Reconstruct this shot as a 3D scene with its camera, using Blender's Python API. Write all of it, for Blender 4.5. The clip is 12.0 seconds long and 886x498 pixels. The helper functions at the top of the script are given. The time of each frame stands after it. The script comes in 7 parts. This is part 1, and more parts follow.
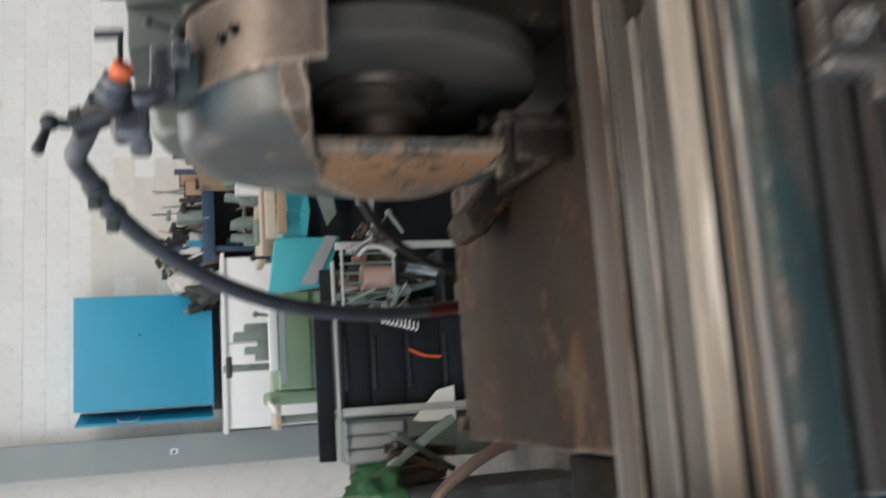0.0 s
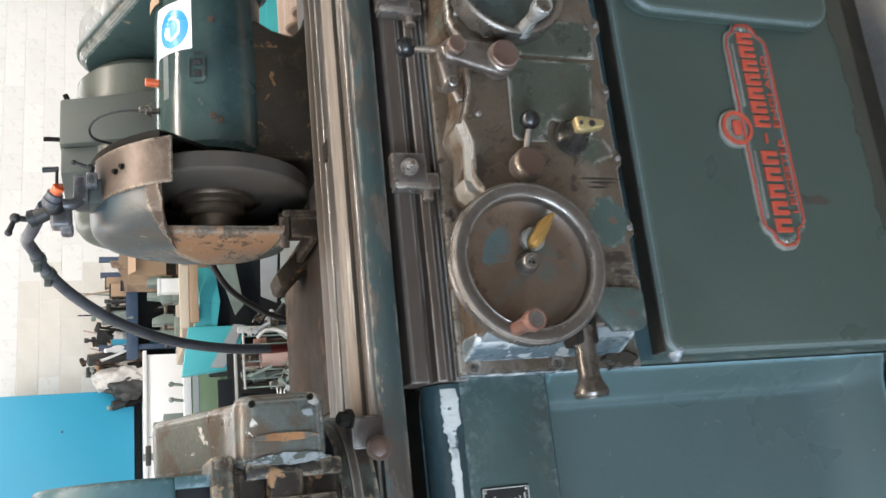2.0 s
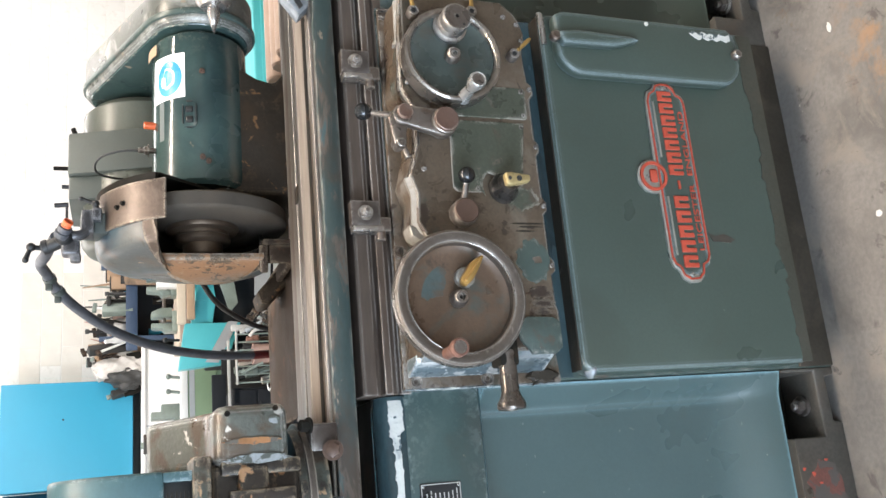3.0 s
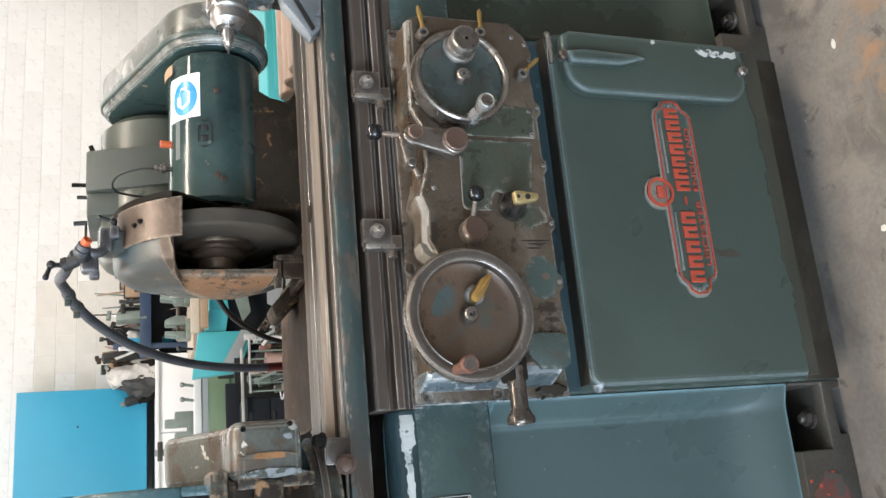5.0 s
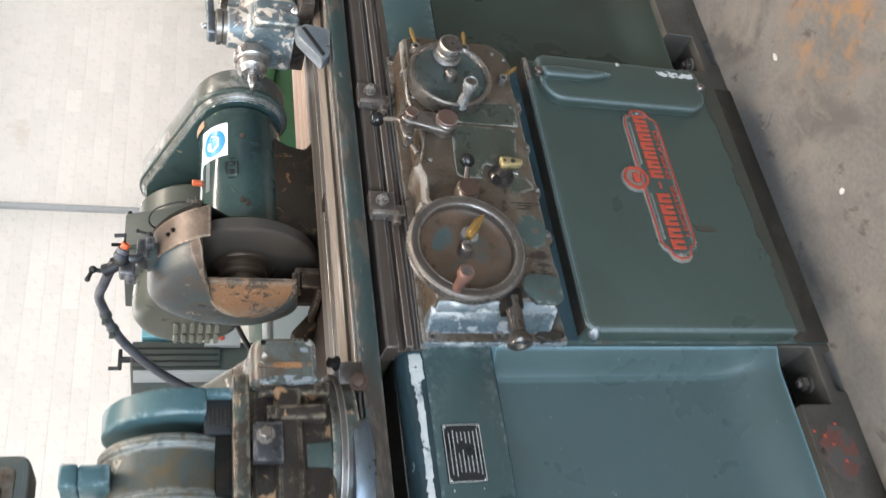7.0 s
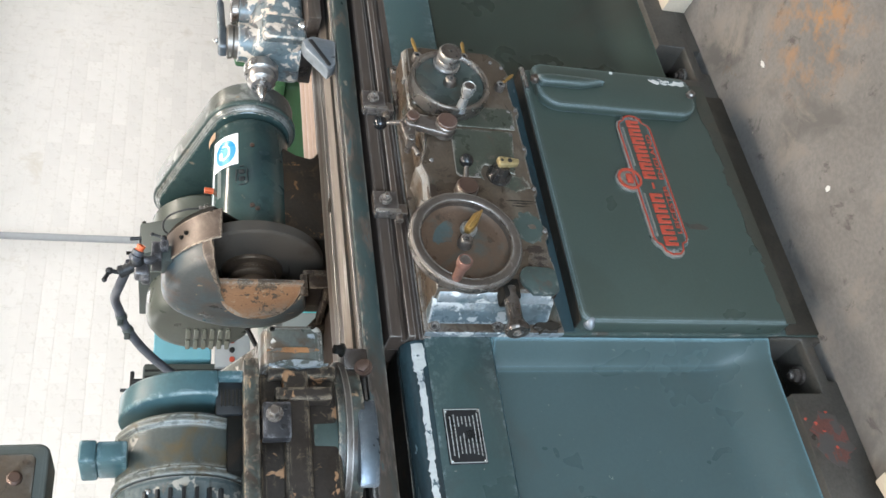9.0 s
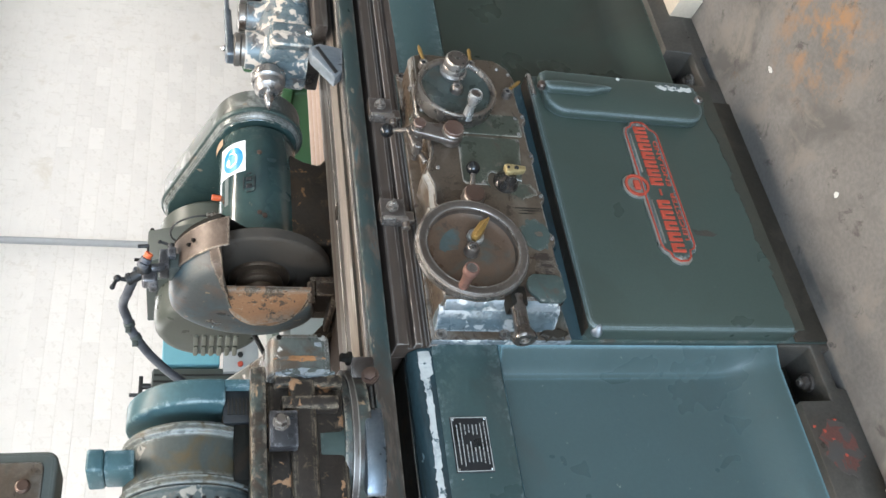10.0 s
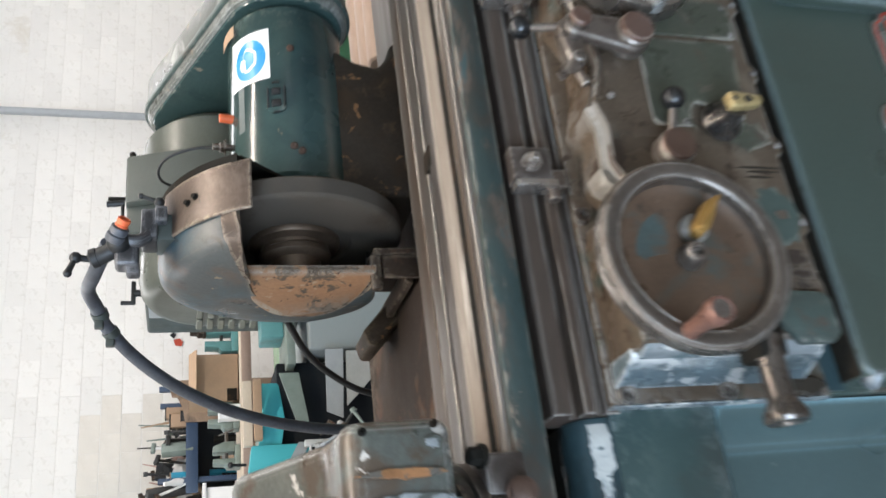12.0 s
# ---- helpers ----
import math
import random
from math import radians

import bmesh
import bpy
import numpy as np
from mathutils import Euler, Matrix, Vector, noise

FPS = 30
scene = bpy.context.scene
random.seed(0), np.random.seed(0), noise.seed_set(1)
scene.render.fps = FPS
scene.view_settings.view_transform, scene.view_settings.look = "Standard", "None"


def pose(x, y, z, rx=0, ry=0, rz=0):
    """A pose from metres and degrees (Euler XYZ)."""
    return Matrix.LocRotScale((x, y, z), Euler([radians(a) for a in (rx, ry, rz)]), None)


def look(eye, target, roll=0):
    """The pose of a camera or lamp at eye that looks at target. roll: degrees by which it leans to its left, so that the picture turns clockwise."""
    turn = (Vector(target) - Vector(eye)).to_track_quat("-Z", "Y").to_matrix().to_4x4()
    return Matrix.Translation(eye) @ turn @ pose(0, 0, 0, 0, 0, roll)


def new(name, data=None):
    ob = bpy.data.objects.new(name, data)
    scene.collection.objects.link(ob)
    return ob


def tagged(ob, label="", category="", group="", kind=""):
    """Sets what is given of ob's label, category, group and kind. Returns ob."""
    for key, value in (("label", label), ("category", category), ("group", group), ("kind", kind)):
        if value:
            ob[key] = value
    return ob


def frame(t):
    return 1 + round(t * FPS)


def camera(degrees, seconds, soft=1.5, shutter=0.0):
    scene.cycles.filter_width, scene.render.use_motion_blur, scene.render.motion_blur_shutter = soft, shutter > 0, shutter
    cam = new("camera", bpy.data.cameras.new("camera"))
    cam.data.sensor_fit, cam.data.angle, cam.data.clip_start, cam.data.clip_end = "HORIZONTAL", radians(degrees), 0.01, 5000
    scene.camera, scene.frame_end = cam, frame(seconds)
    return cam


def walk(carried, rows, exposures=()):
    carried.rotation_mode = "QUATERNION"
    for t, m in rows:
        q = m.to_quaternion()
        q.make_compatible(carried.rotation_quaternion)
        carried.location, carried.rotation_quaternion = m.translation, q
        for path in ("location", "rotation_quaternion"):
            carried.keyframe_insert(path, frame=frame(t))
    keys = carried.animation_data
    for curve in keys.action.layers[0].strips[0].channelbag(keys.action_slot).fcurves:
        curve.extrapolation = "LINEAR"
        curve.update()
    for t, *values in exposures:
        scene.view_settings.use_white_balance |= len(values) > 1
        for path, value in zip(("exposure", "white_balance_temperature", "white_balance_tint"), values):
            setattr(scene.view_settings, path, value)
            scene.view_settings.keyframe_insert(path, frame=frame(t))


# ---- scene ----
cam = camera(53.4, 12.0, shutter=0.5)
PATH = [
    (0, (-0.315, -0.464, 1.445), (0.007, 1.433, 0.902), -91.3),
    (0.3, (-0.272, -0.625, 1.437), (0.104, 1.232, 0.820), -91.1),
    (0.5, (-0.281, -0.706, 1.434), (0.118, 1.135, 0.762), -91.3),
    (1, (-0.376, -0.865, 1.439), (0.085, 0.956, 0.755), -91.5),
    (1.5, (-0.518, -1.033, 1.44), (-0.007, 0.776, 0.757), -91.0),
    (2, (-0.561, -1.155, 1.404), (-0.022, 0.645, 0.72), -90.2),
    (2.5, (-0.547, -1.323, 1.4), (-0.018, 0.48, 0.716), -90.0),
    (3, (-0.562, -1.427, 1.404), (-0.044, 0.379, 0.721), -89.7),
    (5, (-0.549, -1.463, 1.413), (-0.018, 0.349, 0.754), -89.8),
    (5.5, (-0.542, -1.463, 1.415), (-0.016, 0.352, 0.759), -89.8),
    (6, (-0.589, -1.469, 1.425), (-0.062, 0.349, 0.779), -89.6),
    (6.5, (-0.807, -1.448, 1.418), (-0.145, 0.341, 0.816), -88.6),
    (7, (-1.111, -1.418, 1.414), (-0.084, 0.191, 0.819), -88.0),
    (7.5, (-1.209, -1.436, 1.418), (-0.153, 0.157, 0.827), -88.1),
    (9.5, (-1.221, -1.447, 1.418), (-0.118, 0.123, 0.854), -87.8),
    (10, (-1.213, -1.45, 1.415), (-0.112, 0.125, 0.861), -87.9),
    (10.5, (-1.135, -1.427, 1.411), (-0.061, 0.166, 0.857), -88.3),
    (11, (-0.944, -1.36, 1.43), (-0.044, 0.335, 0.864), -89.3),
    (11.5, (-0.783, -1.162, 1.412), (0.085, 0.546, 0.835), -89.4),
    (12, (-0.634, -0.87, 1.423), (0.201, 0.856, 0.854), -89.6),
]
# stops, and the slight drift of the automatic white balance
EXPOSURES = [(0.0, -0.70, 6500, 12), (0.5, -0.14, 6500, 10), (1.0, -0.16, 6500, 10), (1.5, -0.33, 6550, 13), (2.0, -0.05, 6650, 12), (2.5, 0.29, 6850, 14), (3.0, 0.29, 6850, 14), (5.0, -0.08, 6850, 13), (6.0, -0.06, 6850, 13),
             (6.5, -0.05, 6750, 13), (7.5, -0.01, 6750, 14), (9.5, -0.01, 6550, 11), (11.0, -0.02, 6500, 12), (11.5, -0.12, 6500, 12), (12.0, -0.18, 6500, 12)]
walk(cam, [(t, look(eye, target, roll)) for t, eye, target, roll in PATH], EXPOSURES)

# ---- world and light ----
world = bpy.data.worlds.new("daylight")
scene.world = world
world.use_nodes = True
wn = world.node_tree.nodes
sky = wn.new("ShaderNodeTexSky")
sky.sky_type, sky.sun_disc = "NISHITA", False
sky.sun_elevation, sky.sun_rotation = radians(50), radians(160)
wn["Background"].inputs[1].default_value = 0.12
world.node_tree.links.new(sky.outputs[0], wn["Background"].inputs[0])


def area_lamp(name, eye, target, sx, sy, watts, colour=(1, 1, 1)):
    lamp = bpy.data.lights.new(name, "AREA")
    lamp.shape, lamp.size, lamp.size_y, lamp.energy, lamp.color = "RECTANGLE", sx, sy, watts, colour
    ob = new(name, lamp)
    ob.matrix_world = look(eye, target)
    return ob


# area lamps added as daylight from rooflights and an open gate, all out of view
area_lamp("rooflight_lamp_front", (0.3, -0.28, 4.75), (0.3, -0.28, 0), 8.0, 0.16, 415, (1.0, 0.90, 0.775))
area_lamp("rooflight_lamp_back", (4.0, 5.4, 4.75), (4.0, 5.6, 0), 16.0, 1.6, 590, (1.0, 0.985, 0.97))
area_lamp("gate_lamp", (-5.35, -4.4, 2.15), (-0.35, -4.4, 2.15), 3.6, 4.1, 800, (0.60, 0.785, 1.0))

# ---- materials ----


def mat(name, colour, rough=0.5, metal=0.0, var=0.12, scale=14.0, fine=160.0, bump=0.12, wear=None, wear_at=0.62, wear_scale=9.0,
        stain=None, stain_at=0.6, stain_scale=3.0, rough_var=0.15, stretch=(1, 1, 1), layers=(), edge=None, edge_r=0.010, edge_at=0.45, spec=0.5):
    """A procedural surface: base colour with broad and fine variation, stains, chipped wear and fine relief."""
    m = bpy.data.materials.new(name)
    m.use_nodes = True
    nt = m.node_tree
    n, l = nt.nodes, nt.links
    b = n["Principled BSDF"]
    tc = n.new("ShaderNodeTexCoord")
    mp = n.new("ShaderNodeMapping")
    mp.inputs["Scale"].default_value = stretch
    l.new(tc.outputs["Object"], mp.inputs[0])

    def tex(s, detail=4.0, rgh=0.6, dist=0.0):
        t = n.new("ShaderNodeTexNoise")
        t.inputs["Scale"].default_value, t.inputs["Detail"].default_value = s, detail
        t.inputs["Roughness"].default_value, t.inputs["Distortion"].default_value = rgh, dist
        l.new(mp.outputs[0], t.inputs["Vector"])
        return t

    def mix(a, c, f):
        x = n.new("ShaderNodeMix")
        x.data_type = "RGBA"
        for s, v in ((6, a), (7, c), (0, f)):
            if hasattr(v, "links"):
                l.new(v, x.inputs[s])
            else:
                x.inputs[s].default_value = v
        return x.outputs[2]

    def ramp(src, a, c, v0=0.0, v1=1.0):
        r = n.new("ShaderNodeMapRange")
        r.inputs[1].default_value, r.inputs[2].default_value, r.inputs[3].default_value, r.inputs[4].default_value = a, c, v0, v1
        l.new(src, r.inputs[0])
        return r.outputs[0]

    col = (*colour, 1)
    lo = tuple(max(0, c * (1 - var)) for c in colour) + (1,)
    hi = tuple(min(1, c * (1 + var)) for c in colour) + (1,)
    big, small = tex(scale), tex(fine, 2.0)
    out = mix(lo, hi, ramp(big.outputs[0], 0.3, 0.7))
    out = mix(out, mix(lo, hi, ramp(small.outputs[0], 0.35, 0.65)), 0.35)
    rgh = ramp(big.outputs[0], 0.3, 0.7, max(0.03, rough - rough_var), min(1, rough + rough_var))
    height = small.outputs[0]
    if stain:
        st = ramp(tex(stain_scale, 6.0, 0.65, 0.6).outputs[0], stain_at, stain_at + 0.14)
        out = mix(out, (*stain, 1), st)
    for lcol, lat, soft, lscale in layers:
        lw = ramp(tex(lscale, 8.0, 0.68, 0.5).outputs[0], lat, lat + soft)
        out = mix(out, (*lcol, 1), lw)
    if edge:
        # paint and patina rubbed off along the convex edges, in broken runs
        bev, geo, dot = n.new("ShaderNodeBevel"), n.new("ShaderNodeNewGeometry"), n.new("ShaderNodeVectorMath")
        bev.samples, dot.operation = 4, "DOT_PRODUCT"
        bev.inputs[0].default_value = edge_r
        l.new(bev.outputs[0], dot.inputs[0])
        l.new(geo.outputs["True Normal"], dot.inputs[1])
        near = ramp(dot.outputs["Value"], 0.988, 0.93)
        run = ramp(tex(wear_scale * 2.2, 6.0, 0.7, 0.3).outputs[0], edge_at, edge_at + 0.08)
        both = n.new("ShaderNodeMath")
        both.operation = "MULTIPLY"
        l.new(near, both.inputs[0])
        l.new(run, both.inputs[1])
        out = mix(out, (*edge, 1), both.outputs[0])
    if wear:
        w = ramp(tex(wear_scale, 7.0, 0.62, 0.4).outputs[0], wear_at, wear_at + 0.02)
        out = mix(out, (*wear, 1), w)
        up = n.new("ShaderNodeMath")
        up.operation = "MULTIPLY_ADD"
        l.new(w, up.inputs[0])
        up.inputs[1].default_value = -1.2
        l.new(height, up.inputs[2])
        height = up.outputs[0]
    l.new(out, b.inputs["Base Color"])
    l.new(rgh, b.inputs["Roughness"])
    b.inputs["Metallic"].default_value = metal
    b.inputs["Specular IOR Level"].default_value = spec
    if bump:
        bp = n.new("ShaderNodeBump")
        bp.inputs["Strength"].default_value, bp.inputs["Distance"].default_value = bump, 0.002
        l.new(height, bp.inputs["Height"])
        l.new(bp.outputs[0], b.inputs["Normal"])
    return m


GREEN = (0.047, 0.070, 0.062)
M = {
    "green": mat("machine_green_paint", GREEN, 0.36, var=0.14, scale=5, stain=(0.04, 0.045, 0.04), stain_at=0.56, stain_scale=4, wear=(0.16, 0.13, 0.10), wear_at=0.680, wear_scale=16, layers=(((0.075, 0.055, 0.042), 0.62, 0.06, 7), ((0.17, 0.16, 0.14), 0.67, 0.02, 85)), edge=(0.20, 0.20, 0.18), edge_at=0.52, bump=0.10),
    "door": mat("door_green_paint", (0.046, 0.065, 0.054), 0.38, var=0.12, scale=3, stain=(0.042, 0.056, 0.045), stain_at=0.52, stain_scale=2.2, wear=(0.2, 0.2, 0.17), wear_at=0.725, wear_scale=30, layers=(((0.05, 0.052, 0.045), 0.66, 0.05, 9),), edge=(0.18, 0.23, 0.24), edge_at=0.34, bump=0.08),
    # machine green made lighter and bluer, with daylight put into the colour
    "blue": mat("daylit_blue_green_paint", (0.058, 0.092, 0.092), 0.34, var=0.10, scale=3, stain=(0.056, 0.088, 0.086), stain_at=0.48, stain_scale=1.6, wear=(0.22, 0.24, 0.22), wear_at=0.69, wear_scale=60, layers=(((0.060, 0.076, 0.070), 0.58, 0.20, 5),), edge=(0.15, 0.26, 0.29), edge_at=0.32, bump=0.08),
    "old": mat("old_chipped_green_paint", (0.058, 0.072, 0.062), 0.42, var=0.35, scale=10, stain=(0.040, 0.027, 0.019), stain_at=0.44, stain_scale=16.2, wear=(0.34, 0.22, 0.13), wear_at=0.635, wear_scale=27, layers=(((0.015, 0.012, 0.010), 0.55, 0.10, 12.6), ((0.13, 0.10, 0.075), 0.60, 0.03, 46.8)), edge=(0.33, 0.27, 0.20), edge_at=0.46, bump=0.25),
    "dark": mat("dark_oily_casting_and_shade", (0.010, 0.009, 0.007), 0.75, var=0.35, scale=9, stain=(0.030, 0.018, 0.010), stain_at=0.55, stain_scale=9, layers=(((0.075, 0.040, 0.018), 0.62, 0.08, 13),), bump=0.2, spec=0.15),
    "plinth": mat("oily_brown_plinth_paint", (0.049, 0.044, 0.037), 0.42, var=0.4, scale=10, stain=(0.06, 0.048, 0.038), stain_at=0.55, stain_scale=6, layers=(((0.09, 0.085, 0.08), 0.66, 0.04, 20),), bump=0.25),
    "panel": mat("worn_apron_casting", (0.096, 0.071, 0.050), 0.33, 0.25, var=0.32, scale=8, stain=(0.050, 0.064, 0.054), stain_at=0.55, stain_scale=10.8, wear=(0.050, 0.034, 0.025), wear_at=0.590, wear_scale=12.6, layers=(((0.150, 0.120, 0.090), 0.56, 0.10, 8), ((0.048, 0.031, 0.021), 0.58, 0.05, 28.8)), edge=(0.30, 0.29, 0.27), edge_at=0.44, edge_r=0.005, bump=0.15),
    "steel": mat("ground_steel", (0.122, 0.108, 0.096), 0.44, 0.70, var=0.30, scale=12, stain=(0.085, 0.062, 0.046), stain_at=0.50, stain_scale=10.8, stretch=(0.07, 1, 1), layers=(((0.26, 0.25, 0.235), 0.57, 0.10, 28.8), ((0.05, 0.036, 0.027), 0.63, 0.06, 39.6)), edge=(0.45, 0.42, 0.38), edge_at=0.42, edge_r=0.005, bump=0.1),
    "brown": mat("brown_patinated_steel", (0.105, 0.085, 0.072), 0.36, 0.7, var=0.28, scale=10, stain=(0.045, 0.033, 0.026), stain_at=0.54, stain_scale=12.6, stretch=(0.1, 1, 1), layers=(((0.17, 0.15, 0.13), 0.61, 0.08, 27),), edge=(0.24, 0.22, 0.20), edge_at=0.48, edge_r=0.005, bump=0.12),
    "chrome": mat("worn_bright_steel", (0.55, 0.53, 0.51), 0.22, 0.95, var=0.1, scale=18, bump=0.05),
    "rim": mat("handwheel_patina", (0.155, 0.132, 0.115), 0.34, 0.7, var=0.25, scale=12, stain=(0.095, 0.062, 0.045), stain_at=0.52, stain_scale=12, layers=(((0.055, 0.045, 0.038), 0.60, 0.07, 18),), edge=(0.42, 0.40, 0.37), edge_at=0.44, edge_r=0.005, bump=0.12),
    "dish": mat("handwheel_dish", (0.100, 0.062, 0.040), 0.38, 0.15, var=0.25, scale=16, stain=(0.055, 0.080, 0.074), stain_at=0.53, stain_scale=7, layers=(((0.05, 0.034, 0.025), 0.58, 0.07, 14), ((0.17, 0.12, 0.085), 0.65, 0.03, 22)), bump=0.12),
    "copper": mat("copper_coloured_knob", (0.22, 0.115, 0.088), 0.38, 0.45, var=0.2, scale=40, stain=(0.12, 0.07, 0.055), stain_at=0.55, stain_scale=40, bump=0.08),
    "cap": mat("brown_cap", (0.085, 0.05, 0.036), 0.4, 0.3, var=0.15, bump=0.08),
    "brass": mat("yellow_brass_pointer", (0.36, 0.22, 0.07), 0.36, 0.6, var=0.12, scale=60, bump=0.1),
    "palebrass": mat("pale_worn_brass", (0.40, 0.31, 0.15), 0.36, 0.5, var=0.2, scale=60, stain=(0.22, 0.15, 0.07), stain_at=0.58, stain_scale=60, bump=0.1),
    "bakelite": mat("black_bakelite", (0.008, 0.009, 0.010), 0.12, var=0.1, bump=0.02),
    "red": mat("red_badge_paint", (0.42, 0.062, 0.034), 0.42, var=0.15, scale=40, bump=0.1),
    "badge": mat("cast_aluminium_badge", (0.34, 0.34, 0.31), 0.36, 0.7, var=0.2, scale=50, bump=0.12),
    "rust": mat("rusty_brown_sheet", (0.034, 0.024, 0.018), 0.8, 0.0, spec=0.2, var=0.3, scale=6, stain=(0.105, 0.050, 0.028), stain_at=0.55, stain_scale=9, layers=(((0.060, 0.062, 0.050), 0.60, 0.10, 9), ((0.13, 0.07, 0.042), 0.66, 0.05, 25.2)), edge=(0.16, 0.13, 0.10), bump=0.2),
    "guard": mat("bare_orange_primer", (0.36, 0.20, 0.11), 0.5, 0.1, var=0.2, scale=14, wear=(0.05, 0.038, 0.03), wear_at=0.635, wear_scale=46.8, layers=(((0.10, 0.075, 0.055), 0.53, 0.03, 16.2), ((0.45, 0.34, 0.24), 0.62, 0.03, 36)), edge=(0.42, 0.38, 0.33), edge_at=0.40, bump=0.2),
    "chip": mat("chipped_blue_grey_casting", (0.080, 0.108, 0.110), 0.36, 0.1, var=0.25, scale=9, stain=(0.20, 0.10, 0.045), stain_at=0.60, stain_scale=14.4, wear=(0.45, 0.42, 0.36), wear_at=0.60, wear_scale=32.4, edge=(0.55, 0.53, 0.49), edge_at=0.40, bump=0.25),
    "wheel": mat("grey_abrasive", (0.072, 0.060, 0.048), 0.85, var=0.2, scale=16, fine=500, stain=(0.055, 0.042, 0.031), stain_at=0.55, stain_scale=10, bump=0.3, spec=0.25),
    "flange": mat("oiled_wheel_flange", (0.125, 0.088, 0.062), 0.40, 0.6, var=0.25, bump=0.1),
    "motor": mat("olive_green_motor_paint", (0.078, 0.086, 0.072), 0.34, var=0.15, scale=8, stain=(0.05, 0.06, 0.05), stain_at=0.58, bump=0.1),
    "box": mat("slate_grey_box_paint", (0.055, 0.066, 0.060), 0.5, var=0.08, scale=6, bump=0.06),
    "hose": mat("grey_black_rubber_hose", (0.075, 0.080, 0.092), 0.45, var=0.25, scale=20, stain=(0.045, 0.048, 0.055), stain_at=0.52, stain_scale=12, bump=0.1),
    "redhose": mat("dark_red_hose", (0.11, 0.016, 0.014), 0.45, var=0.2, bump=0.1),
    "black": mat("black_painted_steel", (0.014, 0.015, 0.016), 0.5, var=0.3, bump=0.1),
    "orange": mat("orange_plastic", (0.62, 0.12, 0.04), 0.4, var=0.08, bump=0.05),
    "white": mat("white_enamel", (0.78, 0.78, 0.76), 0.45, var=0.05, scale=4, bump=0.05),
    "stickerblue": mat("sticker_blue", (0.02, 0.24, 0.52), 0.35, var=0.04, bump=0.02),
    "plate": mat("black_nameplate", (0.012, 0.013, 0.014), 0.35, var=0.1, bump=0.03),
    "ink": mat("pale_plate_lettering", (0.50, 0.50, 0.47), 0.4, 0.3, var=0.1, bump=0.02),
    "cream": mat("worn_white_filler", (0.55, 0.54, 0.50), 0.6, var=0.15, scale=30, wear=(0.06, 0.085, 0.09), wear_at=0.55, wear_scale=30, bump=0.25),
    "cabinet": mat("bright_blue_cabinet_paint", (0.022, 0.285, 0.44), 0.42, var=0.06, scale=2, bump=0.03),
    "teal": mat("turquoise_machine_paint", (0.06, 0.42, 0.46), 0.45, var=0.08, scale=3, bump=0.05),
    "leaf": mat("pale_green_machine_paint", (0.20, 0.29, 0.18), 0.45, var=0.12, scale=4, stain=(0.09, 0.13, 0.09), stain_at=0.62, bump=0.08),
    "greymetal": mat("grey_green_cast_iron", (0.20, 0.24, 0.21), 0.45, 0.2, var=0.25, scale=12, bump=0.15),
    "wood": mat("pale_board", (0.52, 0.44, 0.34), 0.65, var=0.12, scale=5, stretch=(0.2, 1, 1), bump=0.1),
    "card": mat("brown_cardboard", (0.36, 0.24, 0.15), 0.75, var=0.12, bump=0.08),
    "pink": mat("dusty_pink_tin", (0.46, 0.30, 0.25), 0.6, var=0.1, bump=0.05),
    "pipe": mat("grey_painted_pipe", (0.34, 0.36, 0.37), 0.45, var=0.08, bump=0.05),
    "beam": mat("grey_column_paint", (0.27, 0.30, 0.30), 0.5, var=0.08, scale=3, bump=0.06),
    "rag": mat("dirty_pale_rag", (0.55, 0.52, 0.48), 0.85, var=0.2, scale=20, bump=0.3),
    "wall": mat("white_painted_block", (0.78, 0.758, 0.712), 0.62, var=0.05, scale=3, stain=(0.66, 0.62, 0.54), stain_at=0.57, stain_scale=2, layers=(((0.70, 0.675, 0.62), 0.55, 0.10, 13), ((0.60, 0.56, 0.50), 0.68, 0.05, 22)), bump=0.5),
    "mortar": mat("painted_mortar", (0.74, 0.715, 0.665), 0.8, var=0.1, bump=0.2),
    "ceil": mat("pale_ceiling_sheet", (0.70, 0.70, 0.68), 0.7, var=0.06, bump=0.05),
    "floor": mat("worn_concrete_floor", (0.150, 0.138, 0.125), 0.60, var=0.26, scale=3.2, fine=90, stain=(0.100, 0.092, 0.083), stain_at=0.50, stain_scale=3.4, wear=(0.33, 0.295, 0.25), wear_at=0.690, wear_scale=9, layers=(((0.185, 0.162, 0.138), 0.53, 0.12, 6), ((0.075, 0.067, 0.059), 0.60, 0.07, 15), ((0.13, 0.085, 0.05), 0.66, 0.06, 4)), bump=0.25),
}

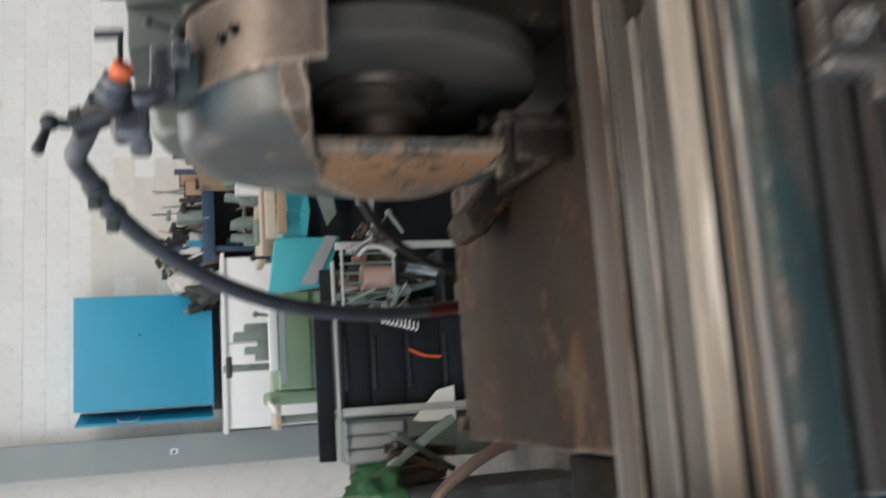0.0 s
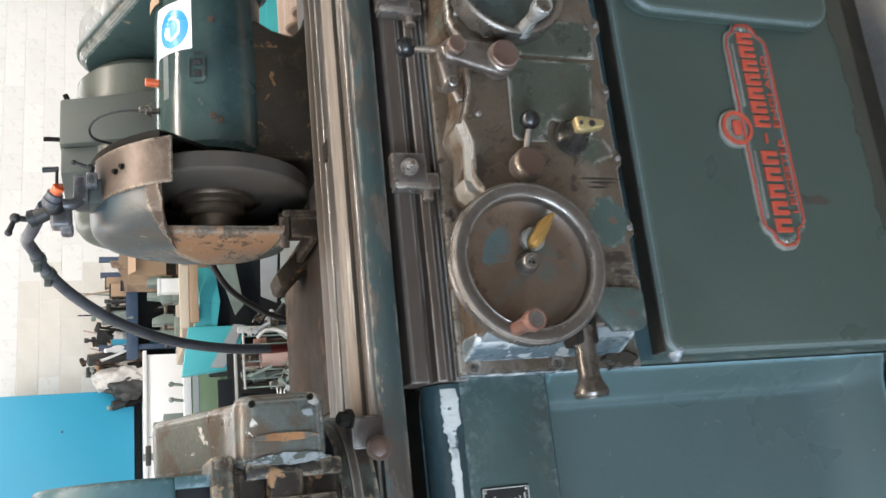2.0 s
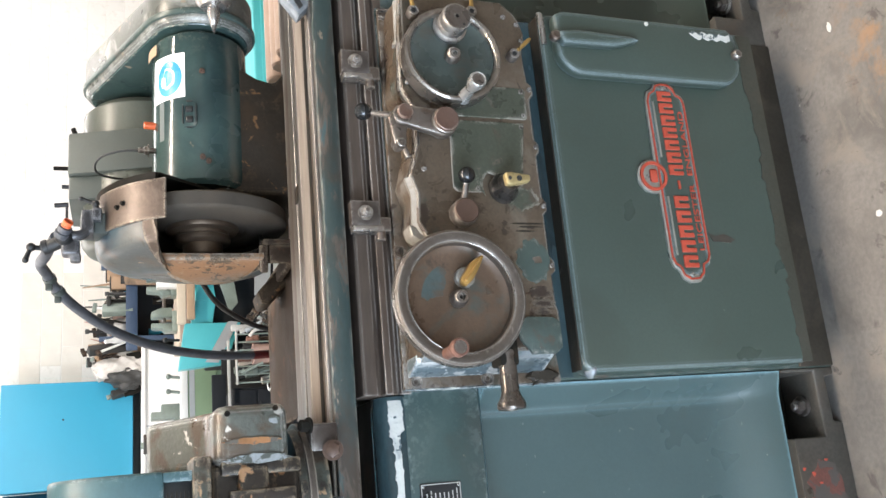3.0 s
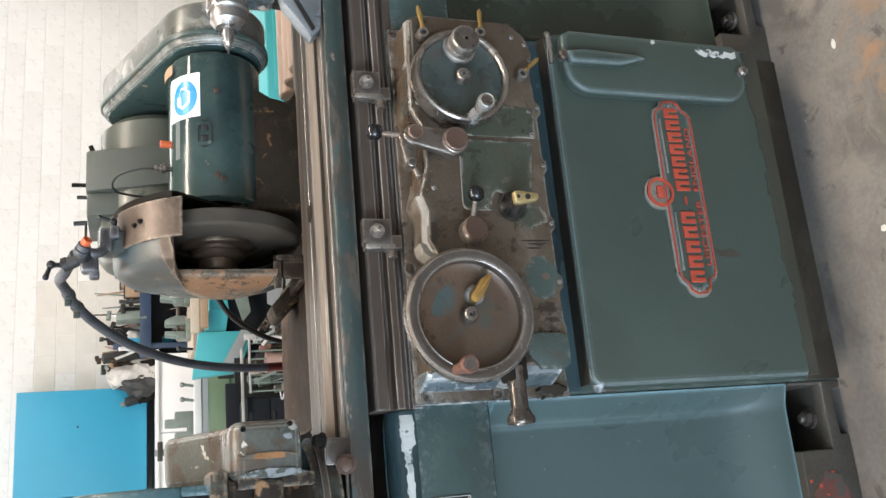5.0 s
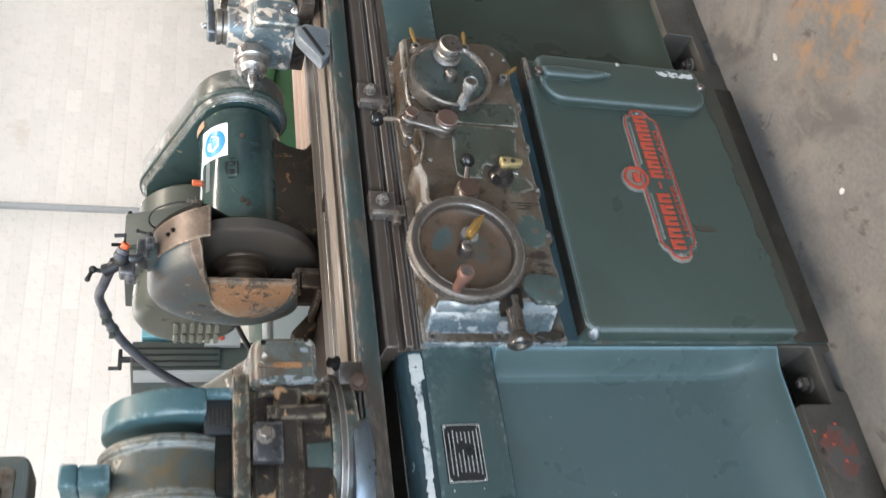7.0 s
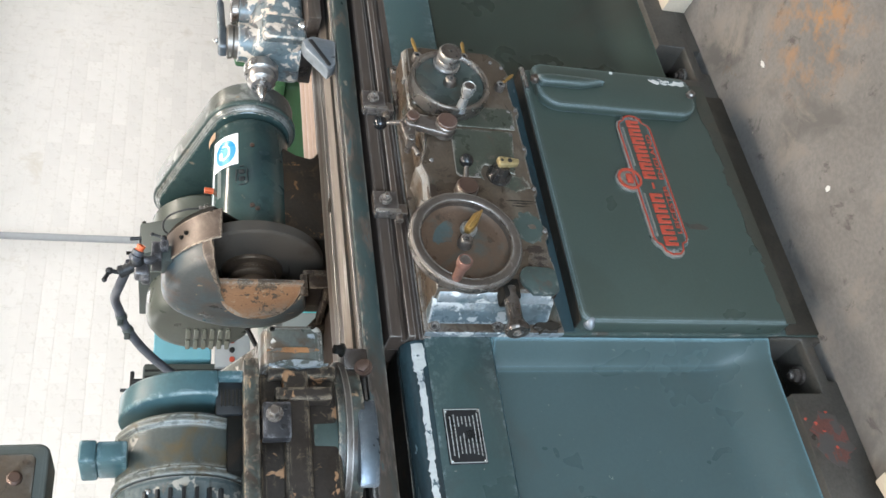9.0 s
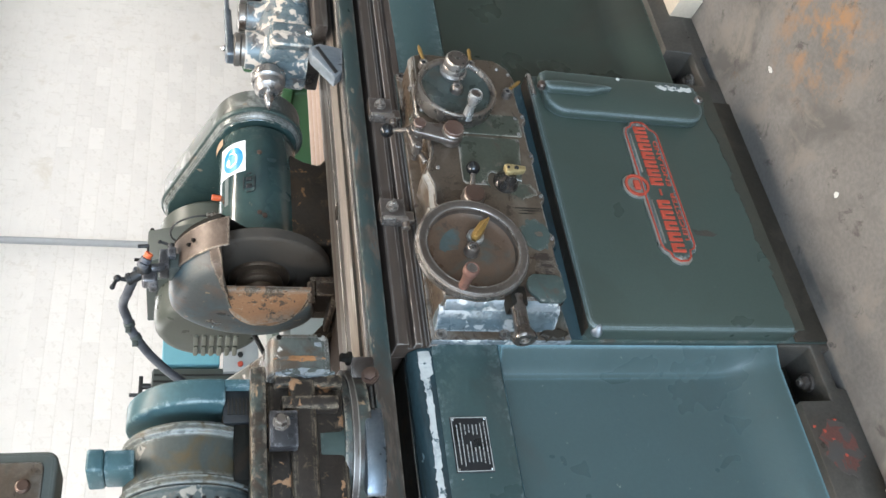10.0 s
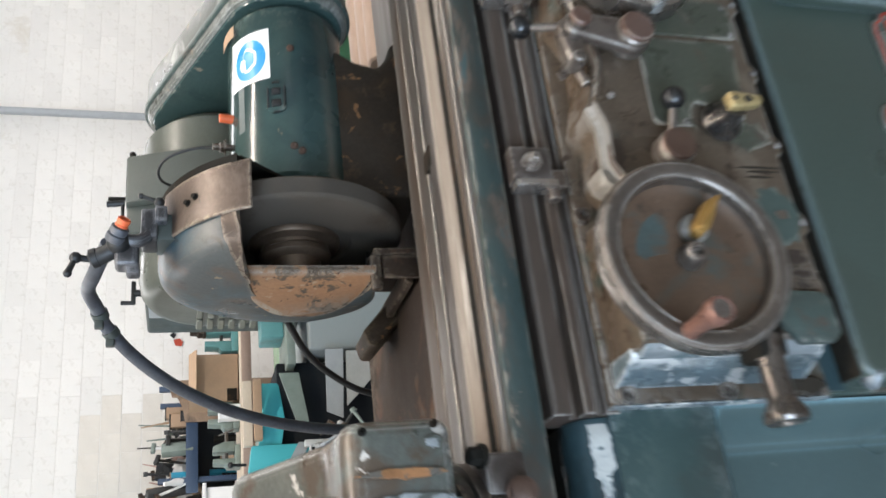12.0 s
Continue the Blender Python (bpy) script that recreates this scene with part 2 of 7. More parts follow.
M.update({
    "spindle": mat("glossy_green_paint", (0.036, 0.065, 0.061), 0.20, var=0.14, scale=4, stain=(0.024, 0.045, 0.044), stain_at=0.56, stain_scale=5, wear=(0.18, 0.15, 0.11), wear_at=0.675, wear_scale=22, layers=(((0.15, 0.14, 0.12), 0.68, 0.02, 80),), edge=(0.20, 0.20, 0.17), edge_at=0.52, bump=0.05),
    "brightrim": mat("half_bright_steel", (0.25, 0.225, 0.20), 0.30, 0.85, var=0.2, scale=14, stain=(0.15, 0.11, 0.085), stain_at=0.55, stain_scale=10, bump=0.08),
    "dishgreen": mat("dirty_green_handwheel_dish", (0.042, 0.056, 0.050), 0.32, 0.1, var=0.25, scale=14, stain=(0.060, 0.048, 0.036), stain_at=0.52, stain_scale=16, layers=(((0.11, 0.12, 0.11), 0.66, 0.03, 40),), bump=0.08),
    "guardpaint": mat("blue_grey_guard_paint", (0.054, 0.060, 0.058), 0.38, 0.0, var=0.30, scale=8, stain=(0.085, 0.062, 0.046), stain_at=0.49, stain_scale=13, wear=(0.30, 0.21, 0.14), wear_at=0.645, wear_scale=28.8, layers=(((0.052, 0.085, 0.102), 0.46, 0.12, 7), ((0.030, 0.024, 0.019), 0.60, 0.06, 20), ((0.16, 0.14, 0.12), 0.66, 0.03, 34)), edge=(0.26, 0.21, 0.16), edge_at=0.40, bump=0.2),
    "brownguard": mat("bare_brown_guard", (0.084, 0.060, 0.046), 0.36, 0.35, var=0.22, scale=9, stain=(0.13, 0.098, 0.077), stain_at=0.50, stain_scale=14.4, wear=(0.05, 0.04, 0.034), wear_at=0.655, wear_scale=43.2, edge=(0.28, 0.23, 0.18), edge_at=0.42, bump=0.2),
    "louvre": mat("pale_louvre", (0.16, 0.17, 0.14), 0.5, 0.1, var=0.12, bump=0.05),
    "flaked": mat("flaked_rusty_casting", (0.028, 0.021, 0.016), 0.42, 0.2, var=0.35, scale=12, stain=(0.016, 0.014, 0.011), stain_at=0.50, stain_scale=21.6, wear=(0.36, 0.20, 0.105), wear_at=0.580, wear_scale=21.6, layers=(((0.09, 0.065, 0.045), 0.58, 0.04, 39.6),), edge=(0.30, 0.24, 0.17), edge_at=0.44, bump=0.3),
    "gearpaint": mat("grey_chipped_cover_paint", (0.092, 0.100, 0.088), 0.34, 0.1, var=0.28, scale=11, stain=(0.080, 0.058, 0.040), stain_at=0.47, stain_scale=16.2, wear=(0.50, 0.48, 0.44), wear_at=0.635, wear_scale=23.4, layers=(((0.27, 0.125, 0.05), 0.62, 0.07, 14.4),), edge=(0.60, 0.60, 0.57), edge_at=0.40, bump=0.3),
    "cabblue": mat("mid_blue_green_paint", (0.044, 0.098, 0.108), 0.42, var=0.14, scale=5, stain=(0.040, 0.076, 0.080), stain_at=0.54, stain_scale=5, wear=(0.34, 0.33, 0.28), wear_at=0.675, wear_scale=13, edge=(0.26, 0.33, 0.34), edge_at=0.48, bump=0.12),
    "motorend": mat("brown_stained_motor_paint", (0.060, 0.068, 0.060), 0.48, 0.1, var=0.18, scale=8, stain=(0.095, 0.066, 0.028), stain_at=0.47, stain_scale=9, wear=(0.26, 0.25, 0.22), wear_at=0.665, wear_scale=39.6, edge=(0.36, 0.38, 0.36), edge_at=0.40, bump=0.15),
    "tailpaint": mat("blue_paint_over_cream_filler", (0.115, 0.150, 0.160), 0.30, 0.1, var=0.22, scale=14, stain=(0.20, 0.175, 0.16), stain_at=0.53, stain_scale=16, wear=(0.62, 0.53, 0.44), wear_at=0.555, wear_scale=28, layers=(((0.10, 0.085, 0.075), 0.58, 0.04, 20),), edge=(0.62, 0.58, 0.52), edge_at=0.40, bump=0.3),
    "bluesteel": mat("polished_blue_grey_steel", (0.11, 0.13, 0.147), 0.36, 0.7, var=0.2, scale=14, stain=(0.10, 0.13, 0.15), stain_at=0.52, stain_scale=12, edge=(0.32, 0.34, 0.36), bump=0.08),
    "beltpaint": mat("scuffed_belt_guard_paint", (0.088, 0.092, 0.080), 0.32, 0.1, var=0.25, scale=8, stain=(0.30, 0.30, 0.275), stain_at=0.52, stain_scale=12.6, wear=(0.22, 0.18, 0.13), wear_at=0.64, wear_scale=27, edge=(0.5, 0.5, 0.47), edge_at=0.42, bump=0.15),
    "pendant": mat("dark_pendant_paint", (0.082, 0.092, 0.082), 0.45, 0.1, var=0.15, scale=6, edge=(0.20, 0.21, 0.19), edge_at=0.35, bump=0.06),
})

M.update({
    "navy": mat("dark_blue_shelf_paint", (0.03, 0.055, 0.10), 0.45, var=0.15, bump=0.06),
    "navyblack": mat("blue_black_drawers_and_shade", (0.010, 0.012, 0.015), 0.7, spec=0.2, var=0.2, bump=0.05),
    "paleframe": mat("pale_steel_frame", (0.42, 0.42, 0.40), 0.45, 0.2, var=0.12, bump=0.06),
    "tealgrey": mat("dull_turquoise_paint", (0.10, 0.26, 0.26), 0.45, var=0.15, stain=(0.12, 0.13, 0.12), stain_at=0.56, bump=0.1),
    "leafdark": mat("strong_green_paint", (0.035, 0.11, 0.045), 0.45, var=0.15, scale=5, stain=(0.035, 0.09, 0.04), stain_at=0.57, bump=0.1),
    "pinkbar": mat("reddish_brown_bar", (0.34, 0.25, 0.20), 0.45, 0.2, var=0.18, scale=6, stretch=(0.15, 1, 1), bump=0.1),
})


M.update({
    "pedestal": mat("oily_brown_rusting_casting", (0.035, 0.025, 0.017), 0.65, spec=0.25, var=0.35, scale=9, stain=(0.042, 0.026, 0.015), stain_at=0.50, stain_scale=7, wear=(0.19, 0.095, 0.042), wear_at=0.64, wear_scale=20, layers=(((0.085, 0.052, 0.030), 0.60, 0.08, 13),), edge=(0.12, 0.09, 0.06), edge_at=0.45, bump=0.25),
    "tableedge": mat("rubbed_table_edge_paint", (0.030, 0.049, 0.047), 0.38, 0.1, var=0.2, scale=7, stain=(0.050, 0.038, 0.029), stain_at=0.46, stain_scale=9, stretch=(0.35, 1, 1), wear=(0.20, 0.16, 0.12), wear_at=0.64, wear_scale=25.2, layers=(((0.10, 0.075, 0.058), 0.56, 0.06, 18), ((0.045, 0.078, 0.080), 0.62, 0.04, 18)), edge=(0.30, 0.27, 0.23), edge_at=0.48, edge_r=0.005, bump=0.12),
    "bevelwhite": mat("rubbed_paint_lit_pale_blue", (0.24, 0.265, 0.275), 0.32, 0.3, var=0.2, scale=16, stain=(0.10, 0.15, 0.16), stain_at=0.50, stain_scale=14, wear=(0.58, 0.58, 0.55), wear_at=0.56, wear_scale=18, bump=0.2),
    "kick": mat("oil_soaked_black_and_shade", (0.027, 0.022, 0.016), 0.52, spec=0.3, var=0.4, scale=10, stain=(0.052, 0.040, 0.029), stain_at=0.54, stain_scale=9, layers=(((0.10, 0.09, 0.08), 0.66, 0.04, 30),), bump=0.25),
    "wheelrim": mat("brown_worn_handwheel_rim", (0.078, 0.062, 0.050), 0.48, 0.25, var=0.28, scale=16, stain=(0.060, 0.040, 0.028), stain_at=0.52, stain_scale=18, layers=(((0.17, 0.15, 0.13), 0.60, 0.06, 30),), edge=(0.30, 0.275, 0.245), edge_at=0.40, edge_r=0.006, bump=0.12),
    "ruststain": mat("orange_rust_stain", (0.27, 0.125, 0.05), 0.5, var=0.3, scale=30, wear=(0.10, 0.09, 0.075), wear_at=0.52, wear_scale=60, bump=0.2),
    # machine green with the far panel's shade put into the colour
    "olive": mat("shaded_olive_green_paint", (0.029, 0.041, 0.031), 0.34, var=0.12, scale=3, stain=(0.030, 0.034, 0.026), stain_at=0.54, stain_scale=2.5, wear=(0.14, 0.13, 0.10), wear_at=0.72, wear_scale=30, edge=(0.07, 0.09, 0.075), edge_at=0.4, bump=0.08),
    "palechip": mat("bare_pale_metal_chips", (0.25, 0.275, 0.285), 0.4, 0.2, var=0.25, scale=40, wear=(0.075, 0.085, 0.075), wear_at=0.50, wear_scale=70, bump=0.25),
    "redstain": mat("red_brown_paint_stain", (0.115, 0.042, 0.032), 0.5, var=0.3, scale=20, wear=(0.062, 0.055, 0.048), wear_at=0.47, wear_scale=26, bump=0.2),
    "patchgreen": mat("dirty_olive_green_paint", (0.060, 0.068, 0.050), 0.38, 0.15, var=0.3, scale=12, stain=(0.075, 0.055, 0.040), stain_at=0.50, stain_scale=12, layers=(((0.12, 0.105, 0.085), 0.60, 0.05, 24),), edge=(0.30, 0.28, 0.24), edge_at=0.45, bump=0.15),
    "darkplate": mat("dark_blue_steel_plate", (0.050, 0.050, 0.054), 0.4, 0.5, var=0.2, scale=20, edge=(0.24, 0.24, 0.25), edge_at=0.42, bump=0.08),
    "frontteal": mat("dull_teal_front_paint", (0.044, 0.076, 0.074), 0.38, var=0.12, scale=5, stain=(0.045, 0.062, 0.058), stain_at=0.54, stain_scale=5, wear=(0.20, 0.17, 0.13), wear_at=0.70, wear_scale=24, edge=(0.20, 0.24, 0.24), edge_at=0.50, bump=0.08),
    "dishpatch": mat("worn_green_dish_paint", (0.052, 0.074, 0.072), 0.38, var=0.2, scale=20, stain=(0.085, 0.058, 0.040), stain_at=0.53, stain_scale=26, bump=0.1),
    "railbrown": mat("dull_brown_steel_rail", (0.078, 0.056, 0.043), 0.55, 0.2, var=0.28, scale=10, stain=(0.055, 0.040, 0.032), stain_at=0.54, stain_scale=12.6, stretch=(0.1, 1, 1), layers=(((0.16, 0.14, 0.12), 0.61, 0.08, 27),), edge=(0.32, 0.29, 0.26), edge_at=0.40, edge_r=0.004, bump=0.12),
    "palesteel": mat("pale_blue_grey_steel", (0.20, 0.225, 0.245), 0.36, 0.5, var=0.2, scale=18, stain=(0.10, 0.11, 0.12), stain_at=0.56, stain_scale=20, edge=(0.45, 0.46, 0.47), edge_at=0.40, edge_r=0.004, bump=0.08),
    "dogsteel": mat("dark_brown_steel_block", (0.075, 0.062, 0.055), 0.40, 0.5, var=0.25, scale=18, stain=(0.045, 0.036, 0.030), stain_at=0.52, stain_scale=30, edge=(0.36, 0.34, 0.32), edge_at=0.42, edge_r=0.004, bump=0.12),
    "greytape": mat("grey_old_tape", (0.105, 0.125, 0.122), 0.5, var=0.15, scale=30, bump=0.1),
    "oldcard": mat("stained_brown_cardboard", (0.24, 0.165, 0.11), 0.8, var=0.3, scale=5, stain=(0.10, 0.072, 0.052), stain_at=0.50, stain_scale=4, layers=(((0.33, 0.25, 0.18), 0.60, 0.06, 8),), bump=0.15),
    "oilstain": mat("oil_stained_green_paint", (0.040, 0.040, 0.030), 0.45, var=0.3, scale=8, stain=(0.060, 0.048, 0.034), stain_at=0.52, stain_scale=8, layers=(((0.026, 0.022, 0.016), 0.56, 0.12, 9),), bump=0.15),
    "paleblue": mat("pale_turquoise_cover_paint", (0.16, 0.40, 0.47), 0.45, var=0.1, scale=4, bump=0.05),
    "ledgeteal": mat("oily_dark_teal_and_shade", (0.030, 0.056, 0.064), 0.30, var=0.2, scale=8, stain=(0.022, 0.030, 0.032), stain_at=0.52, stain_scale=9, stretch=(0.4, 1, 1), wear=(0.12, 0.17, 0.18), wear_at=0.67, wear_scale=30, bump=0.1),
    "palelip": mat("bare_pale_worn_steel", (0.30, 0.28, 0.25), 0.40, 0.35, var=0.2, scale=20, stain=(0.20, 0.17, 0.14), stain_at=0.54, stain_scale=22, layers=(((0.09, 0.07, 0.055), 0.66, 0.03, 40),), bump=0.1),
    "bevelblue": mat("rubbed_bevel_paint_lit_blue", (0.11, 0.145, 0.16), 0.30, 0.25, var=0.2, scale=14, stain=(0.07, 0.09, 0.095), stain_at=0.50, stain_scale=12, wear=(0.42, 0.43, 0.42), wear_at=0.60, wear_scale=20, edge=(0.5, 0.52, 0.52), edge_at=0.42, bump=0.15),
    "knobsteel": mat("satin_bright_steel_knob", (0.52, 0.52, 0.51), 0.32, 0.75, var=0.12, scale=20, stain=(0.30, 0.27, 0.24), stain_at=0.60, stain_scale=30, bump=0.05),
    "dialsteel": mat("satin_steel", (0.36, 0.34, 0.32), 0.28, 0.85, var=0.18, scale=16, stain=(0.18, 0.14, 0.11), stain_at=0.58, stain_scale=20, bump=0.06),
    "darksteel": mat("dark_polished_steel", (0.085, 0.078, 0.072), 0.22, 0.8, var=0.2, scale=18, edge=(0.30, 0.28, 0.26), edge_at=0.45, edge_r=0.004, bump=0.05),
    "barrel": mat("brown_grey_steel_barrel", (0.115, 0.100, 0.088), 0.30, 0.75, var=0.25, scale=18, stain=(0.07, 0.050, 0.038), stain_at=0.54, stain_scale=24, edge=(0.34, 0.32, 0.30), edge_at=0.42, edge_r=0.004, bump=0.08),
    "capred": mat("red_brown_cap", (0.105, 0.060, 0.045), 0.38, 0.3, var=0.2, scale=30, stain=(0.16, 0.12, 0.10), stain_at=0.58, stain_scale=30, edge=(0.30, 0.24, 0.20), edge_at=0.44, edge_r=0.004, bump=0.08),
    "rubwhite": mat("rubbed_white_undercoat", (0.50, 0.50, 0.47), 0.5, var=0.12, scale=30, stain=(0.26, 0.28, 0.28), stain_at=0.53, stain_scale=26, wear=(0.06, 0.09, 0.10), wear_at=0.60, wear_scale=55, bump=0.2),
    "darkclutter": mat("dull_dark_metal", (0.045, 0.045, 0.043), 0.55, 0.2, var=0.4, scale=12, stain=(0.09, 0.06, 0.045), stain_at=0.55, bump=0.15),
    "clothgreen": mat("dark_green_cloth", (0.022, 0.085, 0.030), 0.8, var=0.3, scale=14, bump=0.3),
})

# orange rust patch soaked into the concrete in front of the machine's far end
fnt = M["floor"].node_tree
fco, fsub, flen, fmap, fnoi, fmul, fmix = (fnt.nodes.new(k) for k in ("ShaderNodeTexCoord", "ShaderNodeVectorMath", "ShaderNodeVectorMath", "ShaderNodeMapRange", "ShaderNodeTexNoise", "ShaderNodeMath", "ShaderNodeMix"))
fsub.operation, flen.operation, fmul.operation, fmix.data_type = "SUBTRACT", "LENGTH", "MULTIPLY", "RGBA"
fsub.inputs[1].default_value = (0.24, -0.34, 0)
fmap.inputs[1].default_value, fmap.inputs[2].default_value, fmap.inputs[3].default_value, fmap.inputs[4].default_value = 0.02, 0.22, 1.0, 0.0
fnoi.inputs["Scale"].default_value, fnoi.inputs["Detail"].default_value, fnoi.inputs["Roughness"].default_value = 16, 8, 0.7
fstep = fnt.nodes.new("ShaderNodeMapRange")
fstep.inputs[1].default_value, fstep.inputs[2].default_value = 0.47, 0.62
fbase = fnt.nodes["Principled BSDF"].inputs["Base Color"].links[0].from_socket
for a, c in ((fco.outputs["Object"], fsub.inputs[0]), (fsub.outputs[0], flen.inputs[0]), (flen.outputs["Value"], fmap.inputs[0]), (fco.outputs["Object"], fnoi.inputs["Vector"]), (fnoi.outputs[0], fstep.inputs[0]),
             (fmap.outputs[0], fmul.inputs[0]), (fstep.outputs[0], fmul.inputs[1]), (fmul.outputs[0], fmix.inputs[0]), (fbase, fmix.inputs[6]), (fmix.outputs[2], fnt.nodes["Principled BSDF"].inputs["Base Color"])):
    fnt.links.new(a, c)
fmix.inputs[7].default_value = (0.30, 0.15, 0.055, 1)


# each wall block has its own slight tint
M["wallbare"] = mat("unpainted_beige_block", (0.69, 0.645, 0.57), 0.75, var=0.08, scale=4, stain=(0.62, 0.57, 0.49), stain_at=0.55, stain_scale=3, layers=(((0.72, 0.68, 0.61), 0.56, 0.10, 12),), bump=0.5)
for key in ("wall", "wallbare"):
    wn2 = M[key].node_tree
    info = wn2.nodes.new("ShaderNodeObjectInfo")
    hsv = wn2.nodes.new("ShaderNodeHueSaturation")
    rng = wn2.nodes.new("ShaderNodeMapRange")
    rng.inputs[3].default_value, rng.inputs[4].default_value = 0.95, 1.03
    src = wn2.nodes["Principled BSDF"].inputs["Base Color"].links[0].from_socket
    wn2.links.new(info.outputs["Random"], rng.inputs[0])
    wn2.links.new(rng.outputs[0], hsv.inputs["Value"])
    wn2.links.new(src, hsv.inputs["Color"])
    wn2.links.new(hsv.outputs[0], wn2.nodes["Principled BSDF"].inputs["Base Color"])

# ---- shape helpers ----


def part(name, bm, material, parent=None, label="", smooth=35, recalc=True):
    """Links a bmesh as one mesh object under a thing or a part."""
    if recalc:
        bmesh.ops.recalc_face_normals(bm, faces=bm.faces[:])
    me = bpy.data.meshes.new(name)
    bm.to_mesh(me)
    bm.free()
    me.materials.append(M[material] if isinstance(material, str) else material)
    if smooth:
        for p in me.polygons:
            p.use_smooth = True
        me.set_sharp_from_angle(angle=radians(smooth))
    ob = new(name, me)
    if parent:
        ob.parent = parent
    if label:
        tagged(ob, label)
    return ob


def thing(name, label, category, at=(0, 0, 0), group="", kind=""):
    ob = new(name)
    ob.empty_display_size = 0.05
    ob.location = at
    return tagged(ob, label, category, group, kind)


def joined(*bms):
    out = bmesh.new()
    for b in bms:
        me = bpy.data.meshes.new("tmp")
        b.to_mesh(me)
        b.free()
        out.from_mesh(me)
        bpy.data.meshes.remove(me)
    return out


def moved(bm, m):
    bmesh.ops.transform(bm, matrix=m, verts=bm.verts[:])
    return bm


def box(x0, x1, y0, y1, z0, z1, bevel=0.0, seg=2):
    bm = bmesh.new()
    bmesh.ops.create_cube(bm, size=1.0)
    for v in bm.verts:
        v.co = (x0 + (v.co.x + 0.5) * (x1 - x0), y0 + (v.co.y + 0.5) * (y1 - y0), z0 + (v.co.z + 0.5) * (z1 - z0))
    if bevel:
        bmesh.ops.bevel(bm, geom=bm.edges[:], offset=bevel, segments=seg, profile=0.5, affect="EDGES")
    return bm


def prism(poly, a0, a1, axis="x", bevel=0.0, seg=2):
    """A polygon in the plane across the axis, drawn out from a0 to a1. Axis x: (y, z); y: (x, z); z: (x, y)."""
    bm = bmesh.new()
    put = {"x": lambda a, u, v: (a, u, v), "y": lambda a, u, v: (u, a, v), "z": lambda a, u, v: (u, v, a)}[axis]
    lo = [bm.verts.new(put(a0, u, v)) for u, v in poly]
    hi = [bm.verts.new(put(a1, u, v)) for u, v in poly]
    bm.faces.new(lo)
    bm.faces.new(hi[::-1])
    k = len(poly)
    for i in range(k):
        bm.faces.new((lo[i], lo[(i + 1) % k], hi[(i + 1) % k], hi[i]))
    bmesh.ops.recalc_face_normals(bm, faces=bm.faces[:])
    if bevel:
        ends = [e for e in bm.edges if len(e.link_faces) == 2 and e.calc_face_angle(0) > 0.5]
        bmesh.ops.bevel(bm, geom=ends, offset=bevel, segments=seg, profile=0.5, affect="EDGES")
    return bm


def rounded(u0, u1, v0, v1, r, seg=5):
    """A rectangle with round corners as a polygon."""
    pts = []
    for cu, cv, a in ((u1 - r, v1 - r, 0), (u0 + r, v1 - r, 90), (u0 + r, v0 + r, 180), (u1 - r, v0 + r, 270)):
        for i in range(seg + 1):
            t = radians(a + 90 * i / seg)
            pts.append((cu + r * math.cos(t), cv + r * math.sin(t)))
    return pts


def arc(cu, cv, r, a0, a1, seg):
    return [(cu + r * math.cos(radians(a0 + (a1 - a0) * i / seg)), cv + r * math.sin(radians(a0 + (a1 - a0) * i / seg))) for i in range(seg + 1)]


def frame_to(p, d):
    """A matrix whose z axis points along d, at p."""
    return Matrix.Translation(p) @ Vector(d).to_track_quat("Z", "Y").to_matrix().to_4x4()


def lathe(profile, p, d, seg=40):
    """Revolves (radius, height) pairs round the axis d through p."""
    bm = bmesh.new()
    rings = []
    for r, h in profile:
        if r < 1e-5:
            rings.append([bm.verts.new((0, 0, h))])
        else:
            rings.append([bm.verts.new((r * math.cos(2 * math.pi * i / seg), r * math.sin(2 * math.pi * i / seg), h)) for i in range(seg)])
    for a, b in zip(rings, rings[1:]):
        for i in range(seg):
            j = (i + 1) % seg
            if len(a) == 1 and len(b) > 1:
                bm.faces.new((a[0], b[i], b[j]))
            elif len(b) == 1 and len(a) > 1:
                bm.faces.new((a[i], a[j], b[0]))
            elif len(a) > 1:
                bm.faces.new((a[i], a[j], b[j], b[i]))
    ring_shaped = tuple(profile[0]) == tuple(profile[-1])
    if len(rings[0]) > 1 and not ring_shaped:
        bm.faces.new(rings[0][::-1])
    if len(rings[-1]) > 1 and not ring_shaped:
        bm.faces.new(rings[-1])
    if ring_shaped:
        bmesh.ops.remove_doubles(bm, verts=bm.verts[:], dist=1e-6)
    return moved(bm, frame_to(p, d))


def rod(p, q, r, r2=None, seg=20, bevel=0.15):
    p, q = Vector(p), Vector(q)
    h, r2 = (q - p).length, r if r2 is None else r2
    c, c2 = min(bevel * r, h / 3), min(bevel * r2, h / 3)
    return lathe([(0, 0), (r - c, 0), (r, c), (r2, h - c2), (r2 - c2, h), (0, h)], p, q - p, seg)


def ball(p, r, seg=24, d=(0, 0, 1), squash=1.0):
    return lathe([(r * math.sin(math.pi * i / 14), -r * squash * math.cos(math.pi * i / 14)) for i in range(15)], p, d, seg)


def smooth_path(points, n=8):
    """Catmull-Rom through the points."""
    P = [Vector(p) for p in points]
    P = [2 * P[0] - P[1]] + P + [2 * P[-1] - P[-2]]
    out = []
    for i in range(1, len(P) - 2):
        a, b, c, d = P[i - 1:i + 3]
        for k in range(n):
            t = k / n
            out.append(0.5 * ((2 * b) + (c - a) * t + (2 * a - 5 * b + 4 * c - d) * t * t + (3 * b - a - 3 * c + d) * t ** 3))
    out.append(P[-2])
    return out


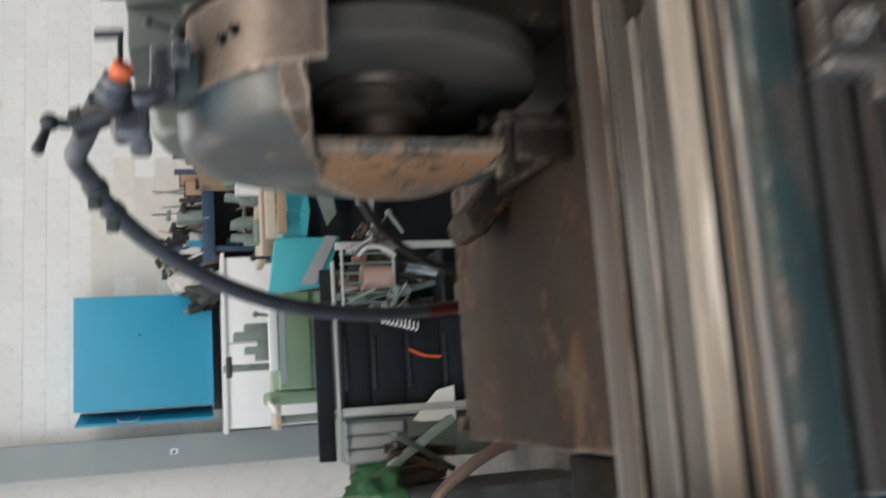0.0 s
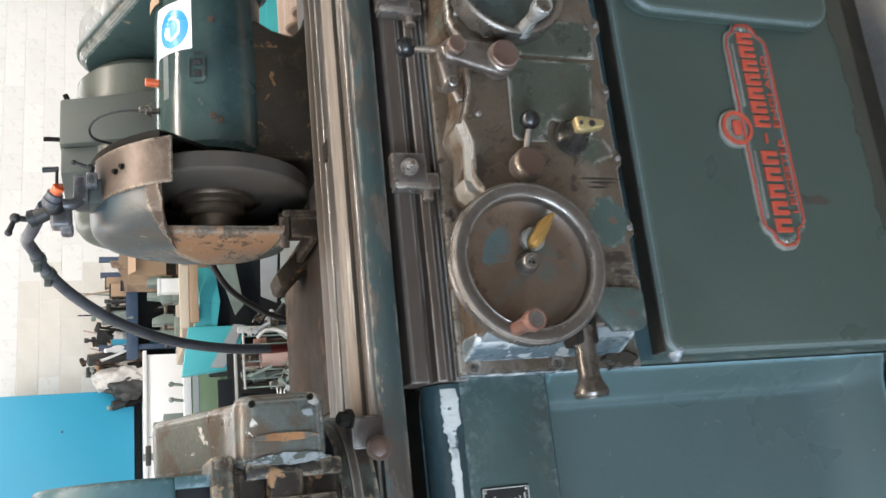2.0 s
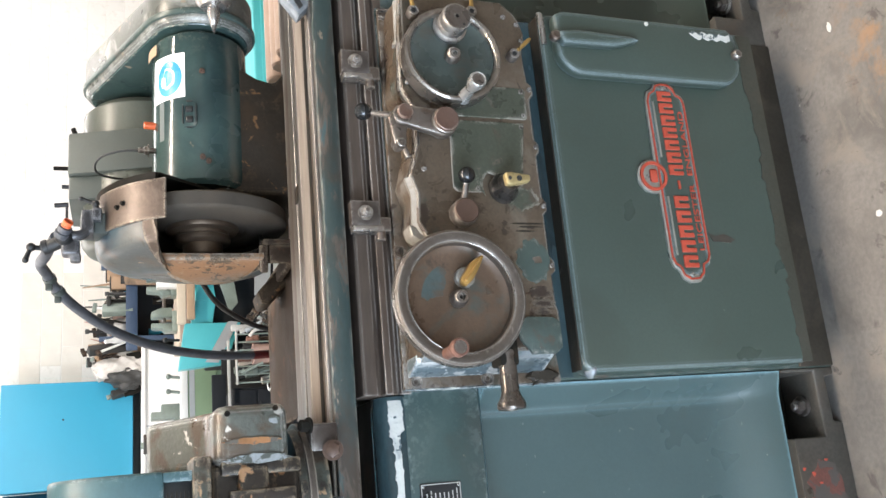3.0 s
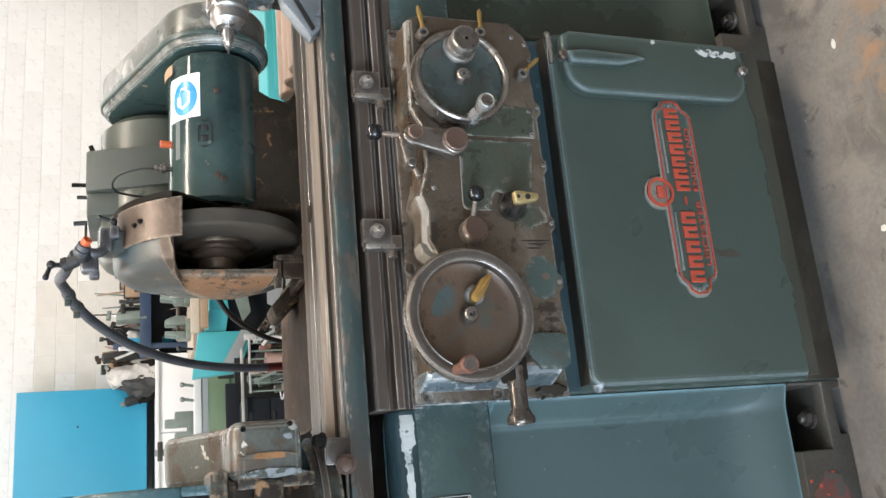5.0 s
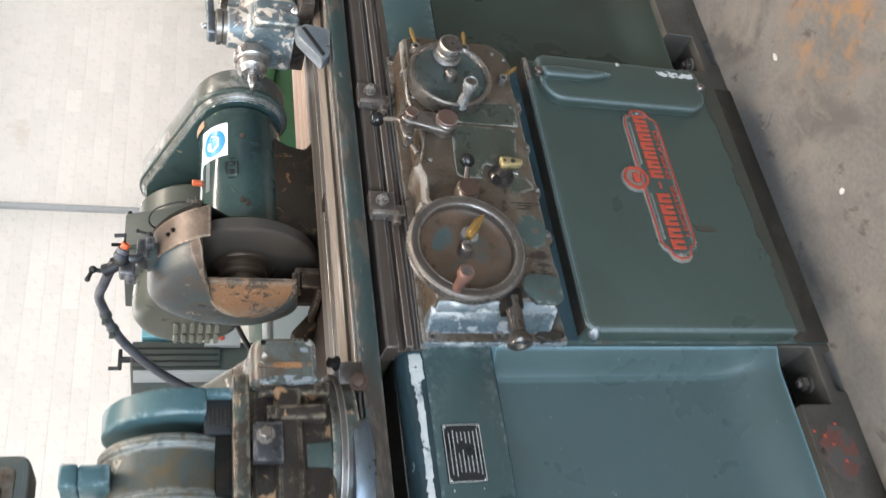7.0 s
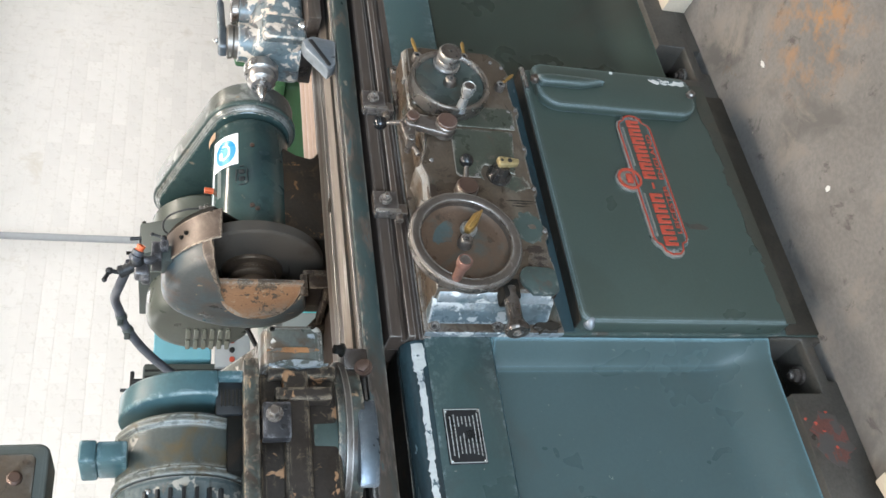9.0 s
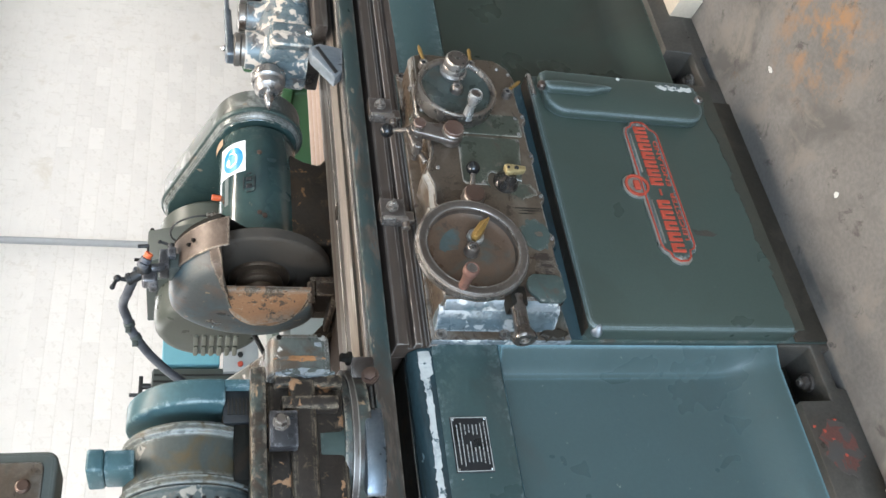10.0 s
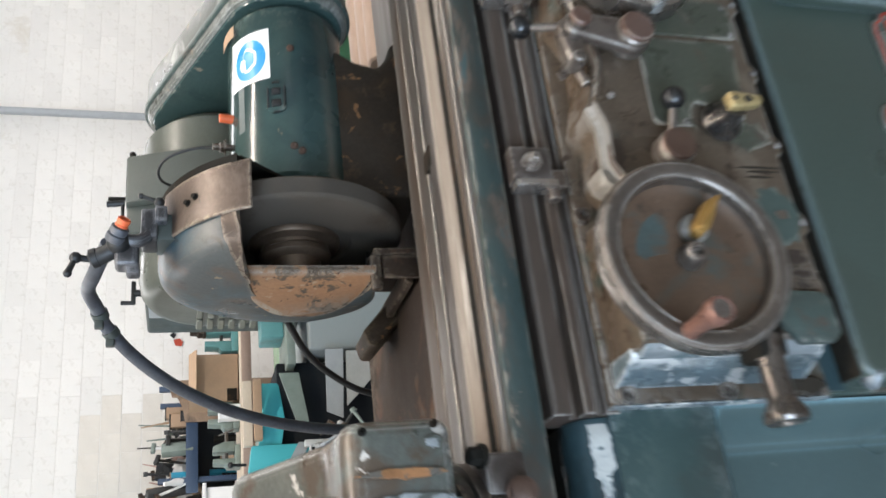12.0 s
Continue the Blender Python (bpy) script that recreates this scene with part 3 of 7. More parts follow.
def tube(points, r, seg=14, n=8):
    bm = bmesh.new()
    path = smooth_path(points, n) if len(points) > 2 else [Vector(p) for p in points]
    radii = r if isinstance(r, (list, tuple)) else [r] * len(path)
    up, rings = Vector((0.3, 0.2, 1)), []
    for i, p in enumerate(path):
        d = (path[min(i + 1, len(path) - 1)] - path[max(i - 1, 0)]).normalized()
        s = d.cross(up).normalized()
        up = s.cross(d).normalized()
        rings.append([bm.verts.new(p + radii[i] * (math.cos(2 * math.pi * k / seg) * s + math.sin(2 * math.pi * k / seg) * up)) for k in range(seg)])
    for a, b in zip(rings, rings[1:]):
        for k in range(seg):
            bm.faces.new((a[k], a[(k + 1) % seg], b[(k + 1) % seg], b[k]))
    bm.faces.new(rings[0][::-1])
    bm.faces.new(rings[-1])
    return bm


def hexhead(p, d, r, h):
    """A hexagon head with a round washer under it, pointing along d."""
    bm = lathe([(0, 0), (r * 1.35, 0), (r * 1.35, h * 0.2), (0, h * 0.2)], p, d, 20)
    hx = lathe([(0, h * 0.15), (r, h * 0.15), (r, h * 0.9), (r * 0.82, h), (0, h)], p, d, 6)
    return joined(bm, hx)


def screw(p, d, r=0.006, h=0.004):
    """A cap screw with a socket."""
    return lathe([(0, 0), (r, 0), (r, h * 0.8), (r * 0.85, h), (r * 0.45, h), (r * 0.4, h * 0.35), (0, h * 0.35)], p, d, 14)


def rough_up(bm, amount, scale=9.0):
    """Makes a casting slightly uneven."""
    for v in bm.verts:
        v.co += Vector((noise.noise(v.co * scale), noise.noise(v.co * scale + Vector((7, 3, 1))), noise.noise(v.co * scale + Vector((1, 9, 5))))) * amount
    return bm

# ---- the hall ----
WALL_Y = 8.5
tagged(part("floor", box(-7, 13, -6.5, 9.2, -0.2, 0.0), "floor"), "worn grey-brown concrete workshop floor with stains", "floor", kind="structure")
tagged(part("wall_back", box(-7, 13, WALL_Y + 0.0045, WALL_Y + 0.25, 0, 4.8), "mortar"), "white-painted concrete block wall", "wall", kind="structure")
# the gate opening is added, out of view, to let in side daylight
tagged(part("wall_left", joined(box(-5.65, -5.45, -2.5, 9.2, 0, 4.8), box(-5.65, -5.45, -6.5, -6.3, 0, 4.8), box(-5.65, -5.45, -6.3, -2.5, 4.25, 4.8)), "wall"), "plain white-painted side wall, unseen, with an added gate opening", "wall", kind="structure")
tagged(part("wall_right", box(13, 13.2, -6.5, 9.2, 0, 4.8), "wall"), "plain white-painted side wall", "wall", kind="structure")
tagged(part("wall_front", box(-7, 13, -6.7, -6.5, 0, 4.8), "wall"),
       "plain white-painted front wall", "wall", kind="structure")
ceil_bm = joined(box(-7.2, 13.2, -6.7, -0.5, 4.8, 4.95), box(-7.2, 13.2, 0.0, 4.5, 4.8, 4.95), box(-7.2, 13.2, 6.3, 9.3, 4.8, 4.95),
                 box(-7.2, -3.8, -0.5, 0.0, 4.8, 4.95), box(4.4, 13.2, -0.5, 0.0, 4.8, 4.95), box(-7.2, -4.1, 4.5, 6.3, 4.8, 4.95), box(12.1, 13.2, 4.5, 6.3, 4.8, 4.95))
tagged(part("ceiling", ceil_bm, "ceil"), "pale sheet ceiling with long rooflight openings", "ceiling", kind="structure")

# ---- grinding machine: base ----
machine = thing("grinding_machine", "dark green cylindrical grinding machine with worn steel control apron", "grinding machine")
FRONT = (0, -1, 0)

part("base", box(-0.396, 1.5, 0.128, 0.95, 0.128, 0.945, 0.008), "green", machine)
part("base", box(-1.5, -0.398, 0.128, 0.62, 0.128, 0.945, 0.008), "green", machine)


def recessed_panel(x0, x1, z0, z1, front=0.052, deep=0.058, open_end=1):
    """A dished side panel: its ends sweep forward in a soft curve, its upper edge falls off sharply; open_end is the end beside the door."""
    ease = lambda q: 0.0 if q <= 0 else (1.0 if q >= 1 else q * q * (3 - 2 * q))
    bm = bmesh.new()
    nx, nz = 60, 46
    # finer steps along the swept edges
    us = [(k / nx) ** 1.6 for k in range(nx + 1)]
    vs = [1 - (1 - k / nz) ** 1.5 for k in range(nz + 1)]
    grid = []
    for u in us:
        x = x1 - u * (x1 - x0) if open_end > 0 else x0 + u * (x1 - x0)
        row = []
        for v in vs:
            z = z0 + v * (z1 - z0)
            near = abs(x - (x1 if open_end > 0 else x0))
            far = abs(x - (x0 if open_end > 0 else x1))
            d = ease((near + 0.008) / 0.060) * ease(far / 0.09) * ease((z1 - z) / 0.012) * (0.25 + 0.75 * ease((z - z0) / 0.16))
            row.append(bm.verts.new((x, front + deep * d, z)))
        grid.append(row)
    for p, q in zip(grid, grid[1:]):
        for k in range(nz):
            bm.faces.new((p[k], p[k + 1], q[k + 1], q[k]))
    # thickness behind the dish
    rim = [grid[i][0] for i in range(nx + 1)] + [grid[nx][k] for k in range(1, nz + 1)] + [grid[i][nz] for i in range(nx - 1, -1, -1)] + [grid[0][k] for k in range(nz - 1, 0, -1)]
    back = [bm.verts.new((v.co.x, 0.13, v.co.z)) for v in rim]
    k = len(rim)
    for i in range(k):
        bm.faces.new((rim[i], rim[(i + 1) % k], back[(i + 1) % k], back[i]))
    bmesh.ops.recalc_face_normals(bm, faces=bm.faces[:])
    return bm


part("recessed_panel", recessed_panel(-1.46, -0.3945, 0.1325, 0.802), "blue", machine, "blue-green dished side panel, daylight put into the paint")
part("recessed_panel", recessed_panel(0.3545, 1.46, 0.1325, 0.802, open_end=-1), "olive", machine, "olive green dished side panel, shade put into the paint")
for lo, hi in ((-1.5, -0.3945), (0.3545, 1.5)):
    part("front_strip", box(lo, hi, 0.050, 0.13, 0.8035, 0.944, 0.003), "frontteal", machine, "worn green front strip")
    e0, e1 = (lo, lo + 0.039) if lo < 0 else (hi - 0.039, hi)
    part("end_strip", box(e0, e1, 0.051, 0.13, 0.1325, 0.803, 0.003), "green", machine)


def foot(x0, x1):
    """The plinth under an end casting, with an open pocket for the holding-down bolt between x0 and x1."""
    lo, hi = (-1.5, -0.392) if x0 < 0 else (0.352, 1.5)
    poly = [(lo, 0.0), (x0 + 0.026, 0.0), (x0 + 0.030, 0.022), (x1 - 0.012, 0.024), (x1 - 0.008, 0.0), (hi, 0.0), (hi, 0.132), (x1, 0.132), (x1, 0.050), (x0, 0.050), (x0, 0.132), (lo, 0.132)]
    p = part("plinth", prism(poly, 0.046, 0.17, "y", 0.004, 2), "plinth", machine, "oily dark plinth with paint scuffs")
    part("pocket_back", box(x0 - 0.01, x1 + 0.01, 0.15, 0.18, 0.0, 0.14), "dark", p)
    x = (x0 + x1) / 2
    part("holding_bolt", joined(lathe([(0, 0), (0.022, 0), (0.022, 0.004), (0, 0.004)], (x, 0.096, 0.050), (0, 0, 1), 20), hexhead((x, 0.096, 0.054), (0, 0, 1), 0.016, 0.016), rod((x, 0.096, 0.068), (x, 0.096, 0.078), 0.008)), "rim", p, "rusty hexagon holding-down bolt")


foot(-0.533, -0.400)
foot(0.42, 0.55)
rp = random.Random(8)
part("red_stain", prism([(-0.640 + 0.060 * (1 + 0.6 * noise.noise(Vector((i * 0.6, 3, 0)))) * math.cos(i * 0.2094), 0.072 + 0.044 * (1 + 0.6 * noise.noise(Vector((i * 0.6, 0, 3)))) * math.sin(i * 0.2094)) for i in range(30)], 0.0453, 0.05, "y"), "redstain", machine, "rubbed red-brown paint stain")
for i in range(5):
    fx, fz = -0.57 - 0.10 * rp.random(), 0.045 + 0.08 * rp.random()
    part("paint_fleck", prism([(fx + (0.002 + 0.004 * rp.random()) * math.cos(k), fz + (0.002 + 0.004 * rp.random()) * math.sin(k)) for k in range(6)], 0.0449, 0.05, "y"), "red", machine, "red paint fleck")
part("centre_base", box(-0.392, 0.352, 0.045, 0.95, 0.0, 0.945, 0.004), "green", machine)

# access door with flap and badge
door = part("door", prism(rounded(-0.386, 0.350, 0.088, 0.612, 0.026, 6), 0.0, 0.062, "y", 0.010, 3), "door", machine, "dark green access door")
part("kick_strip", box(-0.390, 0.352, 0.040, 0.06, 0.0, 0.0865, 0.003), "kick", machine, "oily black strip below the door")
smear = [(-0.384 + 0.008 * i, 0.114 + 0.014 * (i / 91) + 0.013 * noise.noise(Vector((i * 0.11, 0, 2))) + 0.009 * noise.noise(Vector((i * 0.6, 4, 2)))) for i in range(92)]
part("oil_smear", prism(smear + [(0.344, 0.089), (-0.384, 0.089)], -0.0012, 0.004, "y"), "oilstain", door, "dark oil-stained lower edge")
# bright rod adds the highlight along the door's bare rounded corner
part("bare_edge", tube([(0.348, 0.010, 0.6085), (0.344, 0.0015, 0.6075), (0.31, 0.0, 0.606), (0.278, 0.0005, 0.6055)], [0.004] * 3 + [0.006] * 30, 10, 8), "dialsteel", door, "bare steel on the door's corner, highlight added as a bright strip")
part("bare_corner", rough_up(ball((-0.380, 0.016, 0.590), 0.016, 16, squash=0.8), 0.003, 60), "palesteel", door, "bare corner of the door")
# black and dark teal strips paint in the shade under the apron
part("ledge_dirt", box(-0.380, 0.345, 0.006, 0.044, 0.6115, 0.6145, 0.001, 1), "kick", door, "black strip for the shade on the door's upper edge")
part("gap_dirt", box(-0.388, 0.350, 0.0425, 0.047, 0.613, 0.654, 0.0), "ledgeteal", machine, "dark teal strip for the shade in the gap above the door")
flap = part("flap", prism([(0.335, 0.59), (0.345, 0.57), (0.343, 0.17), (0.33, 0.152), (0.30, 0.148)] + arc(0.262, 0.205, 0.055, 280, 190, 6) + [(0.207, 0.25), (0.207, 0.5)] + arc(0.262, 0.535, 0.055, 180, 90, 6), -0.026, 0.004, "y", 0.008, 3), "door", door, "rounded green cover flap")
part("flap_grip", prism([(0.288, 0.592), (0.262, 0.585), (0.264, 0.47), (0.284, 0.405), (0.290, 0.43), (0.294, 0.55)], -0.046, -0.022, "y", 0.007, 3), "door", flap)
for sx, sz in ((0.278, 0.160), (0.282, 0.596)):
    part("flap_lug", lathe([(0, 0), (0.011, 0), (0.011, 0.012), (0.008, 0.016), (0, 0.016)], (sx, -0.024, sz), FRONT, 18), "rim", flap, "worn hinge lug")
flake = [(0.323, 0.27)] + [(0.323 + (0.006 if k % 2 else -0.001), 0.27 - 0.0115 * k) for k in range(1, 10)] + [(0.313 - (0.005 if k % 2 else 0.0), 0.166 + 0.0115 * k) for k in range(9)]
part("paint_flake", prism(flake, -0.0275, -0.02, "y"), "cream", flap, "bare white patch where paint flaked")
part("paint_flake", lathe([(0, 0), (0.005, 0), (0.005, 0.0015), (0, 0.0015)], (0.333, -0.0262, 0.374), FRONT, 9), "cream", flap)
part("oil_spot", prism([(-0.115, 0.29), (-0.122, 0.275), (-0.118, 0.25), (-0.13, 0.225), (-0.137, 0.24), (-0.134, 0.28)], -0.0010, 0.004, "y"), "plinth", door, "dark oil spot")

# badge: cast outline, red rules, plain red blocks in place of the maker's lettering
plate_poly = [(-0.221, 0.352), (-0.219, 0.330), (-0.208, 0.318), (-0.190, 0.315), (-0.183, 0.302), (-0.170, 0.296), (0.170, 0.296), (0.183, 0.302), (0.190, 0.315), (0.203, 0.320), (0.212, 0.332), (0.213, 0.352),
              (0.208, 0.366), (0.196, 0.372), (0.188, 0.386), (0.172, 0.392), (0.036, 0.394)] + arc(0, 0.402, 0.036, -14, 194, 18) + [(-0.036, 0.394), (-0.172, 0.392), (-0.188, 0.386), (-0.196, 0.374), (-0.212, 0.368)]
badge = part("badge", prism(plate_poly, -0.006, 0.002, "y", 0.002, 2), "badge", door, "cast badge with red raised shapes")


def ring_strip(points, w, y0, y1, closed=True):
    """A raised line of width w along points in the door's plane."""
    bms = []
    n = len(points)
    for i in range(n if closed else n - 1):
        a, b = Vector(points[i]), Vector(points[(i + 1) % n])
        d = (b - a).normalized()
        s = Vector((-d.y, d.x)) * w / 2
        e = d * w * 0.3
        bms.append(prism([tuple(a - e + s), tuple(b + e + s), tuple(b + e - s), tuple(a - e - s)], y0, y1, "y"))
    return joined(*bms)


inner = [(x * 0.965, 0.345 + (z - 0.345) * 0.90) for x, z in plate_poly if not (abs(x) < 0.04 and z > 0.38)]
part("red_border", ring_strip(inner, 0.0034, -0.0085, -0.004), "red", badge, "thin red raised border")
part("red_border", lathe([(0.025, 0.004), (0.031, 0.004), (0.031, 0.010), (0.025, 0.010), (0.025, 0.004)], (0, 0, 0.402), FRONT, 36), "red", badge, "red ring")
part("badge_field", prism([(-0.185, 0.304), (0.178, 0.304), (0.196, 0.335), (0.196, 0.36), (0.178, 0.384), (-0.185, 0.384), (-0.203, 0.36), (-0.203, 0.335)], -0.0066, -0.003, "y"), "door", badge)
part("rule", box(-0.165, -0.042, -0.0095, -0.005, 0.374, 0.379, 0.001), "badge", badge, "bare metal rule")
part("rule", box(0.042, 0.165, -0.0095, -0.005, 0.374, 0.379, 0.001), "badge", badge, "bare metal rule")


def slotted(x0, x1):
    """A plain upright block with a slot down its middle."""
    m, q = (x0 + x1) / 2, (x1 - x0) * 0.13
    return prism([(x0, 0.329), (m - q, 0.329), (m - q, 0.352), (m + q, 0.352), (m + q, 0.329), (x1, 0.329), (x1, 0.363), (x0, 0.363)], -0.0098, -0.005, "y", 0.0012, 1)


for k in range(5):
    part("red_block", slotted(-0.190 + k * 0.031, -0.165 + k * 0.031), "red", badge, "plain red raised block")
part("red_block", box(-0.026, -0.008, -0.0098, -0.005, 0.342, 0.347, 0.001), "red", badge, "plain red raised block")
for k in range(7):
    part("red_block", slotted(0.004 + k * 0.0272, 0.0262 + k * 0.0272), "red", badge, "plain red raised block")
part("red_block", box(-0.014, 0.014, -0.0115, -0.006, 0.394, 0.411, 0.004), "red", badge, "plain red raised block")


def lettering(name, text, size, at, mat_name, parent, turn=(90, 0, 0), depth=0.001, width=None, label=""):
    """Raised words in the built-in font, as a mesh."""
    cu = bpy.data.curves.new(name, "FONT")
    cu.body, cu.size, cu.extrude, cu.align_x, cu.align_y = text, size, depth, "CENTER", "CENTER"
    tmp = bpy.data.objects.new(name, cu)
    scene.collection.objects.link(tmp)
    me = bpy.data.meshes.new_from_object(tmp.evaluated_get(bpy.context.evaluated_depsgraph_get()))
    bpy.data.objects.remove(tmp)
    bm = bmesh.new()
    bm.from_mesh(me)
    bpy.data.meshes.remove(me)
    if width:
        xs = [v.co.x for v in bm.verts]
        k = width / (max(xs) - min(xs))
        for v in bm.verts:
            v.co.x *= k
    moved(bm, pose(*at, *turn))
    return part(name, bm, mat_name, parent, label, smooth=0)


lettering("lettering", "LEICESTER  ENGLAND", 0.017, (-0.005, -0.0078, 0.314), "red", badge, width=0.30, label="red raised lettering")
for bx in (-0.205, 0.197):
    part("badge_screw", screw((bx, -0.006, 0.347), FRONT, 0.005, 0.004), "badge", badge)

# apron: flange, raised body with stepped bevels, plates
apron = part("apron", prism([(-0.396, 0.642), (-0.396, 0.946), (0.345, 0.942), (0.345, 0.668), (0.10, 0.660), (-0.25, 0.655)], 0.034, 0.052, "y", 0.003, 2), "panel", machine, "worn bare and green control apron")
APRON_FACE = [(-0.344, 0.700), (-0.344, 0.932), (-0.20, 0.934), (-0.172, 0.926), (-0.150, 0.903), (-0.134, 0.914), (-0.118, 0.922), (-0.066, 0.919), (-0.034, 0.929), (0.028, 0.911), (0.095, 0.911), (0.122, 0.927), (0.138, 0.934), (0.237, 0.930), (0.318, 0.924),
              (0.330, 0.900), (0.330, 0.720), (0.306, 0.692), (0.290, 0.684), (0.268, 0.678), (0.225, 0.687), (0.166, 0.683), (0.158, 0.674), (0.140, 0.673), (0.130, 0.682), (0.048, 0.682), (0.040, 0.675), (0.024, 0.675), (0.014, 0.682), (-0.066, 0.681), (-0.076, 0.674), (-0.092, 0.674),
              (-0.100, 0.682), (-0.178, 0.681), (-0.188, 0.672), (-0.206, 0.672), (-0.214, 0.681), (-0.268, 0.680), (-0.280, 0.676), (-0.332, 0.676)]


def stepped_body(face, steps, cx=-0.01, cz=0.81):
    """A casting that swells from its face back to the flange; steps as (y, growth at the open end, growth elsewhere)."""
    bm = bmesh.new()
    rings = []
    for y, end, side in steps:
        ring = []
        for x, z in face:
            gx = -end if x < -0.32 else (side if x > 0.3 else 0.0)
            gz = side if z > cz else -side
            ring.append(bm.verts.new((x + gx, y, z + gz)))
        rings.append(ring)
    k = len(face)
    for p, q in zip(rings, rings[1:]):
        for i in range(k):
            bm.faces.new((p[i], p[(i + 1) % k], q[(i + 1) % k], q[i]))
    bm.faces.new(rings[0])
    bmesh.ops.recalc_face_normals(bm, faces=bm.faces[:])
    return bm


part("apron_body", stepped_body(APRON_FACE, ((-0.048, 0.0, 0.0), (-0.0455, 0.0025, 0.0025), (-0.036, 0.006, 0.004), (0.034, 0.010, 0.006))), "panel", apron, "worn apron face with bare and green patches")
# the open end falls back to the flange in two rubbed pale bevels
# blue daylight caught by the bevels is put into their pale paint
part("end_bevel", prism([(-0.345, -0.0462), (-0.330, -0.0470), (-0.330, 0.03), (-0.358, 0.03), (-0.3575, -0.026), (-0.355, -0.031)], 0.690, 0.930, "z", 0.0015, 1), "bevelwhite", apron, "worn upper bevel, daylight put into its pale paint")
part("end_bevel", prism([(-0.356, -0.020), (-0.345, -0.022), (-0.345, 0.035), (-0.377, 0.035), (-0.375, 0.026), (-0.372, 0.018)], 0.680, 0.938, "z", 0.0015, 1), "bevelblue", apron, "lower bevel, blue daylight put into its paint")


def facet_strip(points, y0=-0.0500, y1=-0.0340, drop=0.010):
    """A bare chamfer along a stretch of the upper edge; points along the edge on the face."""
    bm = bmesh.new()
    rows = [[bm.verts.new((x, y0, z)), bm.verts.new((x, y0 + 0.0012, z - 0.0030)), bm.verts.new((x, y1, z + drop)), bm.verts.new((x, y1 + 0.012, z + drop * 0.8)), bm.verts.new((x, y1 + 0.012, z - 0.003))] for x, z in points]
    for p, q in zip(rows, rows[1:]):
        for i in range(5):
            bm.faces.new((p[i], p[(i + 1) % 5], q[(i + 1) % 5], q[i]))
    bm.faces.new(rows[0])
    bm.faces.new(rows[-1][::-1])
    return bm


part("bright_lip", facet_strip([(-0.138, 0.910), (-0.118, 0.922), (-0.066, 0.919), (-0.034, 0.929)], drop=0.010, y1=-0.038), "palelip", apron, "bare worn steel chamfer")
part("bright_lip", facet_strip([(-0.034, 0.929), (0.006, 0.917), (0.028, 0.911), (0.095, 0.911), (0.122, 0.927), (0.138, 0.934), (0.225, 0.930)], drop=0.005, y1=-0.042), "brightrim", apron, "bare worn steel edge")
part("bright_lip", facet_strip([(0.225, 0.930), (0.240, 0.924), (0.318, 0.922)], drop=0.011, y1=-0.038), "palelip", apron, "bare worn steel chamfer")
part("end_facet", prism([(-0.148, 0.899), (-0.126, 0.918), (-0.120, 0.938), (-0.140, 0.934), (-0.158, 0.906)], -0.040, 0.0, "y", 0.002, 1), "palelip", apron, "bare cut-back corner")
part("cover_plate", prism(rounded(0.086, 0.150, 0.690, 0.846, 0.006), -0.0506, -0.045, "y", 0.001, 1), "patchgreen", apron, "green-stained cover plate")
part("cover_plate", prism([(-0.046, 0.716), (0.078, 0.700), (0.078, 0.848), (-0.048, 0.852)] + arc(-0.050, 0.842, 0.010, 90, 180, 4) + [(-0.060, 0.795)] + arc(-0.050, 0.760, 0.036, 120, 40, 6), -0.0512, -0.045, "y", 0.001, 1), "patchgreen", apron, "green-stained cover plate")
part("plate_edge", tube([(0.078, -0.0510, 0.8485), (-0.040, -0.0510, 0.8525), (-0.054, -0.0510, 0.850), (-0.0605, -0.0510, 0.838), (-0.0605, -0.0510, 0.800)], 0.0011, 6, 6), "palelip", apron, "bare rubbed plate edge")
part("round_cover", prism([(-0.292, 0.690), (-0.300, 0.677), (-0.345, 0.677), (-0.356, 0.690), (-0.356, 0.735)] + arc(-0.318, 0.728, 0.030, 150, 20, 8), -0.0545, -0.045, "y", 0.0015, 2), "green", apron, "green round-topped cover")


def ragged(cx, cz, rx, rz, seed, n=34, rough=0.5):
    return [(cx + rx * (1 + rough * noise.noise(Vector((i * 0.6, seed, 0)))) * math.cos(2 * math.pi * i / n), cz + rz * (1 + rough * noise.noise(Vector((i * 0.6, 0, seed)))) * math.sin(2 * math.pi * i / n)) for i in range(n)]


part("green_patch", prism(ragged(-0.188, 0.712, 0.040, 0.032, 2.0), -0.0488, -0.045, "y"), "green", apron, "remaining patch of green paint")
part("green_patch", prism(ragged(-0.070, 0.716, 0.020, 0.030, 5.0), -0.0487, -0.045, "y"), "patchgreen", apron, "remaining patch of olive paint")
part("bare_chip", prism(ragged(-0.186, 0.704, 0.007, 0.009, 9.0, 14), -0.0492, -0.045, "y"), "brightrim", apron, "bare chip in the green paint")
for k, (cx, cz, rx, rz) in enumerate(((-0.246, 0.706, 0.012, 0.024), (-0.266, 0.702, 0.009, 0.022), (-0.282, 0.704, 0.007, 0.018))):
    part("rust_patch", prism(ragged(cx, cz, rx, rz, 11.0 + k, rough=0.8), -0.0489, -0.045, "y"), "rust", apron, "rust-brown patch on the apron")
for k, (cx, cz, rz) in enumerate(((-0.118, 0.715, 0.030), (-0.124, 0.712, 0.022), (-0.132, 0.720, 0.016))):
    part("oil_run", prism(ragged(cx, cz, 0.0016, rz, 20.0 + k, rough=0.7), -0.0489, -0.045, "y"), "kick", apron, "dark oil run")
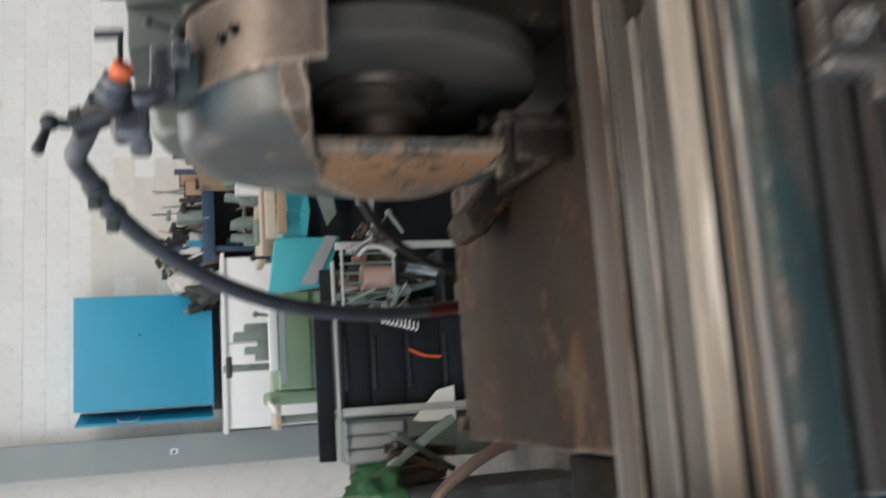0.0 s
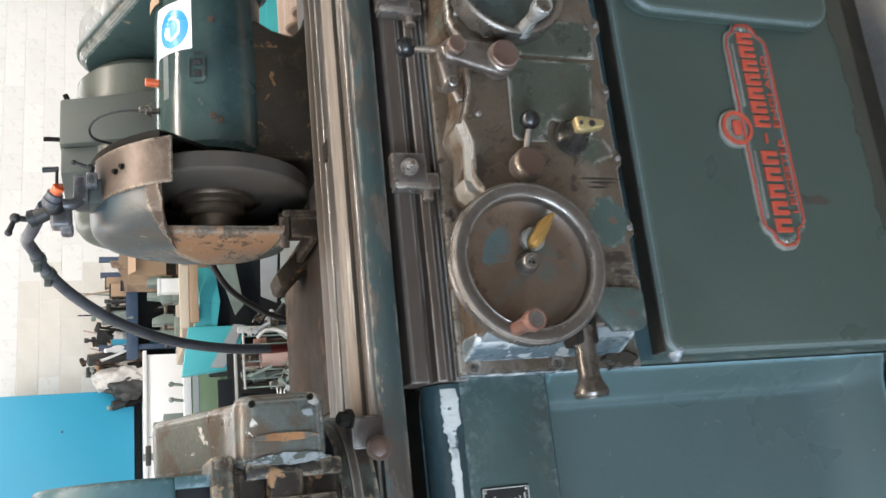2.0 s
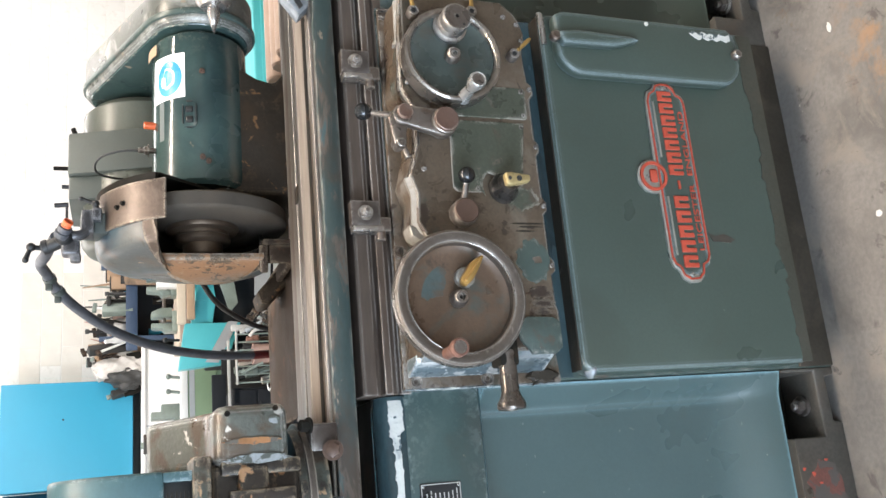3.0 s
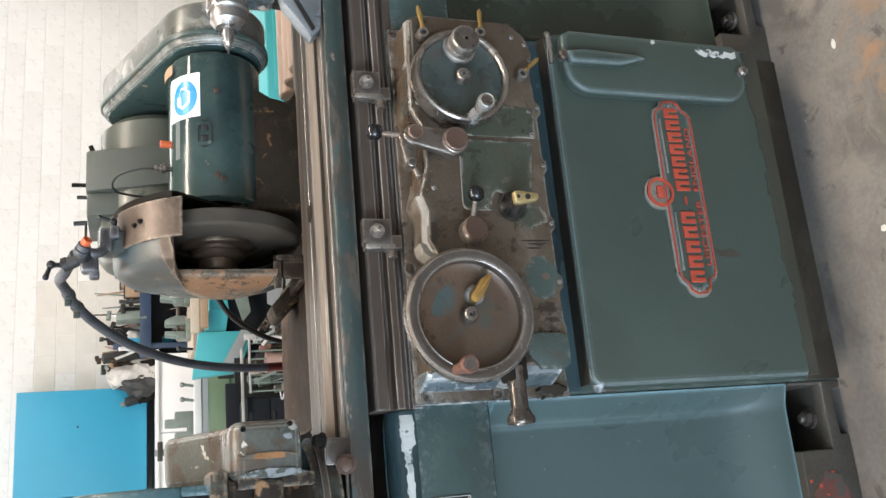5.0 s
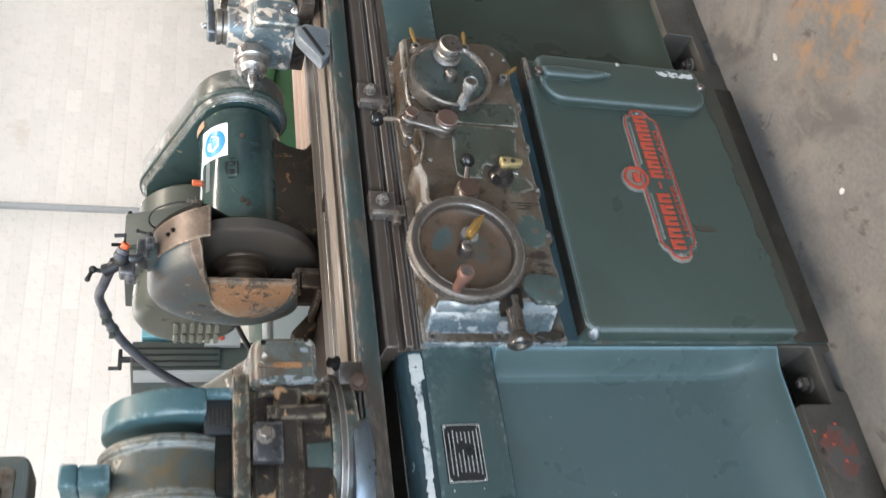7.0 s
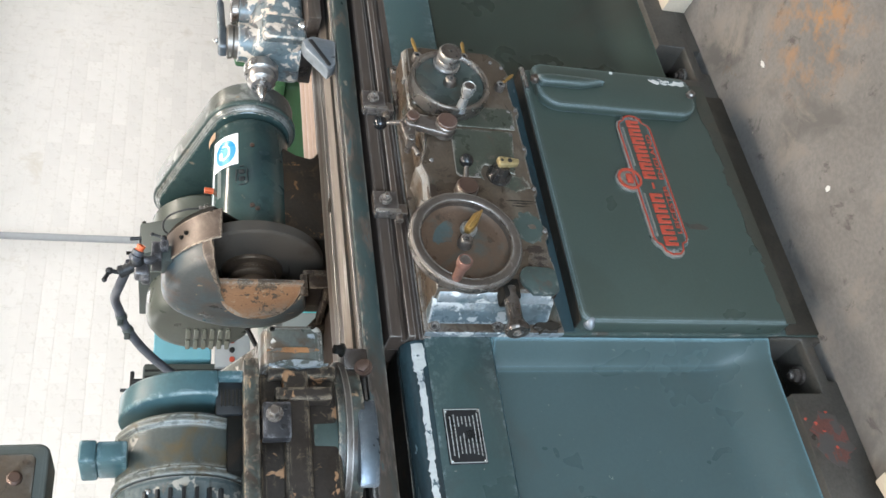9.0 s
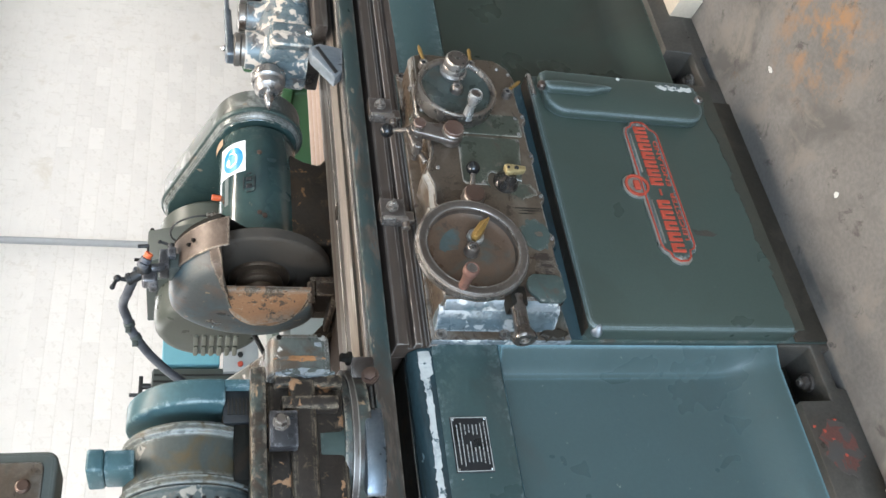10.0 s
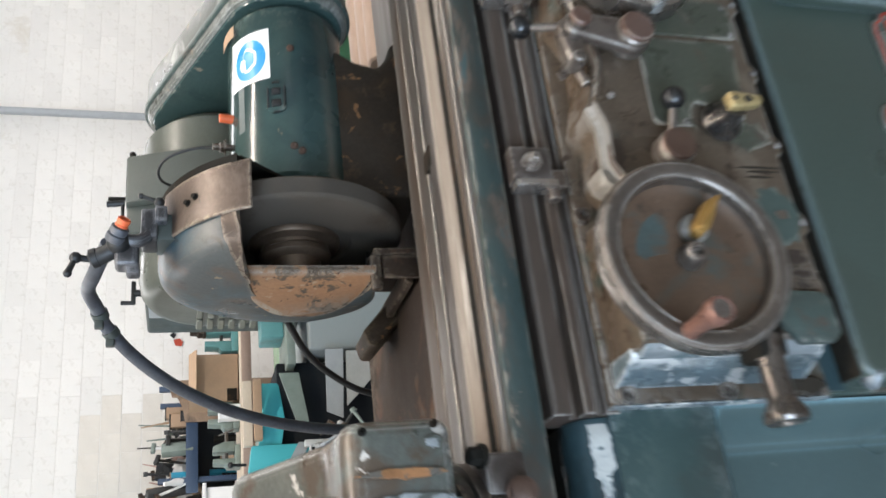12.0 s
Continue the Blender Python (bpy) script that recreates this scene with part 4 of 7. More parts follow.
for sx, sz in ((0.149, 0.679), (0.032, 0.680), (-0.084, 0.679), (-0.197, 0.678), (0.286, 0.690), (0.300, 0.716), (-0.02, 0.905), (0.094, 0.698), (0.142, 0.698), (0.252, 0.684), (-0.054, 0.806), (-0.340, 0.690), (-0.300, 0.738), (0.240, 0.918), (0.147, 0.922), (0.070, 0.706)):
    part("cap_screw", screw((sx, -0.0485, sz), FRONT, 0.0046, 0.004), "dogsteel", apron, "dark cap screw")
for sx, sz in ((-0.384, 0.925), (-0.384, 0.790), (-0.384, 0.692), (-0.150, 0.936), (0.330, 0.932)):
    part("flange_bolt", lathe([(0, 0.002), (0.006, 0.002), (0.0065, 0.006), (0.0105, 0.007), (0.0125, 0.0), (0, 0)], (sx, 0.034, sz), FRONT, 18), "rim", apron, "counterbored flange screw")
part("oily_lump", rough_up(prism(ragged(-0.384, 0.682, 0.014, 0.030, 31.0, rough=0.9), 0.026, 0.036, "y", 0.003, 1), 0.002, 60), "kick", apron, "black oily dirt lump")
# pale strip paints the glint along the rubbed edge
part("edge_glint", box(-0.3985, -0.3955, 0.033, 0.05, 0.645, 0.945, 0.001, 1), "bevelwhite", apron, "rubbed flange edge, glint put in as pale paint")

# slide with dog rail, left end casting with rubbed edge
part("slide", box(-0.392, 1.2, 0.092, 0.60, 0.945, 1.03, 0.003), "brown", machine)
rail_profile = [(0.048, 0.930), (0.048, 0.947), (0.060, 0.949), (0.060, 0.961), (0.041, 0.963), (0.041, 0.977), (0.062, 0.979), (0.062, 0.988), (0.044, 0.990), (0.044, 1.012), (0.048, 1.016), (0.10, 1.018), (0.10, 0.930)]
part("dog_rail", prism(rail_profile, -0.402, 1.15, "x", 0.0012, 1), "railbrown", machine, "grooved brown steel rail", smooth=8)
part("oily_ledge", box(-1.49, -0.404, 0.10, 0.61, 0.945, 0.990, 0.002), "dark", machine, "black oily ledge top")
part("drip_ledge", lathe([(0, 0), (0.036, 0), (0.037, 0.008), (0.040, 0.024), (0.040, 1.05), (0, 1.05)], (-0.404, 0.090, 0.953), (-1, 0, -0.004), 48), "ledgeteal", machine, "rounded dark teal ledge")
# the rubbed strip follows the front of the ledge
rub = bmesh.new()
cols = []
for i in range(230):
    x = -0.4045 - 0.0045 * i
    r = 0.0404 - 0.005 * max(0.0, 1 - i / 5)
    mid = 12 + 4 * noise.noise(Vector((x * 14, 0, 3)))
    up = 9 + (8 if i < 16 else 0) + 5 * noise.noise(Vector((x * 60, 4, 1))) + 5 * noise.noise(Vector((x * 260, 1, 5)))
    dn = 9 + (10 if i < 14 else 0) + 4 * noise.noise(Vector((x * 55, 9, 1))) + 5 * noise.noise(Vector((x * 240, 6, 2)))
    cols.append([rub.verts.new((x, 0.090 - r * math.cos(radians(q)), 0.953 + 0.004 * (x + 0.404) + r * math.sin(radians(q)))) for q in [mid - dn + (up + dn) * k / 5 for k in range(6)]])
for p, q in zip(cols, cols[1:]):
    for k in range(5):
        rub.faces.new((p[k], p[k + 1], q[k + 1], q[k]))
part("rubbed_edge", rub, "rubwhite", machine, "white filler showing on a rubbed edge")

# nameplate with printed bars
npl = part("nameplate", box(-0.666, -0.555, 0.0475, 0.053, 0.853, 0.928, 0.0012, 1), "plate", machine, "black nameplate with pale unreadable print")
part("plate_border", joined(box(-0.664, -0.557, 0.0467, 0.050, 0.9248, 0.9262), box(-0.664, -0.557, 0.0467, 0.050, 0.8548, 0.8562), box(-0.6642, -0.6628, 0.0467, 0.050, 0.856, 0.925), box(-0.5582, -0.5568, 0.0467, 0.050, 0.856, 0.925)), "ink", npl)
rr = random.Random(4)
for row, (lo, hi) in enumerate(((-0.650, -0.572), (-0.655, -0.568), (-0.646, -0.612), (-0.646, -0.606), (-0.646, -0.618), (-0.646, -0.616), (-0.652, -0.570), (-0.656, -0.566))):
    z = 0.9165 - row * 0.0078
    spans = [(lo, hi)] + ([(-0.592, -0.572)] if 1 < row < 6 else [])
    for w0, w1 in spans:
        # words along the row, each an unreadable bar
        x = w1
        while x - 0.004 > w0:
            ln = min(0.004 + 0.009 * rr.random(), x - w0)
            part("print_bar", box(x - ln, x, 0.0468, 0.050, z - 0.0009, z + 0.0009), "ink", npl)
            x -= ln + 0.0016
for sx, sz in ((-0.660, 0.922), (-0.561, 0.922), (-0.660, 0.859), (-0.561, 0.859), (-0.678, 0.918), (-0.676, 0.862)):
    part("drive_screw", ball((sx, 0.0475 if sx > -0.67 else 0.052, sz), 0.0026, 10), "chrome", npl if sx > -0.67 else machine)

# ---- table ----
TABLE_X = -0.02
table = thing("work_table", "long swivel table with ground steel top and green front edge", "machine table", (TABLE_X, 0, 0))
part("table_body", box(-1.30, 1.30, 0.037, 0.30, 1.031, 1.070, 0.004), "tableedge", table, "chipped green table edge")
top_profile = [(0.050, 1.068), (0.050, 1.0745), (0.053, 1.077), (0.064, 1.077), (0.068, 1.072), (0.074, 1.072), (0.100, 1.087), (0.108, 1.094), (0.138, 1.094), (0.140, 1.086), (0.152, 1.086), (0.154, 1.094), (0.195, 1.094), (0.196, 1.080), (0.225, 1.080), (0.226, 1.087), (0.275, 1.087), (0.275, 1.068)]
part("table_top", prism(top_profile, -1.28, 1.28, "x", 0.0010, 1), "steel", table, "ground steel table top")
# shade in the table slots is put in as near-black strips
for sy0, sy1, sz in ((0.1405, 0.1515, 1.0862), (0.1965, 0.2245, 1.0802), (0.0645, 0.0735, 1.0722)):
    part("slot_dirt", box(-1.275, 1.275, sy0, sy1, sz - 0.002, sz + 0.0008), "dark", table, "near-black strip, the table slot's shade put in as colour")
# one more dark line along the front slope
part("slot_dirt", prism([(0.081, 1.0763), (0.088, 1.0804), (0.088, 1.0812), (0.081, 1.0771)], -1.275, 1.275, "x"), "dark", table, "dark line along the table's front slope")
part("slot_notch", box(-0.002, 0.032, 0.128, 0.165, 1.088, 1.0952, 0.003), "dark", table, "dark notch in the table slot")


def dog(x):
    d = thing("trip_dog", "dark steel trip dog clamped on the rail with a bolt", "trip dog", (x, 0.045, 0.99), "trip dogs on the rail")
    part("block", box(-0.022, 0.026, -0.026, -0.001, -0.020, 0.034, 0.0025), "dogsteel", d)
    part("edge_bar", box(-0.032, -0.0215, -0.028, -0.002, -0.024, 0.032, 0.002), "dialsteel", d, "bright worn lower edge")
    part("washer", lathe([(0, 0), (0.0135, 0), (0.0135, 0.003), (0, 0.003)], (0.002, -0.026, 0.008), FRONT, 24), "dialsteel", d)
    part("bolt", joined(hexhead((0.002, -0.029, 0.008), FRONT, 0.0100, 0.010), rod((0.002, -0.036, 0.008), (0.002, -0.046, 0.008), 0.0055)), "rim", d)
    part("finger", joined(rod((-0.026, -0.014, -0.022), (-0.046, -0.014, -0.022), 0.0085), box(-0.030, -0.004, -0.022, -0.004, -0.040, -0.018, 0.002)), "rim", d)
    return d


dog(-0.063 + TABLE_X)
dog(0.235 + TABLE_X)

# ---- handwheels and levers on the apron ----


def handwheel(name, x, z, r, label, big):
    w = thing(name, label, "handwheel", (x, -0.047, z), "handwheels on the apron")
    part("boss", rod((0, 0.0, 0), (0, -0.030 if big else -0.020, 0), r * 0.5, r * 0.42), "panel", w)
    if big:
        d = 0.038
        rim = [(r * 0.77, d - 0.010), (r * 0.795, d + 0.016), (r * 0.805, d + 0.0205), (r * 0.82, d + 0.0220), (r * 0.90, d + 0.0235), (r * 0.955, d + 0.0228), (r * 0.985, d + 0.0195), (r, d + 0.0140), (r, d + 0.004), (r * 0.975, d - 0.003), (r * 0.92, d - 0.007), (r * 0.77, d - 0.010)]
        dish = [(0, d - 0.010), (r * 0.79, d - 0.010), (r * 0.785, d + 0.006), (r * 0.74, d + 0.002), (r * 0.66, d), (r * 0.30, d - 0.001), (0, d - 0.001)]
        hub = [(0, d), (r * 0.135, d), (r * 0.132, d + 0.006), (r * 0.110, d + 0.019), (r * 0.092, d + 0.0215), (r * 0.050, d + 0.0215), (r * 0.044, d + 0.014), (0, d + 0.014)]
    else:
        d = 0.030
        rim = [(r * 0.84, d), (r * 0.95, 0.004), (r * 0.985, 0.004), (r, 0.008), (r, d + 0.006), (r * 0.985, d + 0.0105), (r * 0.95, d + 0.013), (r * 0.90, d + 0.012), (r * 0.865, d + 0.008), (r * 0.85, d + 0.003), (r * 0.84, d)]
        dish = [(0, d - 0.012), (r * 0.86, d - 0.012), (r * 0.86, d + 0.003), (r * 0.78, d - 0.002), (r * 0.40, d - 0.003), (0, d - 0.003)]
        hub = [(0, d - 0.004), (r * 0.16, d - 0.005), (r * 0.155, d + 0.004), (r * 0.13, d + 0.013), (r * 0.11, d + 0.015), (r * 0.05, d + 0.015), (r * 0.045, d + 0.009), (0, d + 0.009)]
    part("rim", lathe(rim, (0, 0, 0), FRONT, 88), "wheelrim" if big else "brightrim", w)
    part("dish", lathe(dish, (0, 0, 0), FRONT, 64), "dish" if big else "dishgreen", w, "brown and green stained dish" if big else "green painted dish")
    part("hub", lathe(hub, (0, 0, 0), FRONT, 36), "rim", w)
    part("hub_bore", lathe([(0, d + 0.0142), (r * 0.022, d + 0.0142), (r * 0.022, d + 0.0148), (0, d + 0.0148)] if big else [(0, d + 0.0092), (r * 0.022, d + 0.0092), (r * 0.022, d + 0.0098), (0, d + 0.0098)], (0, 0, 0), FRONT, 12), "black", w)
    return w


hw = handwheel("traverse_handwheel", -0.264, 0.878, 0.1165, "large worn steel handwheel with brown dish and copper-coloured knob", True)
part("bright_edge", lathe([(0.0928, 0.0540), (0.0933, 0.0592), (0.0944, 0.0602), (0.0953, 0.0597), (0.0950, 0.0540), (0.0928, 0.0540)], (0, 0, 0), FRONT, 80), "brightrim", hw, "bright worn inner edge")
part("bright_edge", lathe([(0.1152, 0.0560), (0.1161, 0.0540), (0.1168, 0.0500), (0.1168, 0.0430), (0.1150, 0.0430), (0.1152, 0.0560)], (0, 0, 0), FRONT, 88), "brightrim", hw, "bright worn outer edge")
part("green_patch", prism(ragged(0.036, 0.048, 0.036, 0.030, 3.0, rough=0.35), -0.0377, -0.034, "y"), "dishpatch", hw, "remaining patch of green paint")
part("knob", lathe([(0, 0.036), (0.0125, 0.036), (0.0100, 0.046), (0.0095, 0.070), (0.0105, 0.092), (0.0130, 0.104), (0.0148, 0.110), (0.0148, 0.121), (0.0130, 0.1245), (0.0110, 0.1245), (0.0105, 0.123), (0, 0.123)], (-0.094, 0, 0.036), FRONT, 30), "copper", hw, "copper-coloured turning knob")
part("knob_face", lathe([(0, 0.1228), (0.0100, 0.1228), (0.0100, 0.1236), (0, 0.1236)], (-0.094, 0, 0.036), FRONT, 24), "rim", hw, "worn knob face")
part("pointer_boss", lathe([(0, 0.036), (0.0175, 0.036), (0.0175, 0.045), (0.0145, 0.049), (0, 0.049)], (0.036, 0, -0.014), FRONT, 26), "palelip", hw, "pale steel washer")
part("pointer", joined(moved(rough_up(prism([(-0.020, -0.0065), (-0.006, -0.0105), (0.012, -0.009), (0.040, -0.0025), (0.040, 0.0015), (0.020, 0.0085), (-0.012, 0.0085), (-0.021, 0.003)], -0.066, -0.046, "y", 0.003, 2), 0.0022, 55), pose(0.038, 0, -0.016, 0, 38, 0)),
                       moved(prism([(-0.018, -0.002), (0.034, -0.003), (0.034, 0.001), (-0.018, 0.002)], -0.072, -0.06, "y", 0.0015, 1), pose(0.038, 0, -0.016, 0, 38, 0))), "brass", hw, "yellow brass pointer")

hw2 = handwheel("infeed_handwheel", 0.191, 0.841, 0.094, "bright-rimmed steel handwheel with green dish", False)
part("knob", lathe([(0, 0.030), (0.0135, 0.030), (0.0120, 0.040), (0.0100, 0.060), (0.0105, 0.076), (0.0150, 0.092), (0.0158, 0.101), (0.0140, 0.107), (0.0125, 0.108), (0.0115, 0.1065), (0, 0.1065)], (-0.082, 0, -0.013), FRONT, 30), "knobsteel", hw2, "bright steel turning knob")
part("knob_face", lathe([(0, 0.1062), (0.0113, 0.1062), (0.0113, 0.1072), (0, 0.1072)], (-0.082, 0, -0.013), FRONT, 24), "rim", hw2, "dull knob face")
part("dial_knob", lathe([(0, 0.026), (0.031, 0.026), (0.033, 0.034), (0.031, 0.038), (0.0272, 0.040), (0.0272, 0.050), (0.0262, 0.052), (0.0272, 0.054), (0.0272, 0.069), (0.0255, 0.072), (0, 0.072)], (0.058, 0, 0.000), FRONT, 40), "dialsteel", hw2, "round adjusting knob")
part("dial_cap", lathe([(0, 0.0715), (0.0252, 0.0715), (0.0245, 0.0735), (0.0035, 0.0738), (0.003, 0.0720), (0, 0.0720)], (0.058, 0, 0.000), FRONT, 36), "rim", hw2, "brown-grey knob face")
part("dial_hole", lathe([(0, 0.0733), (0.0024, 0.0733), (0.0024, 0.0742), (0, 0.0742)], (0.042, 0, -0.011), FRONT, 10), "black", hw2)


def brass_pin(x, z, dx, dz):
    p = thing("brass_lever", "small yellow brass lever on a dark pivot", "lever", (x, -0.048, z), "brass levers round the handwheel")
    part("pivot", lathe([(0, 0), (0.0115, 0), (0.0115, 0.014), (0.0095, 0.019), (0.006, 0.019), (0.0055, 0.015), (0, 0.015)], (0, 0, 0), FRONT, 22), "rim", p)
    part("pivot_screw", lathe([(0, 0.014), (0.0050, 0.014), (0.0046, 0.0175), (0, 0.0175)], (0, 0, 0), FRONT, 12), "black", p)
    d = Vector((dx, 0, dz))
    u = d.normalized()
    side = Vector((-u.z, 0, u.x))
    edge = [(0.008, 0.0042), (0.020, 0.0030), (0.034, 0.0044), (0.044, 0.0040), (d.length - 0.003, 0.0020), (d.length, 0.0)]
    outline = [u * a + side * w for a, w in edge] + [u * a - side * w for a, w in edge[-2::-1]]
    part("blade", prism([(q.x, q.z) for q in outline], -0.020, -0.014, "y", 0.0015, 2), "brass", p, "yellow brass blade")


brass_pin(0.286, 0.903, 0.056, 0.008)
brass_pin(0.297, 0.787, 0.050, -0.002)
brass_pin(0.215, 0.708, 0.036, -0.038)

# reversing lever: forked arm with two capped bosses and a long ball handle
lever = thing("two_boss_lever", "bare steel lever with black ball and brown caps", "lever", (0.066, -0.048, 0.905))
part("arm", prism(arc(-0.005, -0.037, 0.0255, 165, 375, 16) + arc(0.006, 0.038, 0.0185, -15, 185, 14), -0.028, -0.010, "y", 0.004, 3), "rim", lever)
part("arm_boss", rod((-0.005, 0, -0.037), (-0.005, -0.038, -0.037), 0.0245), "brightrim", lever)
part("brown_cap", lathe([(0, 0.036), (0.0225, 0.036), (0.0225, 0.043), (0.021, 0.0445), (0, 0.0445)], (-0.005, 0, -0.037), FRONT, 32), "capred", lever, "brown cap")
part("arm_boss", lathe([(0, 0), (0.0175, 0), (0.0175, 0.020), (0.0150, 0.023), (0.0150, 0.036), (0, 0.036)], (0.006, 0, 0.038), FRONT, 28), "brightrim", lever)
part("brown_cap", lathe([(0, 0.034), (0.0145, 0.034), (0.0145, 0.040), (0.0130, 0.042), (0, 0.042)], (0.006, 0, 0.038), FRONT, 28), "capred", lever, "brown cap")
part("trip_lug", joined(prism([(0.016, 0.040), (-0.010, 0.030), (-0.052, 0.034), (-0.058, 0.044), (-0.050, 0.055), (0.0, 0.064), (0.016, 0.058)], -0.022, -0.002, "y", 0.005, 3), rod((-0.048, 0.0, 0.046), (-0.048, -0.030, 0.046), 0.0085)), "rim", lever, "worn steel trip lug")
part("stem", rod((0.010, -0.010, 0.056), (0.022, 0.010, 0.090), 0.0062, 0.0046), "rim", lever)
part("black_ball", ball((0.0245, 0.014, 0.099), 0.0158), "bakelite", lever, "black ball knob")

sel = thing("ball_lever", "brown boss with short steel stem and black ball", "lever", (-0.103, -0.048, 0.841))
part("boss", lathe([(0, 0), (0.0245, 0), (0.0245, 0.020), (0.0225, 0.023), (0, 0.023)], (0, 0, 0), FRONT, 32), "rim", sel)
part("boss_cap", lathe([(0, 0.021), (0.0222, 0.021), (0.0222, 0.026), (0.0205, 0.028), (0, 0.028)], (0, 0, 0), FRONT, 32), "cap", sel)
part("stem", rod((0.018, -0.012, -0.001), (0.050, -0.027, -0.003), 0.0062, 0.0052), "barrel", sel, "bare steel stem")
part("black_ball", ball((0.063, -0.031, -0.004), 0.0152), "bakelite", sel, "black ball knob")

rot = thing("selector_switch", "yellow brass selector on a dark conical base", "selector", (-0.054, -0.0515, 0.757))
part("cone_base", lathe([(0, 0), (0.0285, 0), (0.0285, 0.004), (0.0245, 0.010), (0.0150, 0.030), (0.0145, 0.038), (0, 0.038)], (0, 0, 0), FRONT, 36), "darksteel", rot, "dark polished cone")
part("grip", rough_up(moved(prism([(-0.012, -0.021), (0.010, -0.021), (0.012, -0.010), (0.0095, 0.006), (0.006, 0.026), (-0.006, 0.028), (-0.0095, 0.008), (-0.013, -0.010)], -0.050, -0.034, "y", 0.004, 3), pose(0.003, 0, -0.006, 0, 176, 0)), 0.0008, 60), "palebrass", rot, "yellow brass grip")
for gx, gr in ((-0.004, 0.0052), (0.014, 0.0034)):
    part("grip_hole", lathe([(0, 0.0500), (gr, 0.0500), (gr, 0.0512), (0, 0.0512)], (0.003, 0, -0.006 + gx), FRONT, 16), "black", rot)

spout = thing("handle_socket", "bare steel barrel handle with flared end", "handle", (-0.372, -0.060, 0.790))
part("barrel", lathe([(0, 0), (0.0155, 0), (0.0165, 0.004), (0.0155, 0.010), (0.0155, 0.068), (0.0175, 0.076), (0.0245, 0.088), (0.0250, 0.095), (0.0225, 0.099), (0.0065, 0.0995), (0.005, 0.096), (0, 0.096)], (0.022, 0, 0), (-1, 0, 0.0), 36), "barrel", spout)
part("root_block", box(-0.004, 0.040, -0.014, 0.03, -0.018, 0.018, 0.005), "dark", spout)
part("end_ring", lathe([(0.0085, 0.0985), (0.0105, 0.0985), (0.0105, 0.1003), (0.0085, 0.1003), (0.0085, 0.0985)], (0.022, 0, 0), (-1, 0, 0.0), 24), "dialsteel", spout, "bright ring on the handle's end")

latch = thing("thumb_latch", "small bare steel thumb latch on the apron edge", "latch", (0.030, -0.020, 0.936))
part("pivot", rod((0.014, 0.02, 0.004), (0.014, -0.020, 0.004), 0.0075), "rim", latch)
part("arm", joined(rod((0.014, -0.012, 0.004), (-0.024, -0.014, -0.010), 0.0048, 0.0062), rod((0.014, -0.014, 0.012), (0.014, -0.014, -0.006), 0.0045)), "rim", latch)

# ---- wheelhead ----
AY, AZ = 0.48, 1.24
head = thing("wheelhead", "dark green wheelhead with grinding wheel behind the table", "wheelhead")
part("spindle_housing", lathe([(0, 0), (0.092, 0), (0.102, 0.010), (0.104, 0.026), (0.104, 0.345), (0.101, 0.352), (0.080, 0.356), (0.080, 0.372), (0.074, 0.376), (0.074, 0.39), (0, 0.39)], (0.10, AY, AZ), (1, 0, 0), 72), "spindle", head, "glossy dark green spindle housing")
ped = [(0.09, 0.90), (0.09, 1.22), (0.40, 1.22), (0.395, 1.16), (0.37, 1.12), (0.36, 1.08), (0.385, 1.06), (0.42, 1.05), (0.42, 0.90)]
part("pedestal", prism(ped, 0.415, 0.80, "y", 0.012, 3), "pedestal", head, "dark oily pedestal casting")
part("wheel", lathe([(0, 0.006), (0.092, 0.006), (0.096, 0), (0.174, 0), (0.179, 0.002), (0.182, 0.006), (0.182, 0.032), (0.178, 0.036), (0, 0.036)], (0.020, AY, AZ), (1, 0, 0), 96), "wheel", head, "grey abrasive grinding wheel")
fl = [(0, -0.082), (0.031, -0.082), (0.035, -0.078), (0.036, -0.057), (0.040, -0.055), (0.042, -0.051), (0.043, -0.032), (0.056, -0.029), (0.060, -0.025), (0.060, -0.016), (0.056, -0.013), (0.057, -0.006), (0.074, -0.003), (0.077, 0.002), (0.077, 0.010), (0, 0.010)]
part("wheel_flange", lathe(fl, (0.020, AY, AZ), (1, 0, 0), 56), "flange", head, "stepped oily brown wheel flange")


def shell(cy, cz, r0, r1, a0, a1, x0, x1, bevel=0.002, seg=36):
    return prism(arc(cy, cz, r1, a0, a1, seg) + arc(cy, cz, r0, a1, a0, seg), x0, x1, "x", bevel, 1)


GY, GZ = 0.495, 1.235
part("guard_shell", shell(GY, GZ, 0.214, 0.2252, 150, 30, -0.006, 0.073), "brownguard", head, "bare brown chipped wheel guard band")
part("guard_plate", shell(GY, GZ, 0.2255, 0.2305, 157, 112, -0.010, 0.074), "brownguard", head, "bare brown bolted guard plate")


def domed(back, front, x0, x1, steps=9):
    """A domed cover lofted between an outline at x0 and a smaller one at x1."""
    bm = bmesh.new()
    rings = []
    for k in range(steps + 1):
        q = radians(90 * k / steps)
        w = (1 - math.cos(q)) ** 1.35
        rings.append([bm.verts.new((x0 + (x1 - x0) * math.sin(q) ** 0.6, a[0] + (b[0] - a[0]) * w, a[1] + (b[1] - a[1]) * w)) for a, b in zip(back, front)])
    for a, b in zip(rings, rings[1:]):
        for i in range(len(back) - 1):
            bm.faces.new((a[i], a[i + 1], b[i + 1], b[i]))
    bmesh.ops.recalc_face_normals(bm, faces=bm.faces[:])
    bmesh.ops.solidify(bm, geom=bm.faces[:], thickness=0.006)
    return rough_up(bm, 0.002, 12)


